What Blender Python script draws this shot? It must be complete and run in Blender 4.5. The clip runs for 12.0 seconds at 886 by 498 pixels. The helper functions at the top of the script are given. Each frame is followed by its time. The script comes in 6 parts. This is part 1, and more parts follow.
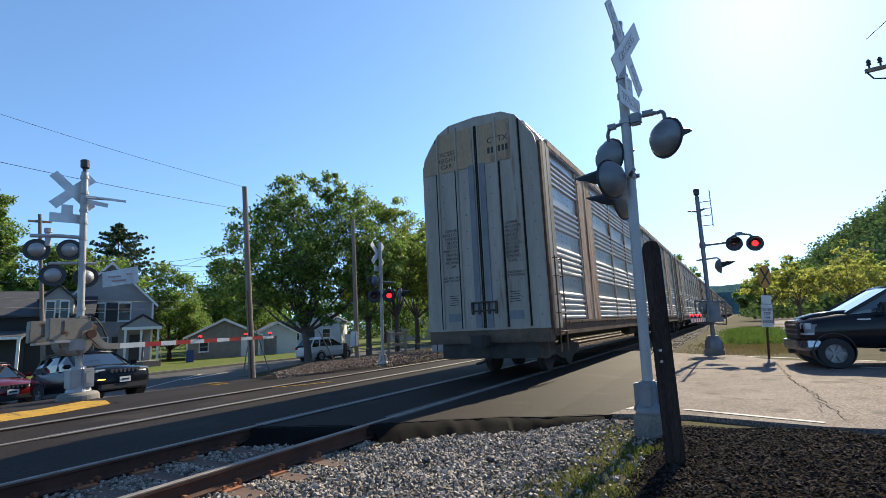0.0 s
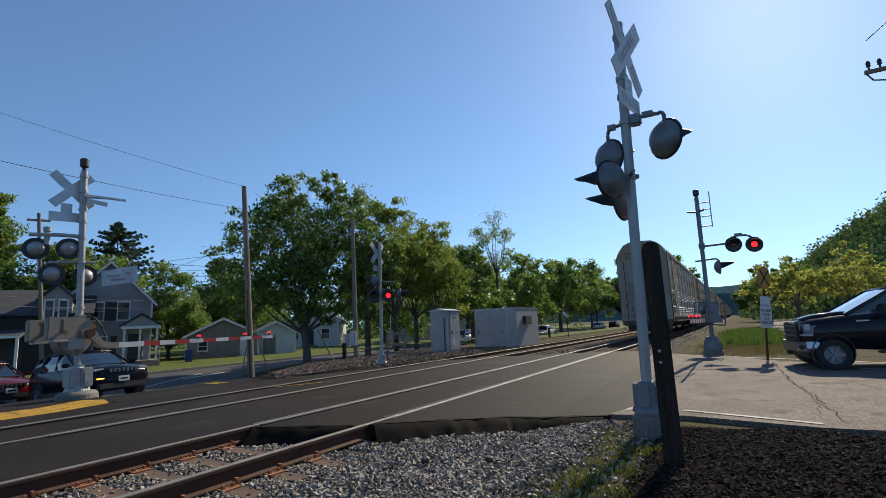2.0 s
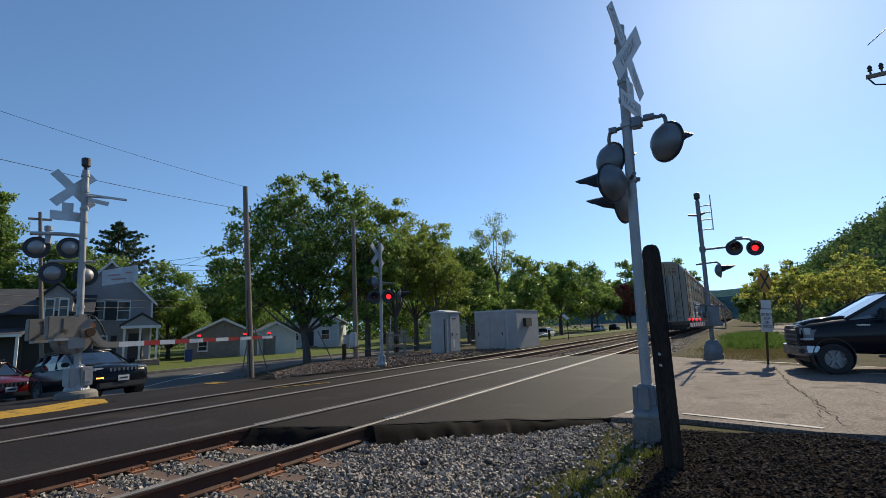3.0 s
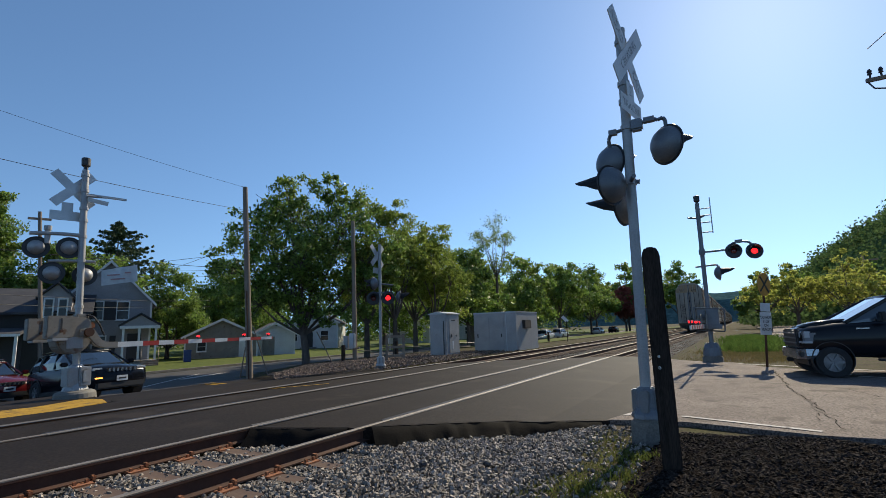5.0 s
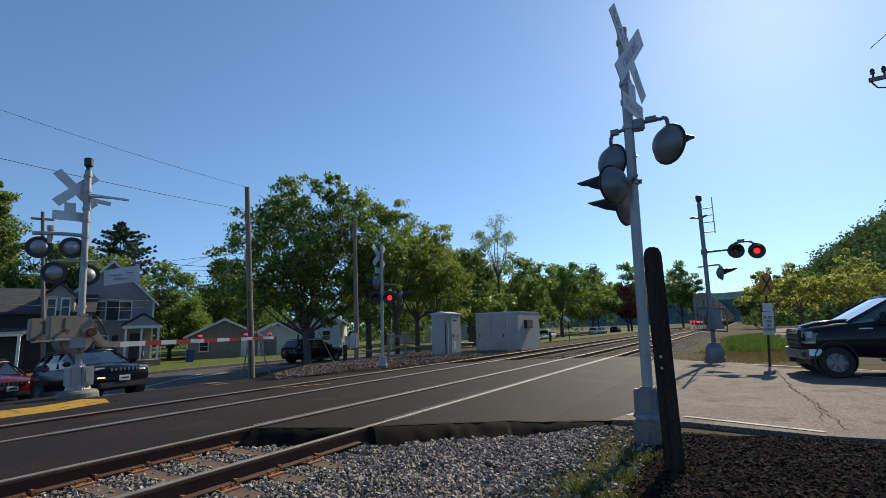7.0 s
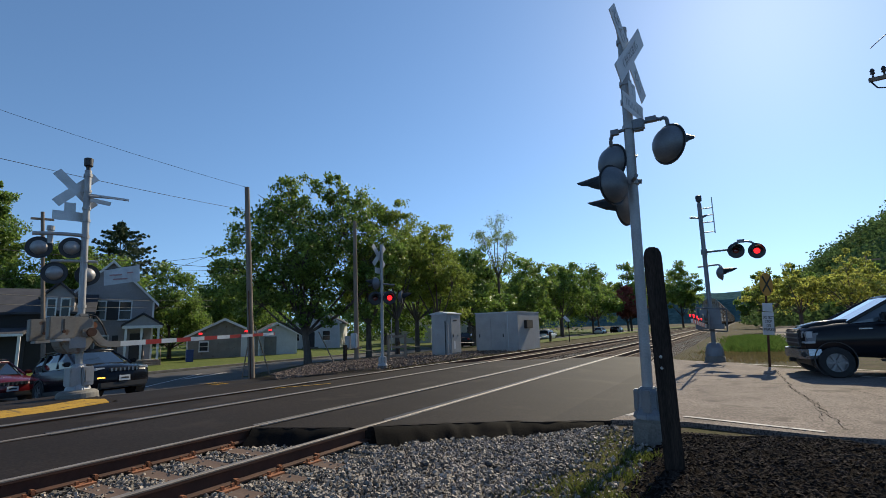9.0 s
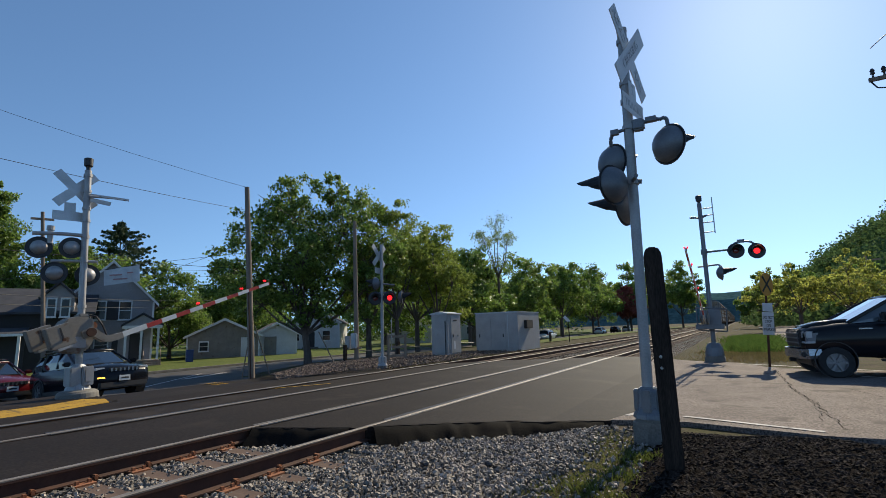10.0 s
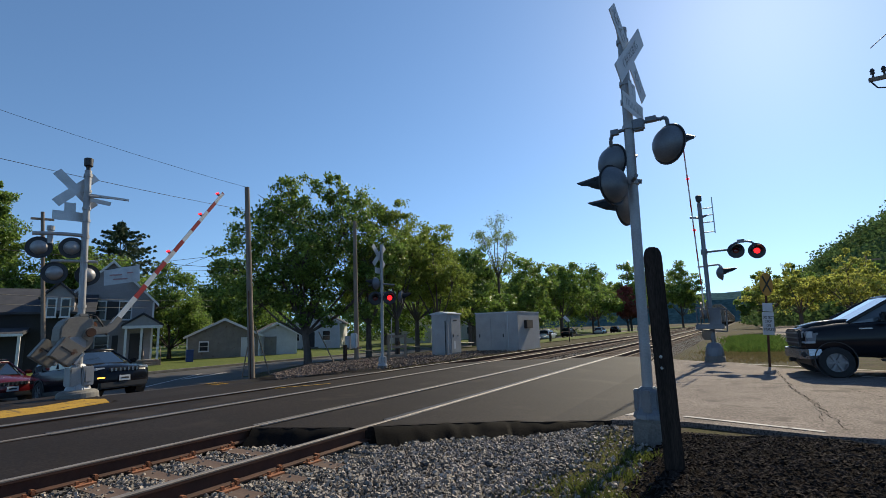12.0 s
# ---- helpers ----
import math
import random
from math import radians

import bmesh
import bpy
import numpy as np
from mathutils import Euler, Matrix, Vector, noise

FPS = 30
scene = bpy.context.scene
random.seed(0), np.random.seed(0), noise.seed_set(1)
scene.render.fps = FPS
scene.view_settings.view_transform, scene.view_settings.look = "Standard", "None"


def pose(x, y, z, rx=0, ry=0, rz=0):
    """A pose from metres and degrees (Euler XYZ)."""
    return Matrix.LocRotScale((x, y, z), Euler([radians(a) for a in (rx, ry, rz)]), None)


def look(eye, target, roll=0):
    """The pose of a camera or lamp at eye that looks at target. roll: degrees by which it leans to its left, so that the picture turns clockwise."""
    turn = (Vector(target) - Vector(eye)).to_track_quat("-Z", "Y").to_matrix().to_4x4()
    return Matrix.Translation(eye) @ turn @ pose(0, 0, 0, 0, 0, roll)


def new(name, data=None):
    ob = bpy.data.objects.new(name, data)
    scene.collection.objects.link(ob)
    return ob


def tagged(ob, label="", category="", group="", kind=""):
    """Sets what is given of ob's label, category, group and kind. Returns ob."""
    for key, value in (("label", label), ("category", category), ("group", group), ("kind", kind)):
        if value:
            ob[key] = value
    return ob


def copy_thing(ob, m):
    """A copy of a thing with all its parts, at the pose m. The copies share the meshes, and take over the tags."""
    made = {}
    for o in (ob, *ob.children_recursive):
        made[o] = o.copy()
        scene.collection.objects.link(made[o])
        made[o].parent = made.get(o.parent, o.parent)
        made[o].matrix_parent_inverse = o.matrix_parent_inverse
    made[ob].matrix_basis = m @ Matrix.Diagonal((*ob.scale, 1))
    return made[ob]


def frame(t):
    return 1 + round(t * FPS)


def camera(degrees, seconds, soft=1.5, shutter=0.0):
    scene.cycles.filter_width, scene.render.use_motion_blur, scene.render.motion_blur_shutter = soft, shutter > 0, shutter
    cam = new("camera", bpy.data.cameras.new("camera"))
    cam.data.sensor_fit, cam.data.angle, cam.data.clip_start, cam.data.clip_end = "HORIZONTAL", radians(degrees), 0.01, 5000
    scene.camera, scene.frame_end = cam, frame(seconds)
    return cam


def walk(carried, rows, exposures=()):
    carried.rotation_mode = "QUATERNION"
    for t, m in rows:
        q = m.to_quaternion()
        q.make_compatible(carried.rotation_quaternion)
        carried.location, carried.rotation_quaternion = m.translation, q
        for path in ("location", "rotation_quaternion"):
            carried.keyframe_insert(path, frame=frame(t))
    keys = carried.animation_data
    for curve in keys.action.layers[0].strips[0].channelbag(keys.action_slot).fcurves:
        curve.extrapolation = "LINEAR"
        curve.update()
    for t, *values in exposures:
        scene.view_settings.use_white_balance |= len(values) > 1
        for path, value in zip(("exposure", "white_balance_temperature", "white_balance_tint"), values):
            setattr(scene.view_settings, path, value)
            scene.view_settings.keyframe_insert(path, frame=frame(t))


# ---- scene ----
EYE = (0.0, 0.0, 1.221)


def aim(yaw, pitch, roll):
    return pose(*EYE, 90 + pitch, 0, yaw) @ pose(0, 0, 0, 0, 0, roll)


cam = camera(84.2, 12.0, soft=0.6)
walk(cam, [
    (0.0, aim(30.447, 9.014, -2.631)), (0.5, aim(30.129, 9.008, -2.726)), (1.0, aim(30.223, 8.971, -2.676)),
    (1.5, aim(30.326, 8.967, -2.631)), (2.0, aim(30.381, 9.020, -2.462)), (2.5, aim(30.427, 9.089, -2.254)),
    (3.0, aim(30.439, 9.205, -2.077)), (3.6, aim(30.42, 9.31, -1.93)), (4.4, aim(30.39, 9.37, -1.83)),
    (5.0, aim(30.388, 9.377, -1.824)), (5.5, aim(30.388, 9.377, -1.824)), (6.0, aim(30.598, 9.374, -1.806)),
    (6.5, aim(30.594, 9.378, -1.803)), (9.0, aim(30.586, 9.379, -1.805)), (12.0, aim(30.588, 9.377, -1.810)),
], exposures=[(0.0, 0.95, 6100, 3), (0.4, 0.68, 6100, 3), (0.9, 0.40, 6100, 3), (1.5, 0.26, 6100, 3), (12.0, 0.26, 6100, 3)])

# ---- light: a clear morning, the sun ahead over the track ----
SUN_AZ, SUN_EL = 6.0, 36.0  # degrees from +y towards +x, and up
world = bpy.data.worlds.new("sky")
scene.world = world
world.use_nodes = True
wn = world.node_tree
wn.nodes.clear()
sky = wn.nodes.new("ShaderNodeTexSky")
sky.sky_type, sky.sun_disc = "NISHITA", False
sky.sun_elevation, sky.sun_rotation = radians(SUN_EL), radians(SUN_AZ)
sky.air_density, sky.dust_density, sky.ozone_density, sky.altitude = 1.0, 0.3, 3.5, 600.0
bg = wn.nodes.new("ShaderNodeBackground")
bg.inputs[1].default_value = 0.125
wo = wn.nodes.new("ShaderNodeOutputWorld")
way = wn.nodes.new("ShaderNodeTexCoord")
lift = wn.nodes.new("ShaderNodeVectorMath")
lift.operation, lift.inputs[1].default_value = "ADD", (0, 0, 0.09)
unit = wn.nodes.new("ShaderNodeVectorMath")
unit.operation = "NORMALIZE"
wn.links.new(way.outputs["Generated"], lift.inputs[0])
wn.links.new(lift.outputs[0], unit.inputs[0])
wn.links.new(unit.outputs[0], sky.inputs[0])
wn.links.new(sky.outputs[0], bg.inputs[0])
wn.links.new(bg.outputs[0], wo.inputs[0])
sun = new("sun", bpy.data.lights.new("sun", "SUN"))
sun.data.energy, sun.data.angle, sun.data.color = 5.0, radians(0.55), (1.0, 0.81, 0.58)
_a, _e = radians(SUN_AZ), radians(SUN_EL)
sun.matrix_world = look((0, 0, 60), Vector((0, 0, 60)) - Vector((math.sin(_a) * math.cos(_e), math.cos(_a) * math.cos(_e), math.sin(_e))))


# ---- materials ----
def mat(name, a, b=None, rough=0.7, metal=0.0, size=1.0, fine=None, bump=0.0, spec=0.5, vary=0.0, dirt=None, dirt_at=0.6, stretch=(1, 1, 1), trans=0.0, grain=0.10):
    """Two colours mixed by coarse noise, fine grain on top, a stain colour in patches, bump from the grain."""
    m = bpy.data.materials.new(name)
    m.use_nodes = True
    n, l = m.node_tree.nodes, m.node_tree.links
    p = n["Principled BSDF"]
    b = b or tuple(c * 0.8 for c in a)
    tc = n.new("ShaderNodeTexCoord")
    mp = n.new("ShaderNodeMapping")
    mp.inputs["Scale"].default_value = stretch
    l.new(tc.outputs["Object"], mp.inputs[0])
    t1 = n.new("ShaderNodeTexNoise")
    t1.inputs["Scale"].default_value, t1.inputs["Detail"].default_value = 1.0 / size, 4
    l.new(mp.outputs[0], t1.inputs["Vector"])
    r1 = n.new("ShaderNodeMapRange")
    r1.inputs[1].default_value, r1.inputs[2].default_value = 0.35, 0.65
    l.new(t1.outputs[0], r1.inputs[0])
    mx = n.new("ShaderNodeMixRGB")
    mx.inputs[1].default_value, mx.inputs[2].default_value = (*a, 1), (*b, 1)
    l.new(r1.outputs[0], mx.inputs[0])
    col = mx.outputs[0]
    t2 = n.new("ShaderNodeTexNoise")
    t2.inputs["Scale"].default_value, t2.inputs["Detail"].default_value = 1.0 / (fine or size * 0.06), 3
    l.new(mp.outputs[0], t2.inputs["Vector"])
    hs = n.new("ShaderNodeHueSaturation")
    r2 = n.new("ShaderNodeMapRange")
    r2.inputs[1].default_value, r2.inputs[2].default_value, r2.inputs[3].default_value, r2.inputs[4].default_value = 0.3, 0.7, 1 - grain, 1 + grain
    l.new(t2.outputs[0], r2.inputs[0])
    l.new(r2.outputs[0], hs.inputs["Value"])
    l.new(col, hs.inputs["Color"])
    col = hs.outputs[0]
    if dirt:
        t3 = n.new("ShaderNodeTexNoise")
        t3.inputs["Scale"].default_value, t3.inputs["Detail"].default_value = 1.7 / size, 6
        l.new(mp.outputs[0], t3.inputs["Vector"])
        r3 = n.new("ShaderNodeMapRange")
        r3.inputs[1].default_value, r3.inputs[2].default_value = dirt_at, dirt_at + 0.1
        l.new(t3.outputs[0], r3.inputs[0])
        m3 = n.new("ShaderNodeMixRGB")
        m3.inputs[2].default_value = (*dirt, 1)
        l.new(r3.outputs[0], m3.inputs[0])
        l.new(col, m3.inputs[1])
        col = m3.outputs[0]
    if vary:
        oi = n.new("ShaderNodeObjectInfo")
        ge = n.new("ShaderNodeNewGeometry")
        ad = n.new("ShaderNodeMath")
        ad.operation = "ADD"
        l.new(oi.outputs["Random"], ad.inputs[0])
        l.new(ge.outputs["Random Per Island"], ad.inputs[1])
        fr = n.new("ShaderNodeMath")
        fr.operation = "FRACT"
        l.new(ad.outputs[0], fr.inputs[0])
        r4 = n.new("ShaderNodeMapRange")
        r4.inputs[3].default_value, r4.inputs[4].default_value = 1 - vary, 1 + vary
        l.new(fr.outputs[0], r4.inputs[0])
        h2 = n.new("ShaderNodeHueSaturation")
        l.new(r4.outputs[0], h2.inputs["Value"])
        l.new(col, h2.inputs["Color"])
        col = h2.outputs[0]
    l.new(col, p.inputs["Base Color"])
    p.inputs["Roughness"].default_value, p.inputs["Metallic"].default_value = rough, metal
    p.inputs["Specular IOR Level"].default_value = spec
    if bump:
        bp = n.new("ShaderNodeBump")
        bp.inputs["Strength"].default_value, bp.inputs["Distance"].default_value = min(1.0, bump * 20), bump
        l.new(t2.outputs[0], bp.inputs["Height"])
        l.new(bp.outputs[0], p.inputs["Normal"])
    if trans:
        out = n["Material Output"]
        tr = n.new("ShaderNodeBsdfTranslucent")
        l.new(col, tr.inputs[0])
        ms = n.new("ShaderNodeMixShader")
        ms.inputs[0].default_value = trans
        l.new(p.outputs[0], ms.inputs[1])
        l.new(tr.outputs[0], ms.inputs[2])
        l.new(ms.outputs[0], out.inputs[0])
    return m


def plain(name, c, rough=0.5, metal=0.0, glow=0.0, coat=0.0, spec=0.5):
    m = bpy.data.materials.new(name)
    m.use_nodes = True
    p = m.node_tree.nodes["Principled BSDF"]
    p.inputs["Base Color"].default_value, p.inputs["Roughness"].default_value, p.inputs["Metallic"].default_value = (*c, 1), rough, metal
    p.inputs["Coat Weight"].default_value, p.inputs["Specular IOR Level"].default_value = coat, spec
    if glow:
        p.inputs["Emission Color"].default_value, p.inputs["Emission Strength"].default_value = (*c, 1), glow
    return m


ASPHALT = mat("asphalt", (0.01347, 0.01024, 0.008796), (0.01988, 0.01518, 0.01309), 0.75, size=1.8, fine=0.03, bump=0.008, dirt=(0.02951, 0.02289, 0.01925), dirt_at=0.58, spec=0.12, grain=0.65)
ASPHALT_OLD = mat("worn_asphalt", (0.1344, 0.1101, 0.09765), (0.1752, 0.1453, 0.1289), 0.9, size=1.0, fine=0.022, bump=0.012, dirt=(0.08963, 0.07342, 0.06484), dirt_at=0.57, spec=0.2, grain=0.7)
ASPHALT_MID = mat("street_asphalt", (0.051, 0.0476, 0.04505), (0.068, 0.0629, 0.05865), 0.8, size=2.0, fine=0.03, bump=0.006, dirt=(0.03825, 0.0357, 0.034), dirt_at=0.6, spec=0.3, grain=0.3)
PAINT_W = mat("road_paint_white", (0.558, 0.522, 0.486), (0.432, 0.405, 0.378), 0.9, size=0.3, dirt=(0.198, 0.18, 0.1665), dirt_at=0.60, spec=0.15, grain=0.2)
PAINT_Y = mat("road_paint_yellow", (0.40, 0.245, 0.04), (0.32, 0.195, 0.035), 0.9, size=0.35, dirt=(0.13, 0.095, 0.05), dirt_at=0.56, spec=0.12, grain=0.3)
SOIL = mat("grass_and_soil", (0.04675, 0.0391, 0.0238), (0.0595, 0.0578, 0.0221), 0.95, size=0.5, fine=0.04, bump=0.03, dirt=(0.07225, 0.05525, 0.03995), dirt_at=0.52, spec=0.08, grain=0.5)
LAWN = mat("lawn", (0.0744, 0.0984, 0.0216), (0.102, 0.12, 0.0312), 0.95, size=2, fine=0.08, bump=0.02, spec=0.1, grain=0.35)
GRAVEL_BED = mat("ballast_bed", (0.07, 0.064, 0.058), (0.11, 0.10, 0.092), 0.95, size=0.3, fine=0.035, bump=0.04, spec=0.15, grain=0.5)
STONE = mat("ballast_stone", (0.166, 0.1445, 0.1225), (0.2716, 0.2372, 0.2008), 0.75, size=0.2, fine=0.015, bump=0.004, vary=0.65, spec=0.25, grain=0.25)
STONE_FAR = mat("browned_ballast_stone", (0.1292, 0.0949, 0.07293), (0.17, 0.1285, 0.101), 0.95, size=0.2, fine=0.02, vary=0.5, spec=0.2)
MULCH = mat("dark_mulch", (0.00884, 0.00648, 0.0057), (0.01428, 0.01044, 0.00912), 1.0, size=0.3, fine=0.02, bump=0.05, spec=0.03, grain=0.6)
CHIP = mat("mulch_chip", (0.0165, 0.01218, 0.01016), (0.033, 0.02526, 0.0213), 1.0, size=0.3, vary=0.9, spec=0.15)
RUST = mat("rusty_steel", (0.045, 0.0192, 0.012), (0.072, 0.03, 0.0168), 0.85, size=0.25, fine=0.02, bump=0.003)
RUST_O = mat("orange_rust", (0.187, 0.07225, 0.0323), (0.255, 0.102, 0.04675), 0.85, size=0.25, fine=0.02, bump=0.003, grain=0.3)
RAILTOP = mat("worn_rail_head", (0.243, 0.216, 0.1935), (0.189, 0.162, 0.1395), 0.6, 0.5, size=0.3)
TIE = mat("weathered_tie", (0.075, 0.045, 0.035), (0.11, 0.07, 0.05), 0.95, size=0.4, fine=0.03, bump=0.008, stretch=(0.3, 2, 2))
ALU = mat("dull_aluminium", (0.36, 0.36, 0.365), (0.29, 0.29, 0.295), 0.5, 0.35, size=0.4, fine=0.02)
GREYBOX = mat("grey_painted_steel", (0.342, 0.342, 0.342), (0.2945, 0.2945, 0.2945), 0.6, 0.1, size=0.5, dirt=(0.247, 0.19, 0.1425), dirt_at=0.70)
GATEBOX = mat("stained_beige_casting", (0.2323, 0.2112, 0.183), (0.183, 0.1654, 0.1408), 0.6, 0.15, size=0.35, fine=0.05, dirt=(0.1197, 0.0704, 0.04224), dirt_at=0.60, grain=0.08)
GALV = mat("galvanised_sheet", (0.42, 0.44, 0.46), (0.36, 0.38, 0.40), 0.5, 0.5, size=0.6)
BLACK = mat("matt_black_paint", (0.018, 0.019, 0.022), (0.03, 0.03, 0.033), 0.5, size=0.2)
LENS_OFF = plain("dark_red_lens", (0.10, 0.012, 0.01), 0.12, coat=0.5)
LENS_ON = plain("lit_red_lens", (1.0, 0.015, 0.02), 0.3, glow=1.6)
SIGNW = mat("white_sign_sheet", (0.612, 0.6205, 0.629), (0.527, 0.5355, 0.544), 0.5, size=0.3)
SIGNBACK = mat("sign_back_aluminium", (0.55, 0.56, 0.57), (0.45, 0.46, 0.47), 0.45, 0.6, size=0.3)
SIGNY = mat("yellow_sign_sheet", (0.50, 0.25, 0.03), (0.40, 0.19, 0.03), 0.5, size=0.3)
INK = plain("black_lettering", (0.02, 0.02, 0.02), 0.6)
# Grey instead of black: paints in the pale look of backlit letters.
LETTER_GREY = plain("backlit_grey_lettering", (0.48, 0.49, 0.51), 0.6)
CONC = mat("concrete", (0.195, 0.1833, 0.1638), (0.1404, 0.1326, 0.1209), 0.9, size=0.3, fine=0.02, bump=0.004, grain=0.25)
TAR_WOOD = mat("creosoted_wood", (0.022, 0.016, 0.013), (0.04, 0.029, 0.023), 0.85, size=0.25, fine=0.02, bump=0.008, stretch=(3, 3, 0.3), spec=0.2, grain=0.45)
POLE_WOOD = mat("grey_pole_wood", (0.17, 0.13, 0.10), (0.22, 0.18, 0.14), 0.9, size=0.4, fine=0.03, bump=0.005, stretch=(3, 3, 0.3))
BARK = mat("bark", (0.075, 0.06, 0.05), (0.11, 0.09, 0.075), 0.95, size=0.3, fine=0.04, bump=0.02, stretch=(2, 2, 0.4))
LEAF = mat("maple_leaf", (0.13, 0.21, 0.040), (0.18, 0.25, 0.048), 0.45, size=2.0, vary=0.55, trans=0.5, spec=0.5)
WEED = mat("olive_weeds", (0.104, 0.1324, 0.0289), (0.1408, 0.1464, 0.04335), 0.8, size=0.4, vary=0.4, trans=0.35, spec=0.15)
GREEN_WEED = mat("green_weeds", (0.075, 0.135, 0.028), (0.11, 0.16, 0.035), 0.8, size=0.6, vary=0.4, trans=0.4, spec=0.15)
LEAF_LT = mat("light_leaf", (0.19, 0.255, 0.045), (0.23, 0.28, 0.055), 0.6, size=2.0, vary=0.4, trans=0.5, spec=0.3)
LEAF_YL = mat("yellow_green_leaf", (0.36, 0.36, 0.075), (0.27, 0.31, 0.07), 0.65, size=2.0, vary=0.4, trans=0.6, spec=0.2)
LEAF_HILL = mat("hill_wood_leaf", (0.075, 0.125, 0.045), (0.105, 0.155, 0.055), 0.8, size=5.0, vary=0.4, trans=0.35, spec=0.05)
LEAF_RED = mat("red_leaf", (0.27, 0.075, 0.05), (0.21, 0.055, 0.04), 0.6, size=2.0, vary=0.35, trans=0.3)
NEEDLE = mat("spruce_needle", (0.042, 0.072, 0.03), (0.06, 0.09, 0.036), 0.7, size=2.0, vary=0.35, trans=0.15)
HAZE_WOOD = mat("far_forest", (0.07, 0.11, 0.05), (0.09, 0.135, 0.06), 1.0, size=6, spec=0.0, grain=0.3)
CRACK = plain("crack_shade", (0.02, 0.018, 0.016), 1.0, spec=0.0)
CABLE = plain("black_cable", (0.015, 0.015, 0.017), 0.6)
RUBBER = mat("tyre_rubber", (0.015, 0.015, 0.016), (0.022, 0.022, 0.023), 0.85, size=0.2)
RIM = mat("alloy_rim", (0.26, 0.26, 0.27), (0.2, 0.2, 0.21), 0.4, 0.3, size=0.3)
GLASS = plain("car_glass", (0.008, 0.011, 0.014), 0.05, coat=0.6, spec=0.5)
CHROME = plain("chrome", (0.36, 0.36, 0.37), 0.25, 0.9)
PLASTIC = plain("black_trim_plastic", (0.02, 0.02, 0.022), 0.55)
CAR_WHITE = plain("silver_white_car_paint", (0.62, 0.63, 0.64), 0.3, coat=1.0)
CAR_BLACK = plain("black_car_paint", (0.008, 0.009, 0.012), 0.18, coat=0.0, spec=0.25)
CAR_NAVY = plain("dark_navy_car_paint", (0.005, 0.006, 0.010), 0.18, spec=0.22)
CAR_RED = plain("dark_red_car_paint", (0.085, 0.005, 0.008), 0.25, coat=0.3)
AMBER = plain("lit_amber_lamp", (1.0, 0.42, 0.06), 0.3, glow=2.5)
HEADLAMP = plain("clear_headlamp", (0.42, 0.44, 0.47), 0.12, coat=0.6)
TAILRED = plain("tail_lamp", (0.25, 0.01, 0.01), 0.2, coat=1.0)
GLAZE = plain("window_glass", (0.02, 0.025, 0.03), 0.08, spec=0.35)


# ---- mesh helpers ----
def part(name, bm, material, parent=None, label="", smooth=False, bevel=0.0):
    if bevel:
        bmesh.ops.bevel(bm, geom=[e for e in bm.edges if e.is_manifold and e.calc_face_angle(0) > 0.5], offset=bevel, segments=2, affect="EDGES", clamp_overlap=True)
    me = bpy.data.meshes.new(name)
    bm.to_mesh(me)
    bm.free()
    if material:
        me.materials.append(material)
    if smooth:
        me.polygons.foreach_set("use_smooth", [True] * len(me.polygons))
    ob = new(name, me)
    if parent:
        ob.parent = parent
    if label:
        ob["label"] = label
    return ob


def thing(name, m, label, category, group="", kind=""):
    ob = new(name)
    ob.empty_display_size = 0.2
    ob.matrix_world = m
    return tagged(ob, label, category, group, kind)


def box(bm, cx, cy, cz, sx, sy, sz, m=None):
    r = bmesh.ops.create_cube(bm, size=1.0)
    mm = Matrix.Translation((cx, cy, cz)) @ Matrix.Diagonal((sx, sy, sz, 1))
    bmesh.ops.transform(bm, matrix=(m @ mm) if m else mm, verts=r["verts"])
    return bm


def abox(*a, m=None):
    return box(bmesh.new(), *a, m=m)


def rod(bm, p0, p1, r0, r1=None, n=12):
    p0, p1 = Vector(p0), Vector(p1)
    d = p1 - p0
    r = bmesh.ops.create_cone(bm, cap_ends=True, segments=n, radius1=r0, radius2=r0 if r1 is None else r1, depth=d.length)
    bmesh.ops.transform(bm, matrix=Matrix.Translation((p0 + p1) / 2) @ d.to_track_quat("Z", "Y").to_matrix().to_4x4(), verts=r["verts"])
    return bm


def arod(*a, **k):
    return rod(bmesh.new(), *a, **k)


def pipe(bm, pts, r, n=8):
    for a, b in zip(pts, pts[1:]):
        rod(bm, a, b, r, n=n)
    return bm


def lathe(bm, profile, n=24, m=None):
    """profile: (radius, height) pairs turned about z."""
    rings, made = [], []
    for r, z in profile:
        if r < 1e-5:
            v = bm.verts.new((0, 0, z))
            rings.append([v] * n)
            made.append(v)
        else:
            ring = [bm.verts.new((r * math.cos(2 * math.pi * i / n), r * math.sin(2 * math.pi * i / n), z)) for i in range(n)]
            rings.append(ring)
            made += ring
    for a, b in zip(rings, rings[1:]):
        for i in range(n):
            j = (i + 1) % n
            q = []
            for v in (a[i], a[j], b[j], b[i]):
                if v not in q:
                    q.append(v)
            if len(q) > 2:
                bm.faces.new(q)
    if m:
        bmesh.ops.transform(bm, matrix=m, verts=made)
    bmesh.ops.recalc_face_normals(bm, faces=bm.faces)
    return bm


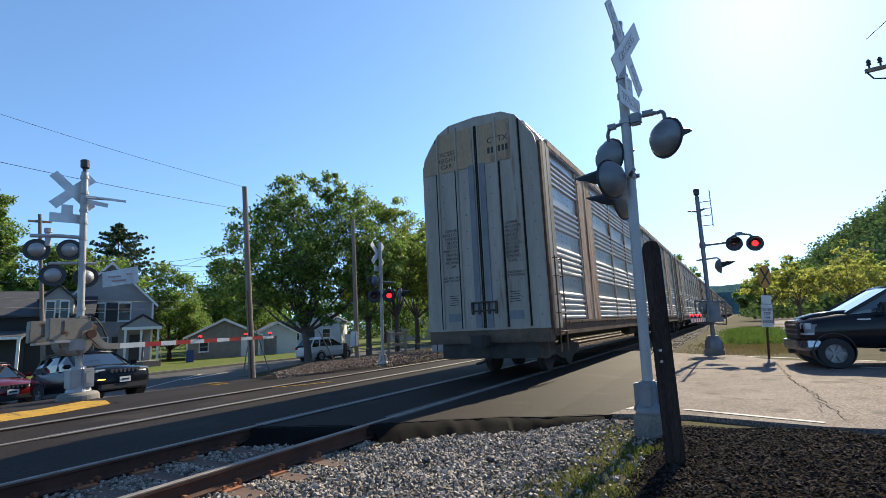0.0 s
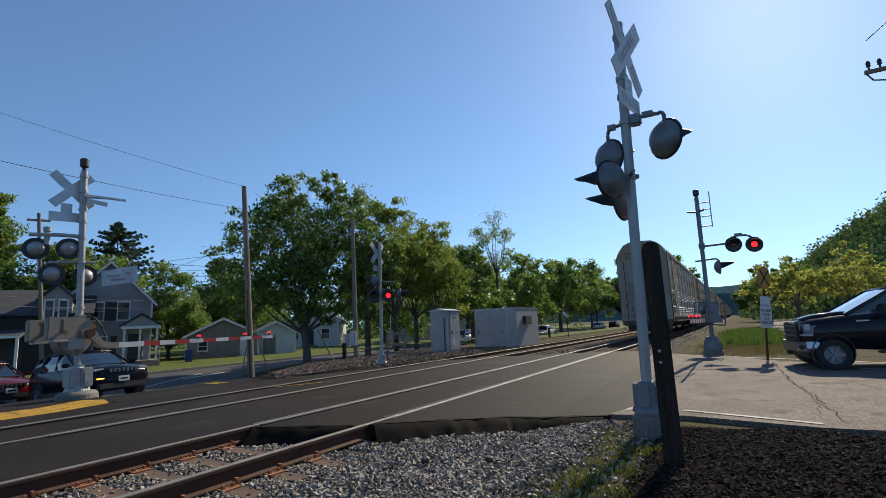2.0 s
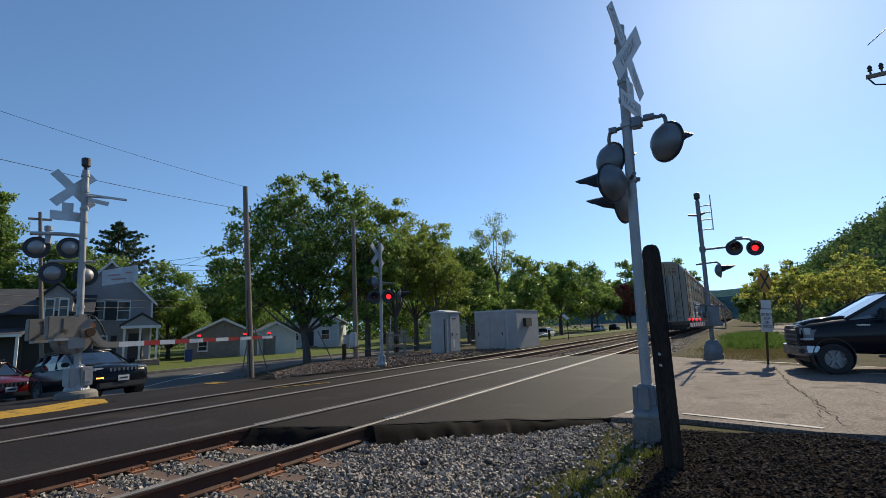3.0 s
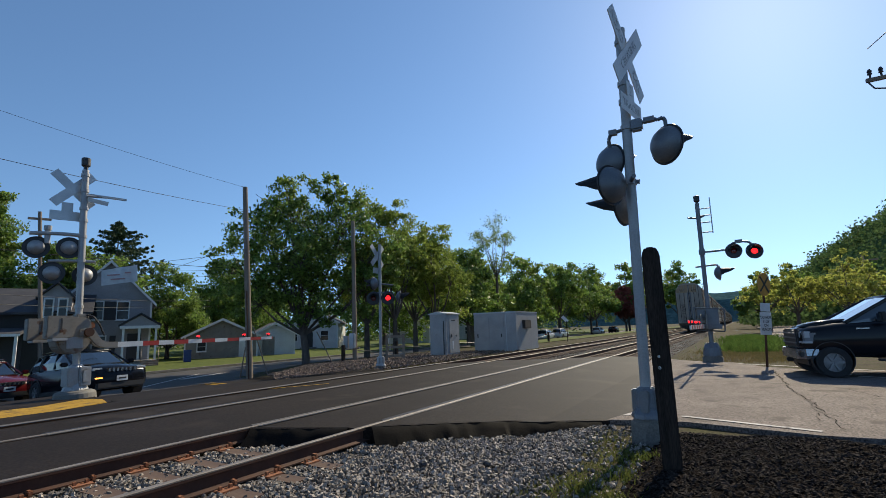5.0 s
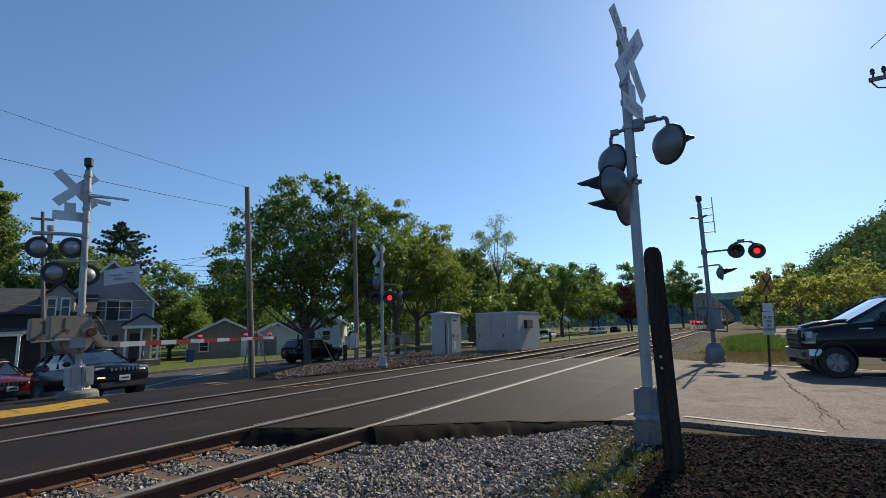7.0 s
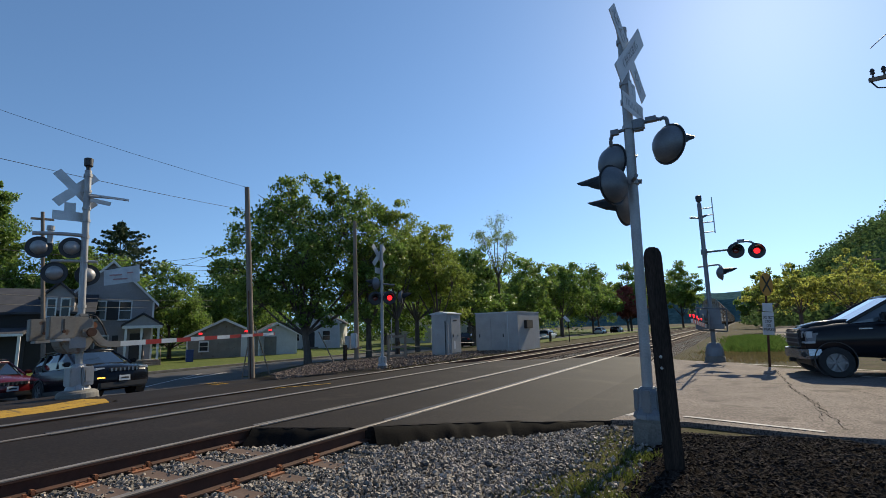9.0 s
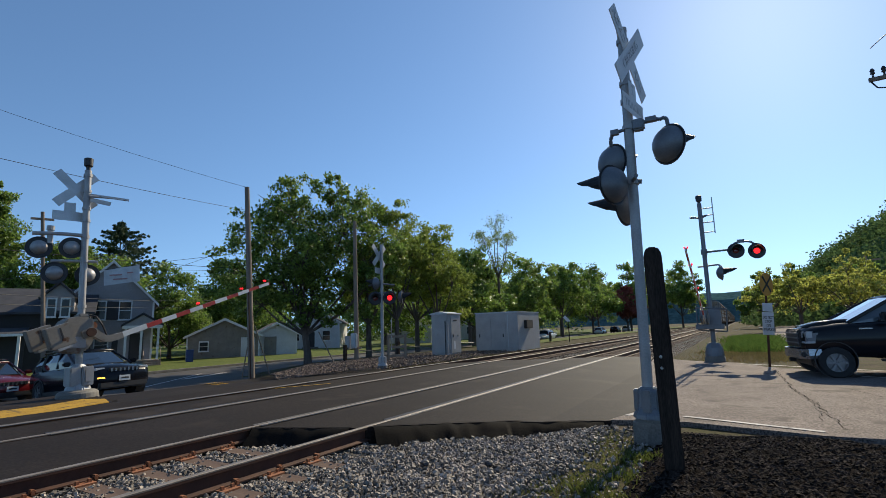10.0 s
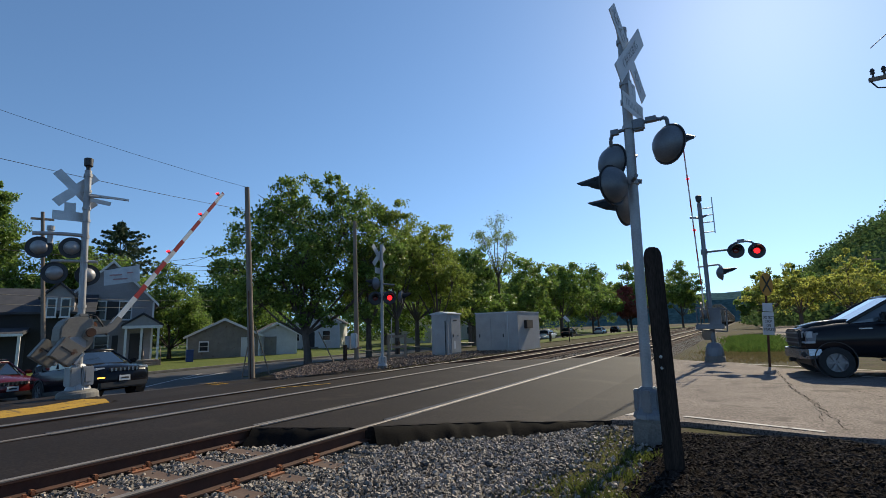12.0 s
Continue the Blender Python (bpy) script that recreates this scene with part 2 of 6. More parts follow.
def prism(bm, pts, lo, hi, axis="z", m=None):
    """A flat outline pushed from lo to hi along an axis. pts are (x, y), (y, z) or (x, z) for axis z, x, y."""
    def at(p, h):
        return {"z": (p[0], p[1], h), "x": (h, p[0], p[1]), "y": (p[0], h, p[1])}[axis]
    a, b = [bm.verts.new(at(p, lo)) for p in pts], [bm.verts.new(at(p, hi)) for p in pts]
    fs = [bm.faces.new(a), bm.faces.new(b[::-1])]
    for i in range(len(pts)):
        j = (i + 1) % len(pts)
        fs.append(bm.faces.new((a[i], b[i], b[j], a[j])))
    if m:
        bmesh.ops.transform(bm, matrix=m, verts=a + b)
    bmesh.ops.recalc_face_normals(bm, faces=fs)
    return bm


def aprism(*a, **k):
    return prism(bmesh.new(), *a, **k)


def words(name, text, size, m, material, parent, extrude=0.002):
    c = bpy.data.curves.new(name, "FONT")
    c.body, c.size, c.align_x, c.align_y, c.extrude = text, size, "CENTER", "CENTER", extrude
    tmp = bpy.data.objects.new(name, c)
    scene.collection.objects.link(tmp)
    me = bpy.data.meshes.new_from_object(tmp.evaluated_get(bpy.context.evaluated_depsgraph_get()))
    bpy.data.objects.remove(tmp)
    ob = new(name, me)
    me.materials.clear()
    me.materials.append(material)
    ob.parent = parent
    ob.matrix_local = m
    return ob


def raw(name, verts, faces, material, parent=None, label=""):
    me = bpy.data.meshes.new(name)
    me.from_pydata(verts, [], faces)
    me.materials.append(material)
    ob = new(name, me)
    if parent:
        ob.parent = parent
    if label:
        ob["label"] = label
    return ob

# ---- ground ----
ROAD_X = [-2000, -21, -17.5, -14, -11, -4.2, -2.5, 2000]
ROAD_Z = [-0.84, -0.84, -0.56, -0.16, -0.03, -0.004, -0.10, -0.12]


def road_z(x):
    return float(np.interp(x, ROAD_X, ROAD_Z))


def ground_z(x, y):
    k = min(1.0, max(0.0, (y - 9.5 - 0.9 * max(0.0, -13.0 - x)) / 3.5)) if x < -10.2 else 0.0
    bank = float(np.interp(x, [-2000, -24.6, -23.4, -15.5, -12, -11], [-0.86, -0.86, -0.55, -0.14, -0.10, -0.24]))
    z = road_z(x) - 0.06
    if -10.9 <= x <= -3.0:
        z = -0.36
    elif -3.0 < x < -1.6:
        z = -0.30 + 0.14 * (x + 3.0) / 1.4
    elif x < -11:
        z = z * (1 - k) + bank * k
    return z


def ground():
    xs = [-1800, -600, -300, -150, -90, -60, -45, -35, -28, -24.6, -23.4, -21, -20, -19, -18, -17, -16, -15.5, -15, -14, -13, -12, -11.4, -11, -10.89, -8, -5, -3.01, -2.6, -2.2, -1.6, -1, 0, 1, 2, 4, 8, 15, 30, 60, 120, 300, 600, 1800]
    ys = [-300, -60, -20, -8, -3, 0, 2, 3, 4, 5, 6, 7, 8, 9, 10, 11, 12, 12.5, 13, 13.5, 14, 14.5, 15, 16, 18, 20, 23, 26, 30, 40, 60, 100, 160, 260, 500, 1000, 2500]
    verts = [(x, y, ground_z(x, y)) for y in ys for x in xs]
    n = len(xs)
    faces = [(j * n + i, j * n + i + 1, (j + 1) * n + i + 1, (j + 1) * n + i) for j in range(len(ys) - 1) for i in range(n - 1)]
    ob = raw("ground", verts, faces, SOIL)
    tagged(ob, "patchy grass and bare soil ground reaching the horizon", "ground", kind="structure")


def draped(name, outline, lift, material, label, category, thick=0.0, kind="structure", cuts=ROAD_X, parent=None):
    """A paved sheet that follows the road's height."""
    bm = bmesh.new()
    bm.faces.new([bm.verts.new((x, y, 0)) for x, y in outline])
    bmesh.ops.triangulate(bm, faces=bm.faces)
    for x in cuts[1:-1]:
        bmesh.ops.bisect_plane(bm, geom=bm.verts[:] + bm.edges[:] + bm.faces[:], plane_co=(x, 0, 0), plane_no=(1, 0, 0))
    for v in bm.verts:
        v.co.z = road_z(v.co.x) + lift
    bmesh.ops.recalc_face_normals(bm, faces=bm.faces)
    for f in bm.faces:
        if f.normal.z < 0:
            f.normal_flip()
    if thick:
        r = bmesh.ops.extrude_face_region(bm, geom=bm.faces[:])
        top = set(v for v in r["geom"] if isinstance(v, bmesh.types.BMVert))
        for v in bm.verts:
            if v not in top:
                v.co.z -= thick
        bmesh.ops.recalc_face_normals(bm, faces=bm.faces)
    ob = part(name, bm, material, parent)
    if not parent:
        tagged(ob, label, category, kind=kind)
    return ob


RAIL_X = (-4.363, -5.873, -8.204, -9.714)  # near track, then far track


def pavements():
    draped("road", [(-5.98, 4.58), (-5.8, 4.62), (-4.4, 5.16), (-3.6, 6.0), (-2.95, 6.65), (-2.2, 7.05), (-1.7, 7.32), (-1.45, 8.6), (-2.0, 12), (-2.6, 16), (-3.0, 20.9),
                    (-5.2, 19.6), (-8.6, 17.6), (-9.95, 15.5), (-10.2, 13.5), (-10.8, 11.6), (-11.7, 10.0), (-14.5, 11.0), (-17.5, 14.3), (-21.5, 18.2), (-24.3, 22.5), (-24.6, 30), (-24.6, 60),
                    (-24.6, 200), (-31.5, 200), (-31.5, 40), (-31.3, 24), (-30.6, 16), (-31, 5), (-32, -30), (-14.2, -30), (-14, 2), (-13.6, 6.3), (-11.4, 5.7), (-10.95, 4.5), (-10.8, -4), (-5.98, -4)],
           0.0, ASPHALT, "dark grey asphalt road running over the level crossing", "road", thick=0.34)
    draped("parking_lot", [(-1.72, 7.36), (-0.75, 7.55), (0.7, 7.2), (2.6, 7.3), (40, 7.4), (40, 15.4), (3.2, 15.9), (1.3, 16.3), (0.5, 17.0), (-0.2, 18.55), (-1.4, 19.2), (-2.95, 20.85), (-2.55, 16), (-1.95, 12), (-1.4, 8.6)],
           0.004, ASPHALT_OLD, "worn light grey asphalt apron with cracks", "pavement", thick=0.3)
    draped("street", [(-24.8, 200), (-24.8, 30), (-24.5, 22.7), (-21.7, 18.4), (-17.6, 14.4), (-14.6, 11.3), (-14.2, 6.8), (-30.9, 5.2), (-30.5, 16), (-31.2, 24), (-31.4, 40), (-31.4, 200)],
           0.006, ASPHALT_MID, "grey asphalt street running beside the track", "street")
    draped("far_parking_lot", [(2.2, 29), (60, 26), (60, 110), (3.0, 110)], 0.03, ASPHALT_OLD, "far pale asphalt lot behind the grass", "pavement")
    draped("lawn", [(-31.8, 3), (-31.4, 16), (-31.9, 24), (-32.1, 40), (-32.1, 260), (-120, 260), (-120, 3)], 0.06, LAWN, "green mown lawn beside the houses", "lawn")
    xs, ys = [-24.5, -23.4, -21, -18, -15.5, -14.2], [40, 60, 100, 160, 260]
    verts = [(x, y, ground_z(x, y) + 0.05) for y in ys for x in xs]
    faces = [(j * 6 + i, j * 6 + i + 1, (j + 1) * 6 + i + 1, (j + 1) * 6 + i) for j in range(4) for i in range(5)]
    tagged(raw("lawn", verts, faces, LAWN), "green grass strip beside the track", "lawn", kind="structure")
    kerb = draped("kerb", [(-31.25, 3), (-30.85, 16), (-31.4, 24), (-31.6, 40), (-31.6, 200), (-31.85, 200), (-31.85, 40), (-31.65, 24), (-31.1, 16), (-31.5, 3)], 0.13, CONC, "weathered concrete kerb along the street", "kerb", thick=0.13)
    # painted lines
    def line(x0, y0, x1, y1, w, material, name, label):
        d = Vector((x1 - x0, y1 - y0)).normalized()
        nx, ny = -d.y * w / 2, d.x * w / 2
        draped(name, [(x0 + nx, y0 + ny), (x0 - nx, y0 - ny), (x1 - nx, y1 - ny), (x1 + nx, y1 + ny)], 0.012, material, label, "road marking")
    line(-0.82, 7.95, 0.72, 7.42, 0.09, PAINT_W, "road_marking", "faded white painted line on asphalt")
    line(-1.55, 7.75, -1.15, 9.0, 0.08, PAINT_W, "road_marking", "faded white painted line on asphalt")
    line(-0.1, 18.0, 3.5, 15.55, 0.12, PAINT_W, "road_marking", "faded white edge line on asphalt")
    line(1.9, 8.2, 2.6, 10.2, 0.16, PAINT_W, "road_marking", "short faded white painted mark on asphalt")
    line(2.2, 14.4, 6.5, 12.6, 0.15, PAINT_W, "road_marking", "white painted stop line on asphalt")
    line(-9.95, 7.6, -8.95, 9.4, 0.07, PAINT_Y, "road_marking", "faded yellow painted line on asphalt")
    line(-22.0, 11.5, -27, 17.8, 0.12, PAINT_W, "road_marking", "white painted line across the street mouth")
    line(-24.5, 15.2, -26.0, 18.6, 0.35, PAINT_W, "road_marking", "white painted bar on the street")
    line(-12.8, 9.0, -17.0, 10.3, 0.10, PAINT_Y, "road_marking", "faded yellow centre line on asphalt")
    line(-12.8, 9.25, -17.0, 10.55, 0.10, PAINT_Y, "road_marking", "faded yellow centre line on asphalt")
    # raised kerb end by the gate mast
    bm = bmesh.new()
    prism(bm, [(-11.45, 3.4), (-11.42, 5.55), (-11.7, 5.75), (-13.9, 6.2), (-14.3, 5.9), (-14.2, 3.4)], -0.4, -0.05)
    isl = part("traffic_island", bm, ASPHALT, bevel=0.02)
    tagged(isl, "raised asphalt island beside the gate mast", "island", kind="structure")
    bm = bmesh.new()
    prism(bm, [(-10.9, 3.0), (-11.0, 4.5), (-11.4, 5.5), (-12.1, 5.75), (-12.6, 5.5), (-12.2, 4.6), (-12.3, 3.0)], -0.3, -0.03)
    tagged(part("kerb", bm, PAINT_Y, bevel=0.02), "yellow painted kerb edge beside the track", "kerb", kind="structure")


def tar_edge():
    """The sloping, crumbled black lip of the asphalt above the ballast."""
    rng = random.Random(21)
    for run in ([(-5.80, 4.62), (-4.47, 5.13)], [(-4.26, 5.28), (-3.6, 6.0), (-2.95, 6.65), (-2.2, 7.05), (-1.75, 7.30)]):
        bm = bmesh.new()
        prev = None
        for (x0, y0), (x1, y1) in zip(run, run[1:]):
            length = math.hypot(x1 - x0, y1 - y0)
            nx, ny = (y1 - y0) / length, -(x1 - x0) / length
            n = int(length / 0.045)
            for k in range(n):
                x, y = x0 + (x1 - x0) * k / n, y0 + (y1 - y0) * k / n
                row = []
                for off, drop in ((-0.05, -0.004), (0.05, 0.02), (0.13, 0.08), (0.22, 0.15), (0.34, 0.24)):
                    o = off + 0.05 * noise.noise((x * 4, y * 4, off * 3)) + rng.uniform(-0.006, 0.006)
                    row.append(bm.verts.new((x + nx * o, y + ny * o, road_z(x) - drop + (0.03 * noise.noise((x * 7, y * 7, 2 + off * 8)) if drop > 0.01 else 0.0))))
                if prev:
                    for i in range(4):
                        bm.faces.new((prev[i], prev[i + 1], row[i + 1], row[i]))
                prev = row
        bmesh.ops.recalc_face_normals(bm, faces=bm.faces)
        tagged(part("asphalt_lip", bm, TAR, smooth=True), "crumbled black asphalt edge above the ballast", "road edge", kind="structure")


TAR = mat("fresh_tar", (0.00375, 0.0034, 0.00325), (0.0065, 0.00575, 0.0055), 0.85, size=0.4, fine=0.02, bump=0.012, spec=0.08, grain=0.6)


def cracks():
    """Thin dark cracks in the worn apron, wandering between a few turning points."""
    rng = random.Random(5)
    for way, w in (([(0.68, 16.02), (0.72, 13.52), (0.75, 11.46), (0.9, 9.89), (0.92, 8.75), (0.95, 7.45)], 0.026), ([(0.84, 10.4), (0.86, 8.88), (0.72, 7.94)], 0.018), ([(0.92, 8.75), (1.24, 8.22)], 0.015), ([(1.62, 11.88), (1.94, 10.74)], 0.018)):
        pts = []
        for (x0, y0), (x1, y1) in zip(way, way[1:]):
            n = max(2, int(math.hypot(x1 - x0, y1 - y0) / 0.12))
            for k in range(n):
                pts.append((x0 + (x1 - x0) * k / n + rng.uniform(-0.035, 0.035), y0 + (y1 - y0) * k / n + rng.uniform(-0.05, 0.05)))
        bm = bmesh.new()
        prev = None
        for x, y in pts:
            ww = w * rng.uniform(0.12, 0.75)
            cur = [bm.verts.new((x - ww / 2, y, road_z(x) + 0.009)), bm.verts.new((x + ww / 2, y + ww, road_z(x) + 0.009))]
            if prev:
                bm.faces.new((prev[0], prev[1], cur[1], cur[0]))
            prev = cur
        tagged(part("pavement_crack", bm, CRACK), "jagged dark crack in worn asphalt", "crack", kind="structure")


RUBBER_GREY = mat("grey_rubber_seal", (0.085, 0.082, 0.08), (0.11, 0.105, 0.10), 0.8, size=0.4)


def track():
    for i, x in enumerate(RAIL_X):
        rail = thing("rail", pose(x, 0, 0), "rusty steel rail with a bright worn head", "rail", "rails of the two tracks")
        web = [(-0.07, -0.17), (0.07, -0.17), (0.07, -0.158), (0.012, -0.14), (0.012, -0.045), (0.034, -0.035), (0.034, -0.008), (-0.034, -0.008), (-0.034, -0.035), (-0.012, -0.045), (-0.012, -0.14), (-0.07, -0.158)]
        part("rail_body", aprism(web, -40, 600, axis="y"), RUST, rail)
        head = [(-0.035, -0.012), (0.035, -0.012), (0.035, 0.0), (0.028, 0.004), (-0.028, 0.004), (-0.035, 0.0)]
        part("rail_head", aprism(head, -40, 600, axis="y"), RAILTOP, rail, "bright worn running surface")
        side = 1 if i in (1, 3) else -1
        y0 = 8.42 + 0.66 * x
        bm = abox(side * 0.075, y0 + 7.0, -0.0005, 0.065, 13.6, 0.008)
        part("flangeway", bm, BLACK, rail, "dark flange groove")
        bm = abox(-side * 0.075, y0 + 7.0, -0.001, 0.06, 13.6, 0.009)
        part("rail_seal", bm, RUBBER_GREY, rail, "pale rubber and grit strip beside the rail")
    # ties and plates
    spike_data = part("spike", abox(0, 0, 0, 0.03, 0.03, 0.035), RUST_O).data
    bpy.data.objects.remove(bpy.data.objects["spike"])
    tie_me = abox(0, 0, -0.09, 2.6, 0.22, 0.18)
    tie_data = part("tie", tie_me, TIE, bevel=0.012).data
    bpy.data.objects.remove(bpy.data.objects["tie"])
    for k, cx in ((0, -5.118), (1, -8.959)):
        ys = [1.0 + 0.53 * j for j in range(7)] if k == 0 else [0.2 + 0.53 * j for j in range(6)]
        for y in ys:
            if y > 4.55 + (cx + 5.118) * 0.66 + 0.15:
                continue
            t = thing("tie", pose(cx, y, -0.185), "weathered dark timber railway tie with rusty plates", "railway tie", "ties under the rails")
            ob = new("timber", tie_data)
            ob.parent = t
            for s in (-1, 1):
                bm = abox(s * 0.755, 0, 0.008, 0.36, 0.19, 0.016)
                pl = part("tie_plate", bm, RUST_O, t, "orange rusty tie plate")
                for dx in (-0.11, 0.11):
                    for dy in (-0.055, 0.055):
                        sp = new("spike", spike_data)
                        sp.parent, sp.location = pl, (s * 0.755 + dx, dy, 0.03)
                bm = abox(s * 0.755, 0.135, 0.03, 0.16, 0.05, 0.055)
                part("rail_anchor", bm, RUST_O, t, "rusty rail anchor clip", bevel=0.01)
    bm = bmesh.new()
    for cx in (-5.118, -8.959):
        y = 20.4 if cx > -7 else 17.6
        while y < 140:
            box(bm, cx, y, -0.27, 2.6, 0.22, 0.18)
            y += 0.53
    tagged(part("far_ties", bm, TIE), "rows of dark timber ties beyond the crossing", "railway ties", kind="stuff")


def ballast():
    rng = np.random.RandomState(3)
    # smooth bed under the loose stones
    verts, faces = [], []
    xs = [-13.2, -12.2, -11.0, -10.4, -6.9, -3.6, -2.6, -2.0]
    zs = [-0.34, -0.20, -0.215, -0.215, -0.215, -0.215, -0.27, -0.33]
    for y in (-40, 3, 5.5, 9):
        verts += [(x, y, z) for x, z in zip(xs, zs)]
    n = len(xs)
    faces = [(j * n + i, j * n + i + 1, (j + 1) * n + i + 1, (j + 1) * n + i) for j in range(3) for i in range(2, n - 1)]
    tagged(raw("ballast_bed", verts, faces, GRAVEL_BED), "grey gravel bed under the near track", "gravel bed", kind="structure")
    verts = []
    xs = [-15.5, -13.6, -12.0, -10.4, -6.9, -3.6, -1.7, -1.0]
    zs = [-0.28, -0.17, -0.20, -0.20, -0.22, -0.20, -0.42, -0.5]
    for y in (15.0, 17, 21, 40, 140, 600):
        verts += [(x, y, z) for x, z in zip(xs, zs)]
    faces = [(j * n + i, j * n + i + 1, (j + 1) * n + i + 1, (j + 1) * n + i) for j in range(5) for i in range(n - 1)]
    tagged(raw("ballast_bed", verts, faces, GRAVEL_BED), "grey gravel bed beyond the crossing", "gravel bed", kind="structure")
    # stone shapes
    def stone_mesh(seed):
        r = random.Random(seed)
        bm = bmesh.new()
        pts = [Vector((sx * r.uniform(0.45, 1.2), sy * r.uniform(0.4, 1.0), sz * r.uniform(0.35, 0.85))) for sx in (-1, 1) for sy in (-1, 1) for sz in (-1, 1)]
        for q in pts + [Vector((r.uniform(-1.1, 1.1), r.uniform(-0.3, 0.3), r.uniform(-0.3, 0.9)))]:
            bm.verts.new(q)
        bmesh.ops.convex_hull(bm, input=bm.verts)
        bmesh.ops.delete(bm, geom=[v for v in bm.verts if not v.link_faces], context="VERTS")
        bmesh.ops.triangulate(bm, faces=bm.faces)
        bm.verts.index_update()
        return bm
    bases = []
    for s in range(6):
        bm = stone_mesh(s)
        me = bpy.data.meshes.new("stone")
        bm.to_mesh(me)
        me.materials.append(STONE)
        bases.append((me, np.array([v.co[:] for v in bm.verts]), np.array([[v.index for v in f.verts] for f in bm.faces])))
        bm.free()
    parent = bpy.data.objects["ballast_bed"]
    def zbed(x):
        return float(np.interp(x, [-13.2, -12.2, -11.0, -10.4, -6.9, -3.6, -2.6, -2.0, -1.2], [-0.34, -0.20, -0.215, -0.215, -0.215, -0.215, -0.27, -0.32, -0.30]))
    places = []
    for _ in range(52000):
        x, y = rng.uniform(-7.2, -0.95), rng.uniform(1.9, 7.2)
        if y > 8.36 + 0.66 * x - 0.02 - (0.25 if x < -4.4 else 0.0):
            continue
        if x > -1.95 and rng.rand() < min(0.86, (x + 1.95) / 0.5):
            continue
        if any(abs(x - r) < 0.075 for r in RAIL_X):
            continue
        in_tie = abs(x + 5.118) < 1.3 and abs(((y - 1.0 + 0.265) % 0.53) - 0.265) < 0.10
        if in_tie and rng.rand() < 0.86:
            continue
        r = rng.uniform(0.009, 0.022)
        places.append((x, y, max(zbed(x), ground_z(x, y)) + r * rng.uniform(0.2, 1.6), r, in_tie))
    near = sorted(range(len(places)), key=lambda i: abs(places[i][0] + 3.3) + abs(places[i][1] - 4.2))[:300]
    near_set = set(near)
    V, F, off = [], [], 0
    for i, (x, y, z, r, _) in enumerate(places):
        k = rng.randint(6)
        e = Euler(rng.uniform(0, 6.28, 3)).to_matrix()
        if i in near_set:
            ob = new("stone", bases[k][0])
            ob.parent = parent
            ob.matrix_local = Matrix.LocRotScale((x, y, z), e.to_quaternion(), (r, r, r))
        else:
            vv = bases[k][1] @ np.array(e).T * r + (x, y, z)
            V.append(vv)
            F.append(bases[k][2] + off)
            off += len(vv)
    ob = raw("loose_ballast", np.concatenate(V).tolist(), np.concatenate(F).tolist(), STONE)
    tagged(ob, "loose grey crushed stone between and beside the rails", "ballast stones", kind="stuff")
    # beyond the crossing: fewer sides
    oc_v = np.array([(1, 0, 0), (-1, 0, 0), (0, 1, 0), (0, -1, 0), (0, 0, 0.7), (0, 0, -0.7)], float)
    oc_f = np.array([(0, 2, 4), (2, 1, 4), (1, 3, 4), (3, 0, 4), (2, 0, 5), (1, 2, 5), (3, 1, 5), (0, 3, 5)])
    V, F, off = [], [], 0
    def scatter(count, x0, x1, y0, y1, zfun, r0, r1, keep=None):
        nonlocal off
        for _ in range(count):
            x, y = rng.uniform(x0, x1), y0 + (y1 - y0) * rng.rand() ** 1.6
            if keep and not keep(x, y):
                continue
            if any(abs(x - q) < 0.08 for q in RAIL_X):
                continue
            e = np.array(Euler(rng.uniform(0, 6.28, 3)).to_matrix())
            vv = oc_v @ e.T * rng.uniform(r0, r1) + (x, y, zfun(x, y))
            V.append(vv)
            F.append(oc_f + off)
            off += 6
    bed2 = lambda x, y: float(np.interp(x, [-15.5, -13.6, -12.0, -10.4, -6.9, -3.6, -1.7, -1.0], [-0.28, -0.17, -0.20, -0.20, -0.22, -0.20, -0.42, -0.5]))
    scatter(15000, -14.5, -1.4, 15.5, 70, bed2, 0.03, 0.055, lambda x, y: y > 23.1 + 0.66 * x)
    scatter(9500, -18.5, -10.2, 9.6, 27, lambda x, y: ground_z(x, y) + 0.03, 0.04, 0.075, lambda x, y: x < -10.2 - max(0, 13.5 - y) * 0.42 and y > 10.1 + max(0, -11.7 - x) * 0.8)
    ob = raw("loose_ballast", np.concatenate(V).tolist(), np.concatenate(F).tolist(), STONE_FAR)
    tagged(ob, "loose grey crushed stone along the far rails and bank", "ballast stones", kind="stuff")


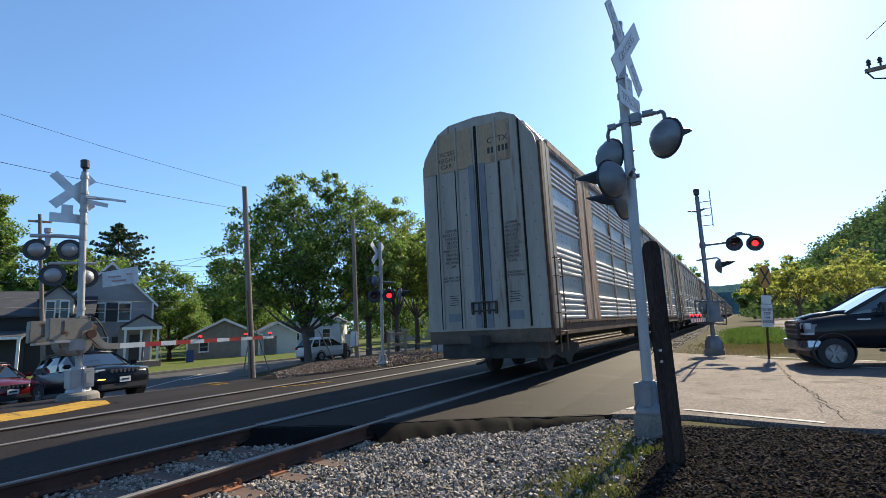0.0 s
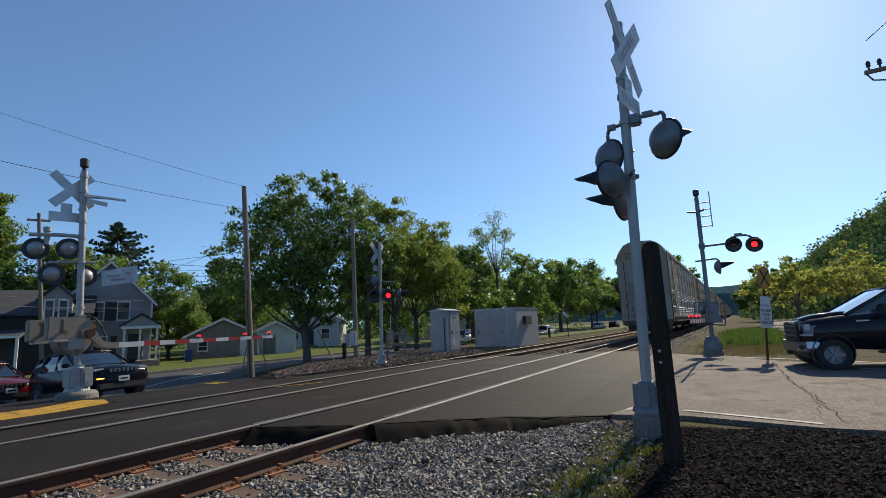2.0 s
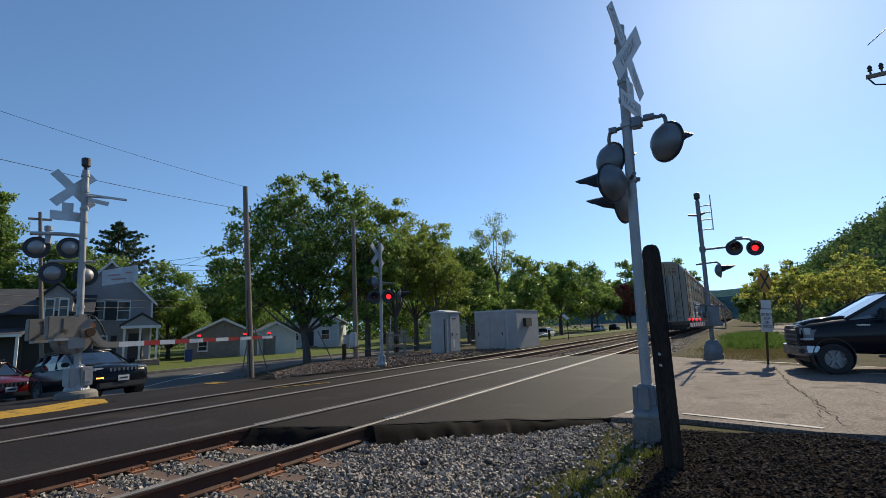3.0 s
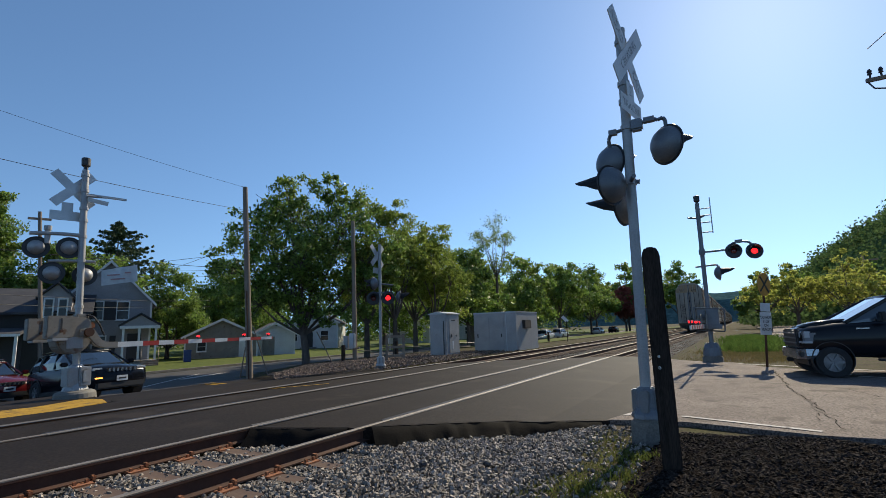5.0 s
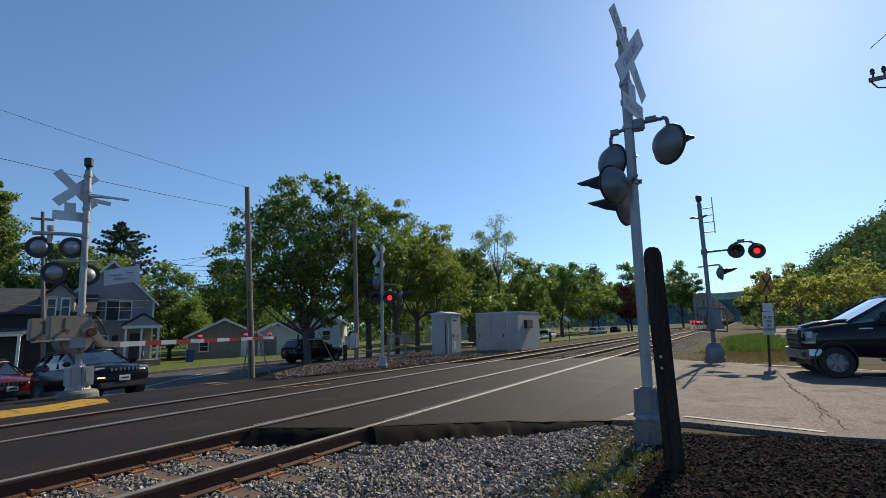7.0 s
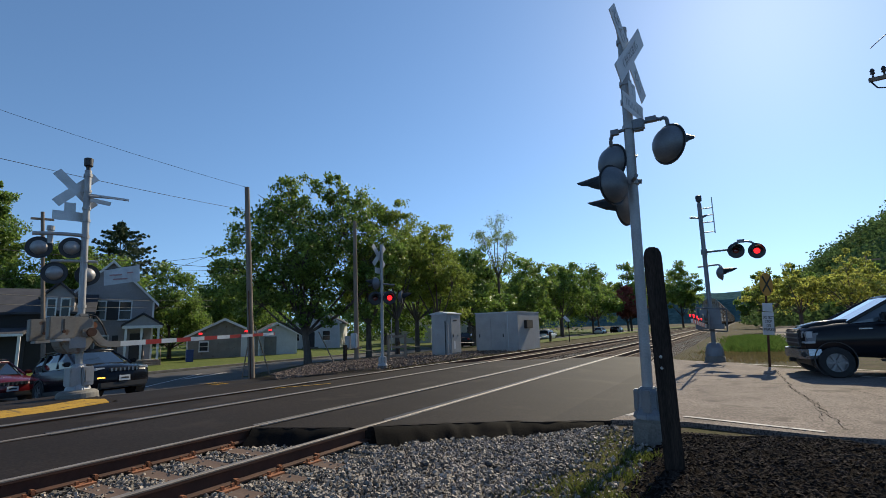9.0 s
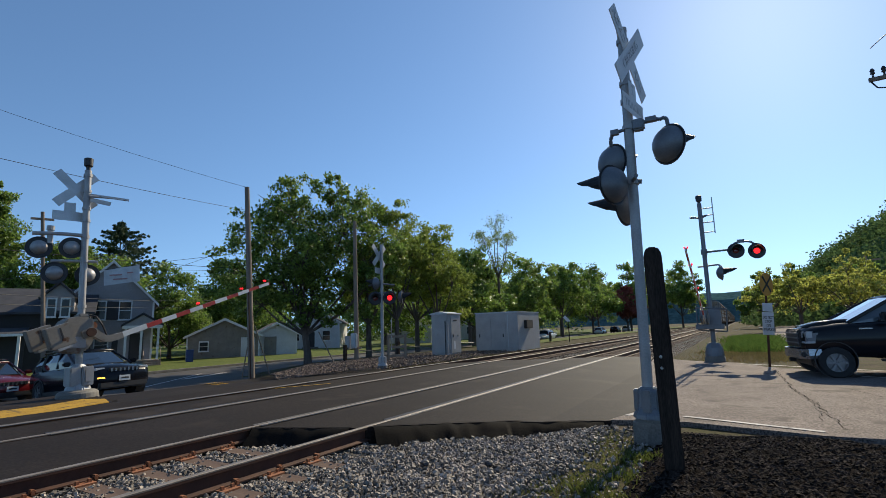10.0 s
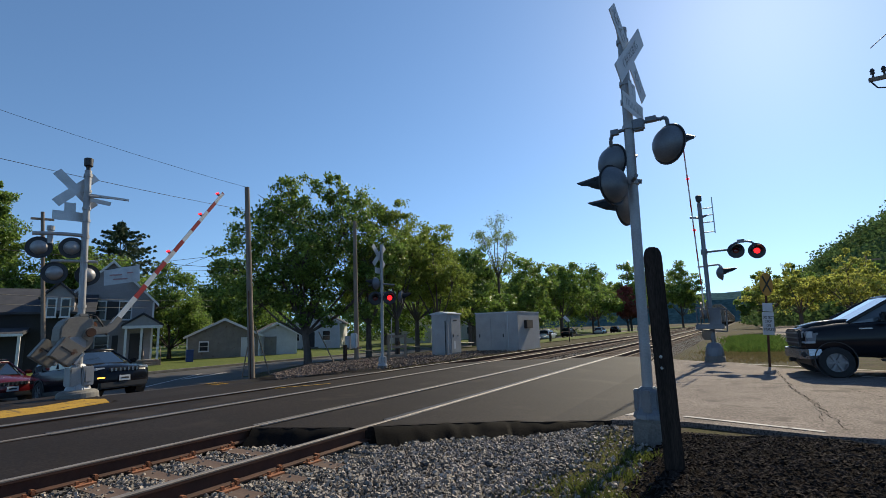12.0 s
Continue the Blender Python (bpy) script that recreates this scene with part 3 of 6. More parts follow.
def verge():
    """The dark mulch bed and the weedy strip by the near mast."""
    rng = np.random.RandomState(8)
    xs = np.concatenate([np.arange(-1.15, 3.0, 0.12), np.arange(3.0, 14, 0.6)])
    verts, faces = [], []
    ys = np.arange(-3, 7.3, 0.14)
    def mz(x, y):
        edge = min(1.0, max(0.0, (7.15 + 0.12 * math.sin(3 * x) - y) / 0.5)) * min(1.0, max(0.0, (x + 1.05) / 0.4))
        return -0.17 + 0.10 * edge + 0.02 * noise.noise((x * 2, y * 2, 0)) * edge
    for y in ys:
        verts += [(x, y, mz(x, y)) for x in xs]
    n = len(xs)
    faces = [(j * n + i, j * n + i + 1, (j + 1) * n + i + 1, (j + 1) * n + i) for j in range(len(ys) - 1) for i in range(n - 1)]
    tagged(raw("mulch_bed", verts, faces, MULCH), "dark brown shredded mulch bed", "mulch bed", kind="structure")
    V, F = [], []
    for _ in range(15000):
        x, y = rng.uniform(-0.95, 4.2), rng.uniform(3.0, 7.15)
        if x < -0.7 and rng.rand() < 0.5:
            continue
        a, l, w = rng.uniform(0, 3.14), rng.uniform(0.012, 0.04), rng.uniform(0.004, 0.012)
        d, e = np.array((math.cos(a), math.sin(a), rng.uniform(-0.5, 0.5))) * l, np.array((-math.sin(a), math.cos(a), rng.uniform(-0.4, 0.4))) * w
        c = np.array((x, y, mz(x, y) + 0.012))
        k = len(V)
        up = np.array((0, 0, 0.012))
        V += [tuple(c - d - e), tuple(c + d - e), tuple(c + d + e), tuple(c - d + e), tuple(c + up)]
        F += [(k, k + 1, k + 4), (k + 1, k + 2, k + 4), (k + 2, k + 3, k + 4), (k + 3, k, k + 4)]
    tagged(raw("mulch_chips", V, F, CHIP), "loose dark bark chips on the mulch", "mulch", kind="stuff")

    def blades(name, spots, count, h0, h1, material, label, spread):
        V, F = [], []
        for _ in range(count):
            sx, sy, sz = spots[rng.randint(len(spots))]
            x, y = sx + rng.normal(0, spread), sy + rng.normal(0, spread)
            a, h, w = rng.uniform(0, 6.28), rng.uniform(h0, h1), rng.uniform(0.004, 0.009) * (h1 / 0.15) ** 0.5
            dx, dy = math.cos(a) * w, math.sin(a) * w
            lx, ly = rng.normal(0, h * 0.4), rng.normal(0, h * 0.4)
            z = sz(x, y) if callable(sz) else sz
            k = len(V)
            V += [(x - dx, y - dy, z), (x + dx, y + dy, z), (x + lx * 0.5 + dx * 0.7, y + ly * 0.5 + dy * 0.7, z + h * 0.7), (x + lx, y + ly, z + h)]
            F += [(k, k + 1, k + 2), (k, k + 2, k + 3)]
        tagged(raw(name, V, F, material), label, "grass", kind="stuff")
    strip = [(-1.75 + 0.62 * rng.rand(), 3.2 + 3.6 * rng.rand() ** 0.9, ground_z) for _ in range(26)]
    blades("grass_strip", strip, 6000, 0.010, 0.036, WEED, "short pale green weeds between stones and mulch", 0.16)
    blades("grass_tufts", [(-0.98, 4.2, ground_z), (-1.05, 4.9, ground_z), (-0.95, 5.6, ground_z), (-1.25, 3.8, ground_z), (-1.3, 4.4, ground_z), (-1.15, 5.5, ground_z)], 1000, 0.03, 0.10, WEED, "green weed tufts by the wooden post", 0.10)
    far = [(-0.9 + 3.0 * rng.rand(), 19.6 + 9 * rng.rand(), -0.16) for _ in range(60)]
    blades("verge_grass", far, 17000, 0.03, 0.11, mat("dry_grass", (0.22, 0.165, 0.075), (0.15, 0.135, 0.05), 0.9, size=1.5, vary=0.3, trans=0.3), "dry yellow-green verge grass beside the track", 0.55)
    tall = [(-0.3 + 1.9 * rng.rand(), 25 + 22 * rng.rand(), -0.16) for _ in range(80)]
    blades("tall_weeds", tall, 14000, 0.10, 0.36, GREEN_WEED, "tall green weeds beside the track", 0.5)


ground()
pavements()
tar_edge()
cracks()
track()
ballast()
verge()


# ---- train ----
CAR_SKIN = mat("faded_white_car_paint", (0.324, 0.2925, 0.2511), (0.252, 0.2226, 0.1863), 0.65, 0.1, size=0.5, fine=0.04, dirt=(0.18, 0.1179, 0.0729), dirt_at=0.64, stretch=(1.44, 1.397, 0.1296), grain=0.10)
CAR_PANEL = mat("galvanised_corrugation", (0.484, 0.506, 0.528), (0.396, 0.418, 0.451), 0.42, 0.55, size=0.8, fine=0.04, dirt=(0.308, 0.242, 0.187), dirt_at=0.63)
CAR_POST = mat("tan_rust_stained_post", (0.4435, 0.3252, 0.2439), (0.2957, 0.1848, 0.1183), 0.8, size=0.5, fine=0.04, dirt=(0.1774, 0.08131, 0.04435), dirt_at=0.54, stretch=(1, 1, 0.25), grain=0.2)
CAR_BROWN = mat("brown_car_frame", (0.07956, 0.04208, 0.02448), (0.1163, 0.06732, 0.0408), 0.8, size=0.5, fine=0.04)
CAR_YELLOW = mat("yellowed_reporting_panel", (0.33, 0.235, 0.14), (0.27, 0.20, 0.13), 0.7, size=0.5, fine=0.04, dirt=(0.20, 0.125, 0.08), dirt_at=0.56, stretch=(1.4, 1.4, 0.3), grain=0.15)
# Black that stands in for shade along the door ribs and centre gap.
SEAM_SHADE = plain("painted_seam_shade", (0.02, 0.018, 0.017), 0.9, spec=0.1)
CAR_DARKSTRIP = mat("bare_seam_strip", (0.16, 0.17, 0.19), (0.12, 0.13, 0.14), 0.6, size=0.4)
SILL_DARK = mat("grimy_dark_sill", (0.078, 0.0546, 0.039), (0.117, 0.0806, 0.0546), 0.85, size=0.4, fine=0.03, grain=0.25)
UNDER = mat("grimy_underframe", (0.03, 0.027, 0.025), (0.05, 0.042, 0.036), 0.85, size=0.3)
CAR_LEN, HALF, TOP = 27.8, 1.60, 6.41


def autorack():
    car = thing("autorack_wagon", pose(0, 0, 0), "tall enclosed car-carrier railway wagon, weathered grey with rust-stained posts", "railway wagon", "wagons of the train")
    # roof: rounded shoulders
    sec = [(-1.585, 5.44), (-1.58, 5.47), (-1.44, 5.74), (-1.12, 6.17), (-0.76, 6.36), (0, TOP), (0.76, 6.36), (1.12, 6.17), (1.44, 5.74), (1.58, 5.47), (1.585, 5.44)]
    part("roof", aprism(sec + [(1.50, 5.44), (1.2, 5.85), (0, 6.2), (-1.2, 5.85), (-1.50, 5.44)], 0.55, CAR_LEN - 0.55, axis="y"), CAR_PANEL, car, "dull galvanised roof")
    bm = bmesh.new()
    for y in np.arange(1.6, CAR_LEN - 1, 1.18):
        prism(bm, [(x * 1.006, z + 0.025) for x, z in sec] + [(x * 0.99, z - 0.04) for x, z in sec[::-1]], y - 0.05, y + 0.05, axis="y")
    part("roof_rib", bm, CAR_PANEL, car)
    # side sill and deck
    for s in (-1, 1):
        part("side_sill", abox(s * 1.50, CAR_LEN / 2, 1.06, 0.12, CAR_LEN - 0.8, 0.30), CAR_BROWN, car, "tan-brown side sill", bevel=0.012)
    part("deck", abox(0, CAR_LEN / 2, 1.0, 2.9, CAR_LEN - 1.0, 0.10), UNDER, car)
    part("centre_sill", abox(0, CAR_LEN / 2, 0.82, 0.5, CAR_LEN - 0.6, 0.34), UNDER, car)
    part("inner_deck", abox(0, CAR_LEN / 2, 3.1, 2.8, CAR_LEN - 2.0, 0.08), UNDER, car)
    # side: corrugated panels between thin posts, and one wide riveted plate near each end
    corr_z, up = [], 1.26
    for group in range(4):
        for _ in range(5):
            corr_z += [(0.0, up), (0.05, up + 0.035), (0.05, up + 0.085), (0.0, up + 0.12)]
            up += 0.14
        up += 0.40
    panel_top = 5.46
    corr_z = [q for q in corr_z if q[1] < panel_top - 0.02]

    def panel(width):
        prof = [(1.485, 1.22)] + [(1.495 + d, z) for d, z in corr_z] + [(1.485, panel_top)]
        bm = aprism(prof + [(x - 0.03, z) for x, z in prof[::-1]], -width / 2, width / 2, axis="y")
        for group in range(3):
            for row in (0.86, 1.0):
                for k in range(5):
                    box(bm, 1.49, (k - 2) * width / 5.4, 1.26 + group * 1.10 + row, 0.024, 0.035, 0.035)
        return bm

    edges = [0.98, 3.30] + [4.90 + 18.0 * k / 7 for k in range(8)] + [24.5, 26.82]
    spans = [(0.98, 3.30)] + list(zip(edges[2:9], edges[3:10])) + [(24.5, 26.82)]
    meshes = {}
    for s in (-1, 1):
        for ya, yb in spans:
            w = round(yb - ya - 0.12, 2)
            if w in meshes:
                ob = new("corrugated_panel", meshes[w])
                ob.parent = car
            else:
                ob = part("corrugated_panel", panel(w), CAR_PANEL, car, "galvanised corrugated side panel")
                meshes[w] = ob.data
            ob.matrix_local = pose(0, (ya + yb) / 2, 0, 0, 0, 0 if s > 0 else 180)
            for f in (0.25, 0.75):
                if "bracket" not in meshes:
                    tb = part("tie_down_bracket", abox(0, 0, 0, 0.05, 0.14, 0.07), CAR_BROWN, car, bevel=0.008)
                    meshes["bracket"] = tb.data
                else:
                    tb = new("tie_down_bracket", meshes["bracket"])
                    tb.parent = car
                tb.location = (s * 1.575, ya + (yb - ya) * f, 1.20)
        for y in edges:
            if "post" not in meshes:
                ob = part("side_post", abox(0, 0, 3.4, 0.07, 0.11, 4.5), CAR_POST, car, bevel=0.012)
                meshes["post"] = ob.data
            else:
                ob = new("side_post", meshes["post"])
                ob.parent = car
            ob.location = (s * 1.515, y, 0)
        for ya in (3.30, 22.9):
            bm = abox(s * 1.535, ya + 0.80, 3.4, 0.06, 1.46, 4.4)
            for k in range(16):
                for dy in (0.16, 0.80, 1.44):
                    box(bm, s * 1.568, ya + dy, 1.35 + 0.27 * k, 0.012, 0.035, 0.035)
            box(bm, s * 1.57, ya + 0.80, 3.4, 0.02, 0.05, 4.4)
            part("side_plate", bm, CAR_POST, car, "wide tan riveted plate with rust stains")
        part("top_chord", abox(s * 1.55, CAR_LEN / 2, 5.56, 0.10, CAR_LEN - 1.6, 0.18), CAR_POST, car, bevel=0.01)
        part("lower_chord", abox(s * 1.55, CAR_LEN / 2, 1.22, 0.07, CAR_LEN - 1.8, 0.07), CAR_BROWN, car, bevel=0.01)
    # ends: clamshell doors
    for end in (0, 1):
        m = pose(0, 0, 0) if end == 0 else pose(0, CAR_LEN, 0, 0, 0, 180)
        arch = [(-1.57, 1.10), (-1.57, 5.30), (-1.50, 5.58), (-1.32, 5.86), (-1.08, 6.17), (-0.74, 6.34), (-0.0005, 6.39), (-0.0005, 1.10)]
        for s in (-1, 1):
            pts = arch if s < 0 else [(-x, z) for x, z in arch[::-1]]
            door = part("end_door", aprism(pts, 0.10, 0.16, axis="y", m=m), CAR_SKIN, car, "faded white end door with rust streaks")
            bm = bmesh.new()
            for px in (0.55, 1.10):
                prism(bm, [(s * px - 0.03, 0.10), (s * px + 0.03, 0.10), (s * px + 0.02, 0.055), (s * px - 0.02, 0.055)], 1.15, 6.26 - 0.16 * px ** 3, axis="z", m=m)
            part("door_rib", bm, CAR_SKIN, door)
            # Flat black strips paint the shade beside each rib; no gap is cut.
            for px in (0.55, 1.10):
                part("rib_gap", abox(s * (px + 0.05), 0.096, 3.6, 0.045, 0.012, 4.9, m=m), SEAM_SHADE, door, "black strip painting the shade beside the rib")
            for px, n in ((0.36, 9), (0.98, 9), (1.40, 9)):
                bm = bmesh.new()
                for k in range(n):
                    box(bm, s * px, 0.097, 1.4 + 0.42 * k, 0.03, 0.012, 0.03, m=m)
                tagged(part("rivet_row", bm, CAR_DARKSTRIP, door), kind="stuff")
            # Shade of the gap between the leaves, put in as a black strip.
            part("centre_gap", abox(s * 0.02, 0.094, 3.65, 0.03, 0.014, 5.0, m=m), SEAM_SHADE, door, "black strip painting the shaded gap between the door leaves")
            bm = abox(s * 0.15, 0.085, 3.15, 0.15, 0.03, 4.0, m=m)
            part("seam_strip", bm, CAR_DARKSTRIP, door, "dark bare metal seam strip")
            bm = abox(s * (0.58 if s < 0 else 0.50), 0.092, 5.62, 0.98 if s < 0 else 0.84, 0.02, 1.02, m=m)
            if s < 0:
                prism(bm, [(-1.10, 5.11), (-1.10, 6.0), (-1.28, 5.84), (-1.50, 5.45), (-1.52, 5.11)], 0.082, 0.10, axis="y", m=m)
            part("reporting_panel", bm, CAR_YELLOW, door, "yellowed old paint band")
            # rounded corner leaf, back to the side
            bm = abox(s * 1.575, 0.27, 3.25, 0.09, 0.20, 4.35, m=m)
            part("corner_post", bm, CAR_BROWN, car, "rust-brown corner post", bevel=0.015)
            for yy in (0.51, 0.80):
                part("corner_plate", abox(s * 1.565, yy, 3.3, 0.06, 0.27, 4.45, m=m), CAR_SKIN, car, "faded tan corner plate with rust below", bevel=0.012)
            if s > 0:
                lad = part("ladder", bmesh.new(), CAR_BROWN, car)
                bm = bmesh.new()
                for k in range(5):
                    zz = 1.0 + 0.42 * k
                    pipe(bm, [m @ Vector((1.60, 0.50, zz)), m @ Vector((1.70, 0.50, zz)), m @ Vector((1.70, 0.95, zz)), m @ Vector((1.60, 0.95, zz))], 0.012, 6)
                rod(bm, m @ Vector((1.66, 0.48, 0.55)), m @ Vector((1.66, 0.48, 2.72)), 0.018, n=6)
                rod(bm, m @ Vector((1.66, 0.97, 0.55)), m @ Vector((1.66, 0.97, 2.72)), 0.018, n=6)
                bm.to_mesh(lad.data)
                bm.free()
        part("draft_gear", abox(0, 0.75, 0.62, 2.5, 1.1, 0.36, m=m), UNDER, car)
        part("end_sill", abox(0, 0.30, 0.95, 3.1, 0.40, 0.32, m=m), SILL_DARK, car, "grimy brown end sill", bevel=0.02)
        bm = bmesh.new()
        for dz in (1.55, 1.75):
            rod(bm, m @ Vector((-0.32, 0.05, dz)), m @ Vector((0.34, 0.05, dz)), 0.02, n=6)
        for dx in (-0.30, -0.12, 0.14, 0.32):
            box(bm, dx, 0.07, 1.62, 0.05, 0.06, 0.30, m=m)
        part("door_lock", bm, UNDER, car, "dark door locking bars")
        bm = bmesh.new()
        box(bm, 0, -0.12, 0.86, 0.22, 0.62, 0.24, m=m)
        box(bm, 0.05, -0.42, 0.86, 0.30, 0.20, 0.28, m=m)
        pipe(bm, [m @ Vector((-0.55, -0.05, 0.80)), m @ Vector((-0.2, -0.15, 0.74)), m @ Vector((0.1, -0.15, 0.74))], 0.016, 6)
        part("coupler", bm, UNDER, car, "grimy coupler", bevel=0.02)
        bm = bmesh.new()
        pipe(bm, [m @ Vector(p) for p in ((0.22, -0.05, 0.80), (0.24, -0.2, 0.55), (0.10, -0.32, 0.40), (-0.06, -0.35, 0.36))], 0.028, 8)
        part("air_hose", bm, RUBBER, car, "hanging black brake hose")
        for s in (-1, 1):
            part("step_stirrup", pipe(bmesh.new(), [m @ Vector(p) for p in ((s * 1.45, 0.25, 0.85), (s * 1.45, 0.25, 0.45), (s * 1.0, 0.25, 0.45), (s * 1.0, 0.25, 0.85))], 0.015, 6), CAR_BROWN, car)
    for cy in (2.9, CAR_LEN - 2.9):
        for s in (-1, 1):
            side = part("truck_frame", aprism([(cy - 1.15, 0.50), (cy - 1.0, 0.62), (cy - 0.35, 0.66), (cy + 0.35, 0.66), (cy + 1.0, 0.62), (cy + 1.15, 0.50), (cy + 0.9, 0.38), (cy + 0.4, 0.26), (cy - 0.4, 0.26), (cy - 0.9, 0.38)], s * 1.0 - 0.06, s * 1.0 + 0.06, axis="x"), UNDER, car)
        for wy in (cy - 0.86, cy + 0.86):
            bm = bmesh.new()
            rod(bm, (-0.9, wy, 0.42), (0.9, wy, 0.42), 0.08, n=10)
            for s in (-1, 1):
                rod(bm, (s * 0.68, wy, 0.42), (s * 0.82, wy, 0.42), 0.42, n=24)
                rod(bm, (s * 0.65, wy, 0.42), (s * 0.69, wy, 0.42), 0.445, n=24)
            part("wheelset", bm, UNDER, car, "dark steel wheelset")
    part("air_tank", arod((0.7, CAR_LEN / 2 - 1, 0.72), (0.7, CAR_LEN / 2 + 0.6, 0.72), 0.2, n=14), UNDER, car)
    # end lettering, on the rear end
    words("car_initials", "CTTX", 0.21, pose(0.60, 0.080, 5.66, 90), INK, car)
    bm = bmesh.new()
    for k in range(6):
        box(bm, 0.36 + 0.095 * k, 0.080, 5.42, 0.06, 0.006, 0.15)
    part("number_bars", bm, INK, car)
    words("notice_text", "EXCESS\nHEIGHT\nCAR", 0.165, pose(-0.84, 0.079, 5.42, 90), INK, car)
    for sx in (-0.80, 0.80):
        words("notice_text", "LOWER\nAND LOCK\nHINGED\nDECKS\nCLOSE\nAND LOCK\nDOORS\nBEFORE\nMOVING\nCAR", 0.10, pose(sx, 0.0895, 3.12, 90), INK, car)
        words("notice_text", "DO NOT APPLY\nHEAT TO DOORS", 0.075, pose(sx, 0.0895, 2.36, 90), INK, car)
        bm = bmesh.new()
        for k in range(5):
            box(bm, sx, 0.095, 1.95 - 0.055 * k, 0.26 - 0.04 * (k % 2), 0.005, 0.016)
        part("small_print", bm, INK, car)
        bm = abox(sx, 0.095, 1.42, 0.36, 0.006, 0.20)
        part("notice_plate", bm, CAR_DARKSTRIP, car)
    return car


TRACK_X = -5.118
wagon = autorack()
wagons = [wagon] + [copy_thing(wagon, pose(TRACK_X, 28.9 * k, 0)) for k in range(1, 15)]


def train_y(t):
    return 10.42 + 12.0 * t + 0.10 * t * t


# ---- crossing signals ----
def lamp_head(parent, m, lit, name="signal_lamp", dome=1.0, metal=None, hood=1.0):
    """A flashing-light unit that faces local +y: background disc, housing, hood, lens."""
    disc = part(name, lathe(bmesh.new(), [(0, -0.012), (0.22, -0.012), (0.255, -0.02), (0.258, -0.004), (0.22, 0.006), (0, 0.006)], 28, m @ pose(0, 0, 0, -90)), BLACK, parent, "black round lamp background", smooth=False)
    part("housing", lathe(bmesh.new(), [(0.232, 0.0), (0.222, -0.045), (0.18, -0.10), (0.11, -0.14), (0.05, -0.158), (0, -0.162)], 24, m @ pose(0, -0.012, 0, -90) @ Matrix.Diagonal((dome, dome, 1, 1))), metal or ALU_DK, disc, "grey domed lamp housing", smooth=True)
    part("lens", lathe(bmesh.new(), [(0, 0.028), (0.06, 0.024), (0.08, 0.012), (0.10, 0.0)], 24, m @ pose(0, 0.004, 0, -90)), LENS_ON if lit else LENS_OFF, disc, "lit red lens" if lit else "dark red lens", smooth=True)
    bm = bmesh.new()
    n = 12
    ang = [math.pi * (-0.08 + 1.16 * i / n) for i in range(n + 1)]
    rows = []
    for rr, f in ((0.165, 0.0), (0.158, 1.0)):
        rows.append([bm.verts.new(m @ Vector((rr * math.cos(a), 0.0 if f == 0 else hood * (0.08 + 0.29 * max(0, math.sin(a)) ** 0.5), rr * math.sin(a)))) for a in ang])
    for i in range(n):
        bm.faces.new((rows[0][i], rows[0][i + 1], rows[1][i + 1], rows[1][i]))
    bmesh.ops.solidify(bm, geom=bm.faces[:], thickness=0.006)
    part("hood", bm, BLACK, disc, "black sheet hood")
    return disc


ALU_DK = mat("dull_grey_housing", (0.17, 0.18, 0.20), (0.13, 0.14, 0.155), 0.45, 0.4, size=0.3)


def crossbuck(parent, m, front, back, scale=1.0, text=True):
    """Two crossed blades; the face looks along local +y."""
    for i, a in enumerate((-45, 45)):
        mm = m @ pose(0, 0.012 * (1 if i else -1), 0, 0, a, 0)
        blade = part("crossbuck_blade", abox(0, 0, 0, 1.22 * scale, 0.006, 0.23 * scale, m=mm), front, parent, "white crossbuck blade", bevel=0.0)
        if text:
            for w, dx in ((("RAIL", -0.36), ("ROAD", 0.36)) if i == 0 else (("CROSSING", 0.0),)):
                words("sign_text", w, 0.15 * scale, mm @ pose(dx * scale, 0.006, 0, 90, 0, 180), LETTER_GREY, blade)
        part("blade_back", abox(0, -0.006, 0, 1.22 * scale, 0.005, 0.23 * scale, m=mm), back, blade, "bare aluminium sign back")


def mast_base(parent, conc_w, conc_h, metal=None):
    bm = aprism([(-conc_w, -conc_w), (conc_w, -conc_w), (conc_w, conc_w), (-conc_w, conc_w)], -0.4, conc_h)
    part("concrete_foot", bm, CONC, parent, "weathered concrete footing", bevel=0.03)
    bm = bmesh.new()
    lathe(bm, [(0.0, conc_h), (0.19, conc_h), (0.18, conc_h + 0.05), (0.13, conc_h + 0.12), (0.12, conc_h + 0.30), (0.10, conc_h + 0.36), (0.0, conc_h + 0.36)], 8)
    for a in range(4):
        box(bm, 0.11 * math.cos(a * 1.571), 0.11 * math.sin(a * 1.571), conc_h + 0.2, 0.10, 0.10, 0.26)
    part("junction_base", bm, metal or ALU, parent, "cast aluminium junction base", bevel=0.012)


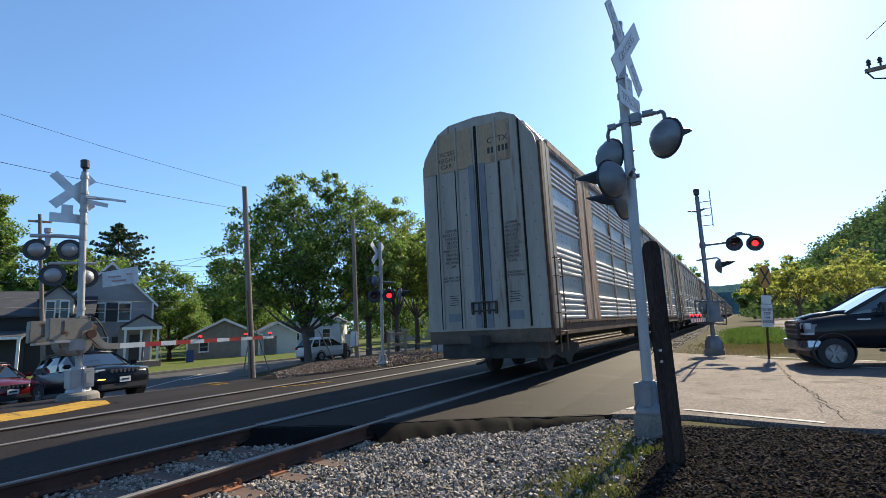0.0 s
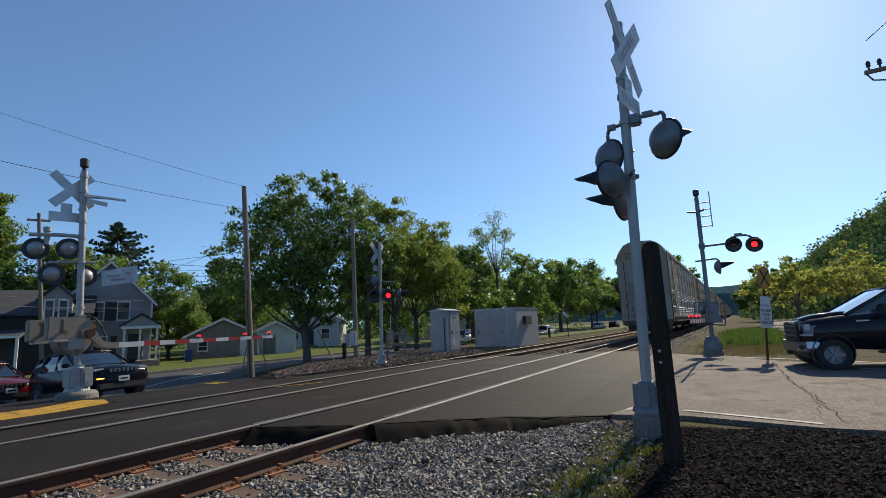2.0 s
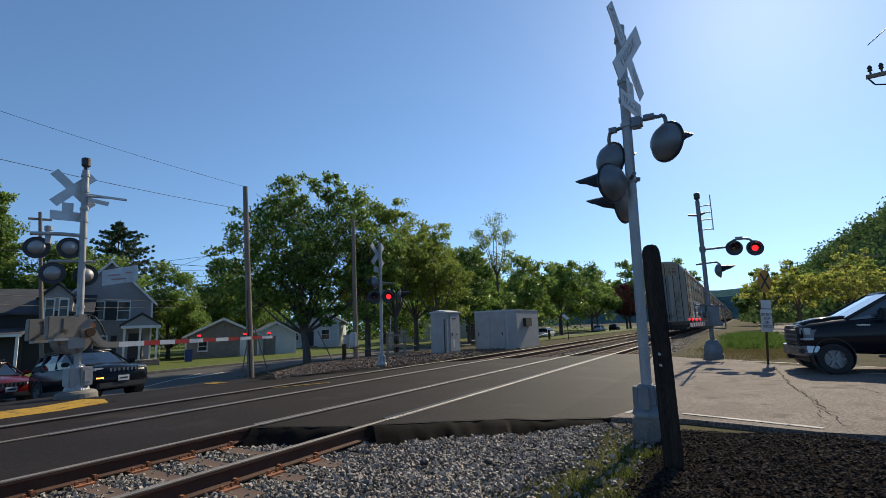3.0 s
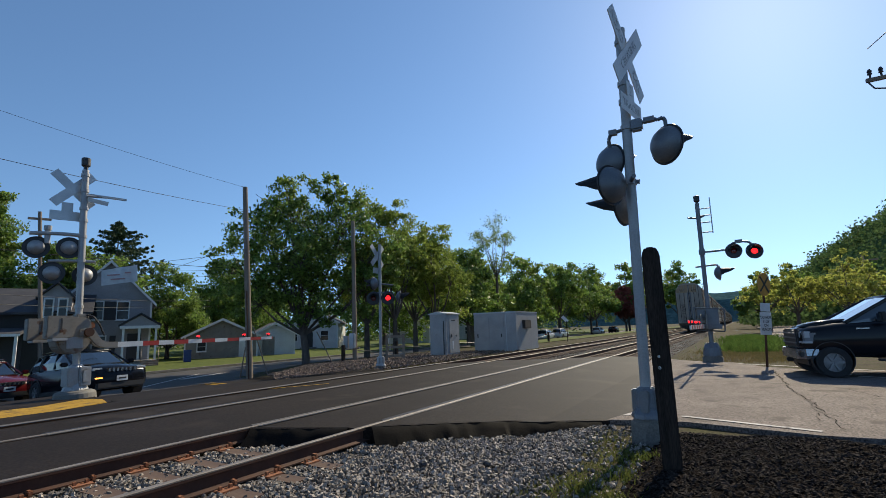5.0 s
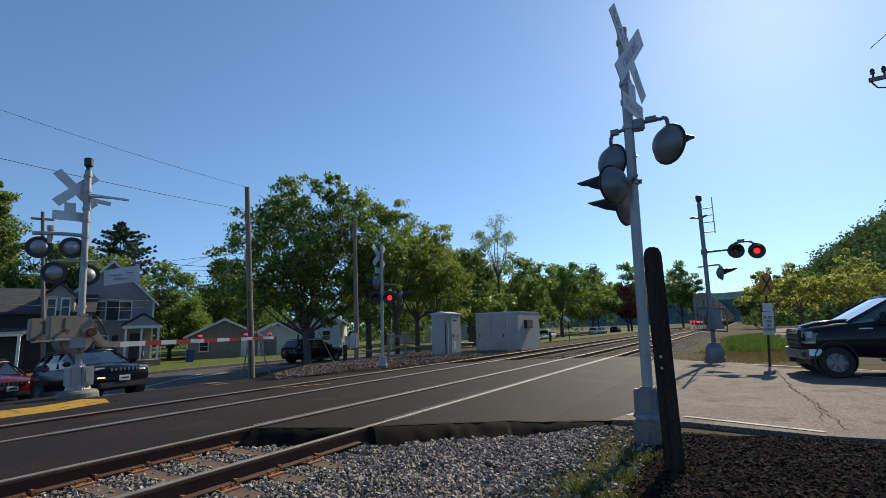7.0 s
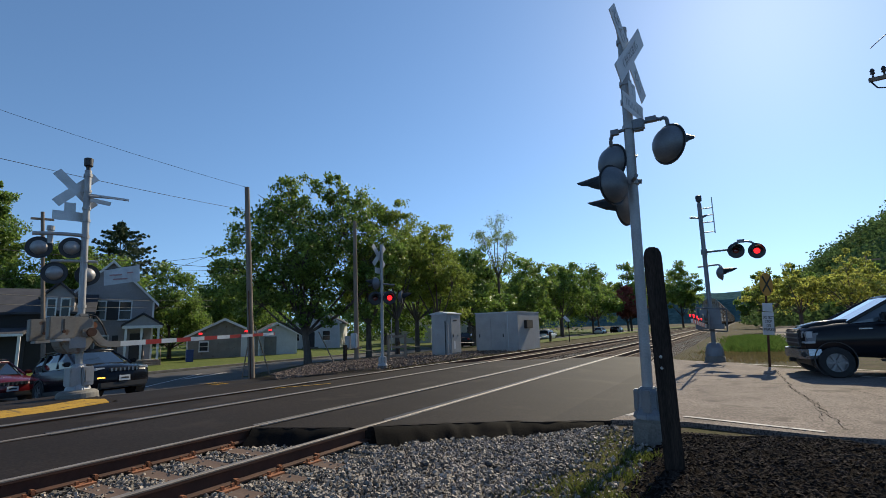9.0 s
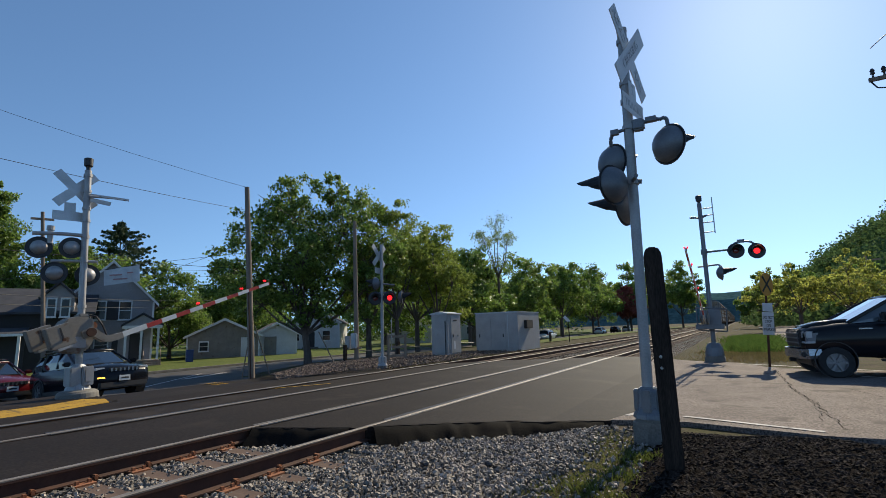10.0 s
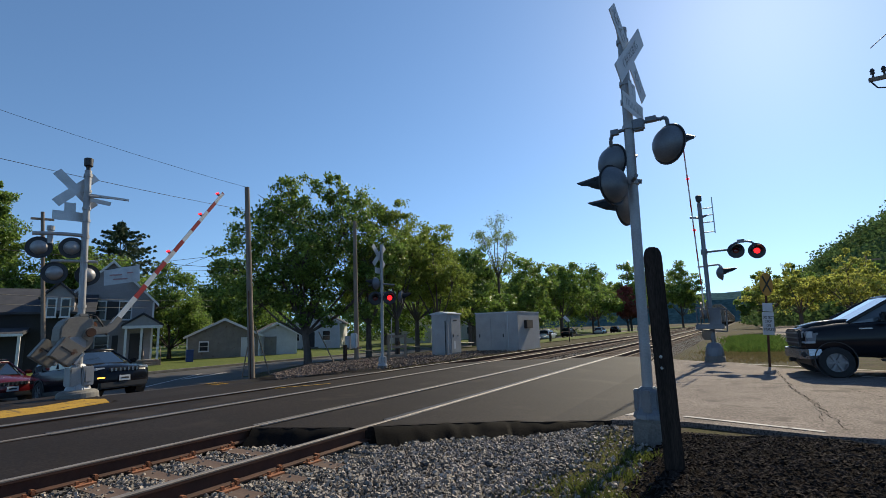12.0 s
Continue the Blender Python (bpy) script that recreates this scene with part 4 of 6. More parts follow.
def near_signal():
    s = thing("crossing_signal", pose(-1.035, 6.42, -0.1, -0.6, 1.15, 0), "aluminium crossing signal mast seen from behind, with crossbuck and hooded lamps", "crossing signal", "level crossing signals")
    mast_base(s, 0.17, 0.22, ALU_DK)
    part("mast", arod((0, 0, 0.5), (0, 0, 5.2), 0.062, n=20), ALU, s, "dull aluminium mast", smooth=False)
    part("cap", arod((0, 0, 5.2), (0, 0, 5.24), 0.066, n=20), ALU, s)
    for z in (3.84, 3.10, 4.45, 4.75, 5.05, 4.2):
        part("band_clamp", arod((0, 0, z - 0.03), (0, 0, z + 0.03), 0.078, n=16), ALU, s)
    crossbuck(s, pose(0.08, -0.02, 4.84, 0, 0, -101), SIGNW, SIGNBACK, 1.08)
    t = part("track_count_sign", aprism([(-0.34, 0.0), (0.34, 0.0), (0.34, 0.23), (0.115, 0.23), (0.115, 0.45), (-0.115, 0.45), (-0.115, 0.23), (-0.34, 0.23)], -0.003, 0.003, axis="y", m=pose(0.08, -0.02, 3.98, 0, 0, -101)), SIGNW, s, "white track-count sign")
    words("sign_text", "2", 0.2, pose(0.08, -0.02, 3.98, 0, 0, -101) @ pose(0, 0.005, 0.34, 90, 0, 180), LETTER_GREY, t)
    words("sign_text", "TRACKS", 0.15, pose(0.08, -0.02, 3.98, 0, 0, -101) @ pose(0, 0.005, 0.115, 90, 0, 180), LETTER_GREY, t)
    bm = bmesh.new()
    pipe(bm, [(-0.235, 0.04, 3.62), (-0.235, 0.0, 3.72), (-0.20, -0.03, 3.79), (0.14, 0.0, 3.86), (0.30, 0.02, 3.91), (0.37, 0.03, 3.88), (0.43, 0.04, 3.90), (0.455, 0.05, 3.86), (0.46, 0.05, 3.76)], 0.024, 10)
    box(bm, -0.17, -0.03, 3.80, 0.10, 0.07, 0.065)
    box(bm, 0.27, 0.02, 3.90, 0.13, 0.08, 0.06)
    part("cross_arm", bm, ALU_DK, s, "lamp cross arm")
    part("arm_box", abox(0.12, 0, 3.85, 0.15, 0.12, 0.15), ALU_DK, s, bevel=0.02)
    lamp_head(s, pose(0.46, 0.06, 3.54, 0, 0, -38), False)
    lamp_head(s, pose(-0.24, 0.12, 3.44, 0, 0, -38), False)
    bm = bmesh.new()
    pipe(bm, [(0.10, -0.36, 3.08), (0, 0, 3.12), (-0.08, 0.36, 3.10)], 0.026, 10)
    pipe(bm, [(0.11, 0, 3.10), (-0.06, 0, 3.12)], 0.03, 10)
    part("cross_arm", bm, ALU_DK, s)
    lamp_head(s, pose(-0.20, -0.28, 3.03, 0, 0, 64), False, hood=1.4)
    lamp_head(s, pose(-0.18, 0.30, 2.87, 0, 0, 74), False, hood=1.4)


def gate_parts(s, arm_len, m, seg=0.41, double=False):
    """A counterweighted arm; local +y runs out along it, the pivot is the origin."""
    g = new("gate_arm")
    g.parent = s
    g.empty_display_size = 0.1
    g.matrix_local = m
    bm = bmesh.new()
    prism(bm, [(-0.18, 0.09), (0.02, 0.14), (0.14, 0.08), (0.22, -0.06), (0.31, -0.17), (0.42, -0.215), (0.66, -0.22), (0.66, -0.37), (0.36, -0.36), (0.20, -0.30), (0.08, -0.16), (0.0, -0.08), (-0.18, -0.08)], -0.10, -0.06, axis="x")
    prism(bm, [(-0.18, 0.09), (0.02, 0.14), (0.14, 0.08), (0.22, -0.06), (0.31, -0.17), (0.42, -0.215), (0.66, -0.22), (0.66, -0.37), (0.36, -0.36), (0.20, -0.30), (0.08, -0.16), (0.0, -0.08), (-0.18, -0.08)], 0.06, 0.10, axis="x")
    part("arm_bracket", bm, GATEBOX, g, "cast arm bracket", bevel=0.008)
    for dx in (0.12, -0.86) if double else (0.0,):
        cw = part("counterweight", abox(dx, -0.62, 0.15, 0.20 if double else 0.30, 0.50 if double else 0.34, 0.50), GATEBOX, g, "stained grey counterweight plates", bevel=0.015)
        part("slot", abox(dx + (0.102 if double else 0.152), -0.60, 0.20, 0.006, 0.035, 0.28), BLACK, cw, "dark adjusting slot")
        part("bolt", arod((dx + 0.09, -0.60, 0.06), (dx + 0.135, -0.60, 0.06), 0.035, n=8), RUST, cw)
        part("counterweight_lever", abox(dx - 0.13 if double else dx + 0.17, -0.36, 0.03, 0.04, 0.80, 0.11), GATEBOX, g, "cast counterweight lever", bevel=0.01)
        if double:
            part("strap", abox(dx + 0.0, -0.62, -0.13, 0.26, 0.30, 0.06), ALU, g, "bright weight bracket", bevel=0.01)
    if double:
        part("pivot_shaft", arod((-1.02, 0, 0), (0.16, 0, 0), 0.055, n=14), GATEBOX, g, "steel pivot shaft")
        part("pivot_hub", arod((0.09, 0, 0.02), (0.17, 0, 0.02), 0.10, n=18), RUST, g, "rusty pivot hub")
    y, red, k = 0.45, False, 0
    z0 = -0.29
    while y < arm_len:
        l = min(seg if k else 0.85, arm_len - y)
        w = 0.10 - 0.045 * y / arm_len
        part("arm_segment", abox(0, y + l / 2, z0, 0.035, l, w + 0.03), GATE_RED if red else GATE_WHITE, g, "red reflective stripe" if red else "white stripe", bevel=0.0)
        y += l
        red, k = not red, k + 1
    for f in (0.52, 0.80, 0.97):
        lp = part("arm_lamp", abox(0, arm_len * f, z0 + 0.09, 0.05, 0.07, 0.06), BLACK, g, "small black arm lamp", bevel=0.008)
        part("lens", arod((0.02, arm_len * f, z0 + 0.13), (0.05, arm_len * f, z0 + 0.13), 0.028, n=14), LENS_ON, lp, "lit red lens")
        part("lens", arod((-0.05, arm_len * f, z0 + 0.13), (-0.02, arm_len * f, z0 + 0.13), 0.028, n=14), LENS_ON, lp, "lit red lens")
    return g


GATE_RED = mat("red_reflective", (0.42, 0.03, 0.025), (0.33, 0.03, 0.025), 0.5, size=0.3)
GATE_WHITE = mat("white_reflective", (0.70, 0.70, 0.68), (0.6, 0.6, 0.58), 0.5, size=0.3)


def bell(parent, z, m=None):
    part("bell", lathe(bmesh.new(), [(0, z + 0.32), (0.07, z + 0.32), (0.10, z + 0.30), (0.095, z + 0.12), (0.05, z + 0.08), (0.05, z), (0, z)], 18, m), BLACK, parent, "black electronic bell", smooth=False)


def left_gate():
    s = thing("crossing_gate", pose(-13.37, 5.74, -0.16, 1.35, -1.5, 0), "aluminium gate mast with crossbuck, lamps and striped arm", "crossing gate", "level crossing signals")
    part("concrete_foot", lathe(bmesh.new(), [(0, 0.27), (0.30, 0.27), (0.37, 0.25), (0.41, 0.20), (0.43, 0.0), (0.44, -0.4), (0, -0.4)], 28), CONC, s, "round concrete footing")
    bm = bmesh.new()
    lathe(bm, [(0, 0.26), (0.27, 0.26), (0.25, 0.32), (0.20, 0.44), (0.16, 0.78), (0.12, 0.86), (0.0, 0.86)], 10)
    box(bm, 0.02, -0.13, 0.58, 0.34, 0.22, 0.42)
    box(bm, 0.10, 0.10, 0.58, 0.30, 0.24, 0.44)
    box(bm, 0.24, 0.10, 0.58, 0.06, 0.16, 0.30)
    part("junction_base", bm, ALU, s, "cast aluminium junction base", bevel=0.02)
    part("mast", arod((0, 0, 0.3), (0, 0, 5.58), 0.075, n=20), ALU, s, "dull aluminium mast")
    bell(s, 5.58)
    crossbuck(s, pose(-0.20, -0.16, 5.10, 0, 0, 80), SIGNW, SIGNBACK, 0.92)
    m = pose(-0.22, -0.26, 4.30, 0, 0, 80)
    part("track_count_sign", aprism([(-0.34, 0.0), (0.34, 0.0), (0.34, 0.23), (0.115, 0.23), (0.115, 0.45), (-0.115, 0.45), (-0.115, 0.23), (-0.34, 0.23)], -0.003, 0.003, axis="y", m=m), SIGNBACK, s, "bare aluminium back of a track-count sign")
    part("side_sign", abox(0, 0, 0, 0.82, 0.05, 0.05, m=pose(0.2, 0.42, 4.93, 0, 4, 68)), SIGNW, s, "white sign seen edge-on")
    part("side_sign", abox(0, 0, 0, 0.45, 0.03, 0.10, m=pose(0.12, 0.24, 4.80, 0, 10, 68)), SIGNW, s, "white sign seen edge-on")
    for z in (5.45, 5.05, 4.6, 4.3, 3.9, 3.3, 2.2):
        part("band_clamp", arod((0, 0, z - 0.035), (0, 0, z + 0.035), 0.092, n=16), ALU, s)
    bm = bmesh.new()
    rod(bm, (0.10, 0.0, 4.9), (0.18, 0.60, 4.95), 0.03, n=8)
    part("bracket_arm", bm, ALU, s)
    bm = bmesh.new()
    pipe(bm, [(-0.30, -0.95, 3.92), (-0.12, -0.40, 3.94), (0.02, -0.05, 3.92)], 0.045, 10)
    rod(bm, (-0.24, -0.62, 3.70), (-0.24, -0.62, 4.12), 0.06, n=10)
    rod(bm, (-0.24, -0.62, 4.02), (-0.24, -0.62, 4.12), 0.08, n=10)
    part("cross_arm", bm, ALU, s, "lamp cross arm")
    lamp_head(s, pose(-0.31, -0.80, 3.60, 0, 0, 68), False, dome=0.72, metal=ALU)
    lamp_head(s, pose(-0.12, -0.22, 3.62, 0, 0, 68), False, dome=0.72, metal=ALU)
    bm = bmesh.new()
    pipe(bm, [(-0.20, -0.60, 3.28), (0.0, 0.0, 3.30), (0.12, 0.25, 3.28)], 0.035, 10)
    part("cross_arm", bm, ALU, s)
    lamp_head(s, pose(-0.18, -0.52, 3.0, 0, 0, 68), False, dome=0.72, metal=ALU)
    lamp_head(s, pose(-0.12, 0.14, 2.98, 0, 0, 68), False, dome=0.72, metal=ALU)
    bm = bmesh.new()
    prism(bm, [(-0.50, 1.42), (-0.48, 1.72), (-0.36, 1.90), (-0.16, 1.96), (0.12, 1.94), (0.22, 1.80), (0.20, 1.35), (0.08, 1.18), (-0.12, 1.10), (-0.34, 1.14), (-0.46, 1.26)], -0.24, 0.20, axis="x")
    box(bm, 0.0, 0.02, 1.98, 0.26, 0.24, 0.10)
    part("gate_mechanism", bm, GATEBOX, s, "stained beige gate motor housing", bevel=0.03)
    part("cover_plate", abox(0.212, -0.14, 1.36, 0.02, 0.34, 0.26), ALU, s, "bright inspection plate", bevel=0.008)
    part("cover_bolt", arod((0.2, -0.36, 1.45), (0.235, -0.36, 1.45), 0.03, n=10), RUST_O, s)
    part("bracket", abox(0.0, 0.12, 1.74, 0.34, 0.34, 0.16), RUST_O, s, "rust-stained clamp", bevel=0.03)
    part("wiring_loop", pipe(bmesh.new(), [(0.1, 0.1, 2.0), (0.22, 0.22, 1.95), (0.25, 0.35, 1.75), (0.15, 0.5, 1.5)], 0.02, 8), CABLE, s)
    return gate_parts(s, 5.44, pose(0.18, 0.10, 1.56), double=True)


def far_gate():
    s = thing("crossing_gate", pose(-0.82, 19.05, -0.1, -1.3, 0.6, 0), "gate mast with lit red lamps, ladder and raised-arm mechanism", "crossing gate", "level crossing signals")
    mast_base(s, 0.30, 0.18)
    bm = bmesh.new()
    lathe(bm, [(0, 0.18), (0.30, 0.18), (0.26, 0.45), (0.18, 0.62), (0, 0.62)], 10)
    part("junction_base", bm, ALU_DK, s, "cast junction base", bevel=0.02)
    part("mast", arod((0, 0, 0.5), (0, 0, 5.45), 0.07, n=18), ALU_DK, s, "grey mast")
    bell(s, 5.42)
    part("bracket_arm", pipe(bmesh.new(), [(-0.34, 0, 4.98), (0, 0, 4.92), (0.2, 0, 5.0)], 0.035, 8), ALU_DK, s)
    bm = bmesh.new()
    rod(bm, (0.40, 0, 4.35), (0.40, 0, 5.62), 0.02, n=6)
    for z in (4.4, 4.75, 5.0, 5.25):
        rod(bm, (0, 0, z), (0.40, 0, z), 0.022, n=6)
    part("sign_edge", bm, SIGNBACK, s, "crossbuck seen edge-on with its brackets")
    bm = bmesh.new()
    pipe(bm, [(0, 0, 3.70), (0.72, 0, 3.72), (0.95, 0.0, 3.93), (1.15, 0.02, 3.98), (1.40, 0.02, 3.93), (1.54, 0.02, 3.80)], 0.035, 10)
    rod(bm, (0, 0, 3.62), (0, 0, 3.80), 0.10, n=14)
    box(bm, 1.12, 0.02, 3.98, 0.22, 0.12, 0.10)
    part("cross_arm", bm, ALU_DK, s, "lamp cross arm")
    lamp_head(s, pose(0.95, -0.05, 3.66, 0, 0, 188), False)
    lamp_head(s, pose(1.54, -0.05, 3.60, 0, 0, 188), True)
    part("cross_arm", pipe(bmesh.new(), [(-0.25, 0, 3.2), (0.40, 0, 3.24), (0.47, 0, 3.12)], 0.03, 8), ALU_DK, s)
    lamp_head(s, pose(0.47, -0.05, 2.94, 0, 0, -78), False, hood=1.35)
    bm = bmesh.new()
    box(bm, 0.12, 0.1, 1.50, 0.36, 0.42, 0.56)
    box(bm, -0.22, 0.05, 1.58, 0.22, 0.24, 0.30)
    rod(bm, (-0.45, -0.1, 1.80), (0.50, -0.1, 1.72), 0.03, n=8)
    rod(bm, (-0.42, -0.12, 1.80), (-0.42, -0.12, 1.05), 0.025, n=8)
    rod(bm, (0.48, -0.12, 1.72), (0.44, -0.12, 0.98), 0.025, n=8)
    rod(bm, (-0.42, -0.12, 1.05), (0.44, -0.12, 0.98), 0.025, n=8)
    box(bm, -0.05, -0.20, 1.15, 0.85, 0.20, 0.16)
    part("gate_mechanism", bm, ALU_DK, s, "grey gate motor housing", bevel=0.03)
    return gate_parts(s, 6.0, pose(-0.14, -0.20, 1.45, 0, 0, 180))


def mid_signal():
    s = thing("crossing_signal", pose(-11.5, 14.8, -0.08), "slim crossing signal mast with a lit red lamp", "crossing signal", "level crossing signals")
    mast_base(s, 0.16, 0.06)
    part("mast", arod((0, 0, 0.2), (0, 0, 4.62), 0.06, n=16), ALU, s, "dull aluminium mast")
    crossbuck(s, pose(-0.05, -0.1, 4.18, 0, 0, 92), SIGNW, SIGNBACK, 0.85)
    part("track_count_sign", abox(0, 0, 0, 0.5, 0.006, 0.22, m=pose(-0.05, -0.1, 3.6, 0, 0, 92)), SIGNBACK, s)
    part("cross_arm", pipe(bmesh.new(), [(-0.42, -0.28, 3.05), (0, 0, 3.1), (0.4, 0.3, 3.05)], 0.03, 8), ALU_DK, s)
    lamp_head(s, pose(-0.16, -0.2, 3.12, 0, 0, 100), False)
    part("cross_arm", pipe(bmesh.new(), [(-0.16, -0.12, 2.75), (0.35, 0.2, 2.78)], 0.03, 8), ALU_DK, s)
    lamp_head(s, pose(0.29, 0.10, 2.56, 0, 0, 222), True)
    lamp_head(s, pose(-0.16, -0.2, 2.56, 0, 0, 222), False)
    lamp_head(s, pose(0.62, 0.45, 2.58, 0, 0, -60), False)
    part("step_rack", abox(0.28, 0.2, 1.2, 0.02, 0.02, 1.2), ALU, s)


near_signal()
LEFT_ARM = left_gate()
FAR_ARM = far_gate()
mid_signal()


# ---- posts, cabinets, poles ----
def wooden_post():
    bm = bmesh.new()
    prism(bm, [(-0.082, -0.3), (0.082, -0.3), (0.080, 1.92), (0.070, 1.98), (0.04, 2.015), (-0.04, 2.015), (-0.070, 1.98), (-0.080, 1.92)], -0.078, 0.078, axis="y")
    p = thing("wooden_post", pose(-0.637, 5.03, -0.08, 0.35, -0.25, 8), "thick creosoted wooden post with a rounded top", "post")
    part("timber", bm, TAR_WOOD, p, bevel=0.012)
    bm = bmesh.new()
    for z in (1.0, 0.9):
        rod(bm, (-0.02, -0.088, z), (-0.02, -0.074, z), 0.014, n=10)
    part("bolt", bm, CHROME, p, "shiny bolt heads")


wooden_post()


def cabinet(x, y, sx, sy, h, rz, name, label, roof=True):
    c = thing(name, pose(x, y, -0.2, 0, 0, rz), label, "signal cabinet", "signal cabinets beside the track")
    part("plinth", abox(0, 0, -0.05, sx * 1.04, sy * 1.04, 0.18), CONC, c)
    part("body", abox(0, 0, h / 2 + 0.08, sx, sy, h), GREYBOX, c, bevel=0.02)
    if roof:
        part("roof", aprism([(-sx / 2 - 0.06, h + 0.08), (sx / 2 + 0.06, h + 0.08), (sx / 2 + 0.06, h + 0.13), (0.0, h + 0.24), (-sx / 2 - 0.06, h + 0.13)], -sy / 2 - 0.06, sy / 2 + 0.06, axis="y"), GALV, c, "pale sheet roof")
    else:
        part("roof", abox(0, 0, h + 0.12, sx + 0.05, sy + 0.05, 0.08), GALV, c, "pale flat roof", bevel=0.015)
    return c


def cabinets():
    c = cabinet(-13.75, 23.35, 1.0, 1.45, 2.16, 0, "signal_cabinet", "tall grey steel signal cabinet with a pitched roof")
    part("door", abox(0.512, 0.1, 1.15, 0.03, 0.95, 1.9), GREYBOX, c, bevel=0.01)
    part("door", abox(0.05, -0.735, 1.15, 0.8, 0.03, 1.9), GREYBOX, c, bevel=0.01)
    part("door_handle", abox(0.545, -0.2, 1.1, 0.03, 0.04, 0.16), BLACK, c)
    part("door_handle", abox(0.545, 0.3, 1.1, 0.03, 0.04, 0.10), BLACK, c)
    part("label_plate", abox(0.53, -0.05, 0.62, 0.01, 0.16, 0.4), SIGNW, c, "white notice plate")
    part("conduit", arod((0.38, -0.76, 0.1), (0.38, -0.76, 1.9), 0.03, n=8), BLACK, c, "dark vertical conduit")
    part("vent", abox(0.53, 0.05, 1.92, 0.012, 0.4, 0.05), BLACK, c)
    c = cabinet(-12.45, 28.8, 2.75, 3.6, 2.22, 0, "signal_bungalow", "large grey steel equipment bungalow on gravel", roof=False)
    part("door", abox(0.15, -1.815, 1.1, 0.9, 0.03, 1.95), GREYBOX, c, bevel=0.01)
    part("door", abox(-0.8, -1.815, 1.1, 0.9, 0.03, 1.95), GREYBOX, c, bevel=0.01)
    part("door_handle", abox(0.45, -1.85, 1.0, 0.05, 0.04, 0.2), BLACK, c)
    part("door_handle", abox(-1.1, -1.85, 1.0, 0.05, 0.04, 0.2), BLACK, c)
    part("air_conditioner", abox(1.45, -0.3, 1.62, 0.22, 1.0, 0.5), UNDER, c, "dark air conditioner box", bevel=0.02)
    part("seam", abox(0.75, -1.81, 1.15, 0.05, 0.02, 2.1), GALV, c)


cabinets()


def utility_pole(x, y, z, h, r, name="utility_pole", lean=(0, 0)):
    p = thing(name, pose(x, y, z, lean[0], lean[1], 0), "tall grey weathered wooden utility pole", "utility pole", "utility poles along the street")
    part("pole", arod((0, 0, -0.3), (0, 0, h), r, r * 0.72, n=14), POLE_WOOD, p)
    return p


p1 = utility_pole(-19.3, 15.2, -0.7, 9.05, 0.155, lean=(1.65, -2.84))
part("guard_strip", abox(0.10, -0.13, 2.0, 0.05, 0.03, 4.0), RUST, p1, "dark ground-wire guard")
p2 = utility_pole(-17.9, 20.8, -0.45, 7.9, 0.135, lean=(0.3, -0.8))
part("meter_box", abox(-0.36, -0.22, 1.15, 0.34, 0.25, 0.75), GREYBOX, p2, "grey meter box", bevel=0.02)
part("meter_box", abox(0.06, -0.26, 1.25, 0.38, 0.22, 0.8), GALV, p2, "pale curved meter cover", bevel=0.05)
part("bar", abox(-0.1, -0.1, 0.85, 1.0, 0.08, 0.08), POLE_WOOD, p2)


def wires():
    def wire(a, b, sag, r=0.012):
        c = bpy.data.curves.new("overhead_wire", "CURVE")
        c.dimensions, c.bevel_depth, c.bevel_resolution = "3D", r, 1
        sp = c.splines.new("POLY")
        sp.points.add(16)
        for i in range(17):
            k = i / 16
            q = Vector(a).lerp(Vector(b), k)
            sp.points[i].co = (q.x, q.y, q.z - 4 * sag * k * (1 - k), 1)
        ob = new("overhead_wire", c)
        c.materials.append(CABLE)
        tagged(ob, "thin black overhead wire", "overhead wire", "overhead wires")
    for a, b, sag, r in WIRES:
        wire(a, b, sag, r)


WIRES = [
    ((-19.75, 14.95, 8.33), (-24, 2.0, 10.75), 0.2, 0.007),
    ((-26.5, 23.0, 9.4), (-24, 2.0, 8.5), 0.25, 0.012),
    ((-26.5, 23.0, 5.6), (-24, -1.0, 5.0), 0.3, 0.014),
    ((-40, 22, 6.4), (-27, 22.5, 8.4), 0.2, 0.014),
    ((-60, 33, 9.5), (-29, 26.0, 6.6), 0.3, 0.016),
    ((-60, 34, 8.8), (-29, 26.0, 6.2), 0.3, 0.016),
    ((-60, 42, 6.2), (-24, 4.0, 3.2), 0.3, 0.016),
    ((-60, 42, 5.4), (-24, 4.0, 2.8), 0.3, 0.016),
    ((-19.4, 15.3, 8.0), (-18.0, 20.8, 5.5), 0.1, 0.01),
    ((4.62, 19.8, 9.8), (9.8, 9.0, 11.5), 0.1, 0.014),
]
wires()


p3 = utility_pole(-27.9, 10.55, -0.8, 8.2, 0.10, lean=(5.0, 0))
part("cross_arm", abox(0, 0, 7.85, 0.10, 0.9, 0.10), POLE_WOOD, p3, "short cross arm")
p4 = utility_pole(7.12, 19.8, -0.12, 11.2, 0.15)
part("cross_arm", abox(-1.30, 0, 8.85, 2.76, 0.10, 0.12), POLE_WOOD, p4, "wooden cross arm")
for _k in (-2.56, -2.28):
    part("insulator", lathe(bmesh.new(), [(0, 9.6), (0.03, 9.6), (0.03, 9.72), (0.07, 9.74), (0.05, 9.80), (0.07, 9.84), (0.03, 9.92), (0, 9.92)], 12, pose(_k, 0, -0.70)), BLACK, p4, "dark insulator")
part("bracket", pipe(bmesh.new(), [(-2.64, 0, 8.80), (-2.50, 0, 8.55), (-2.2, 0, 8.47), (-1.6, 0, 8.80)], 0.025, 6), BLACK, p4)


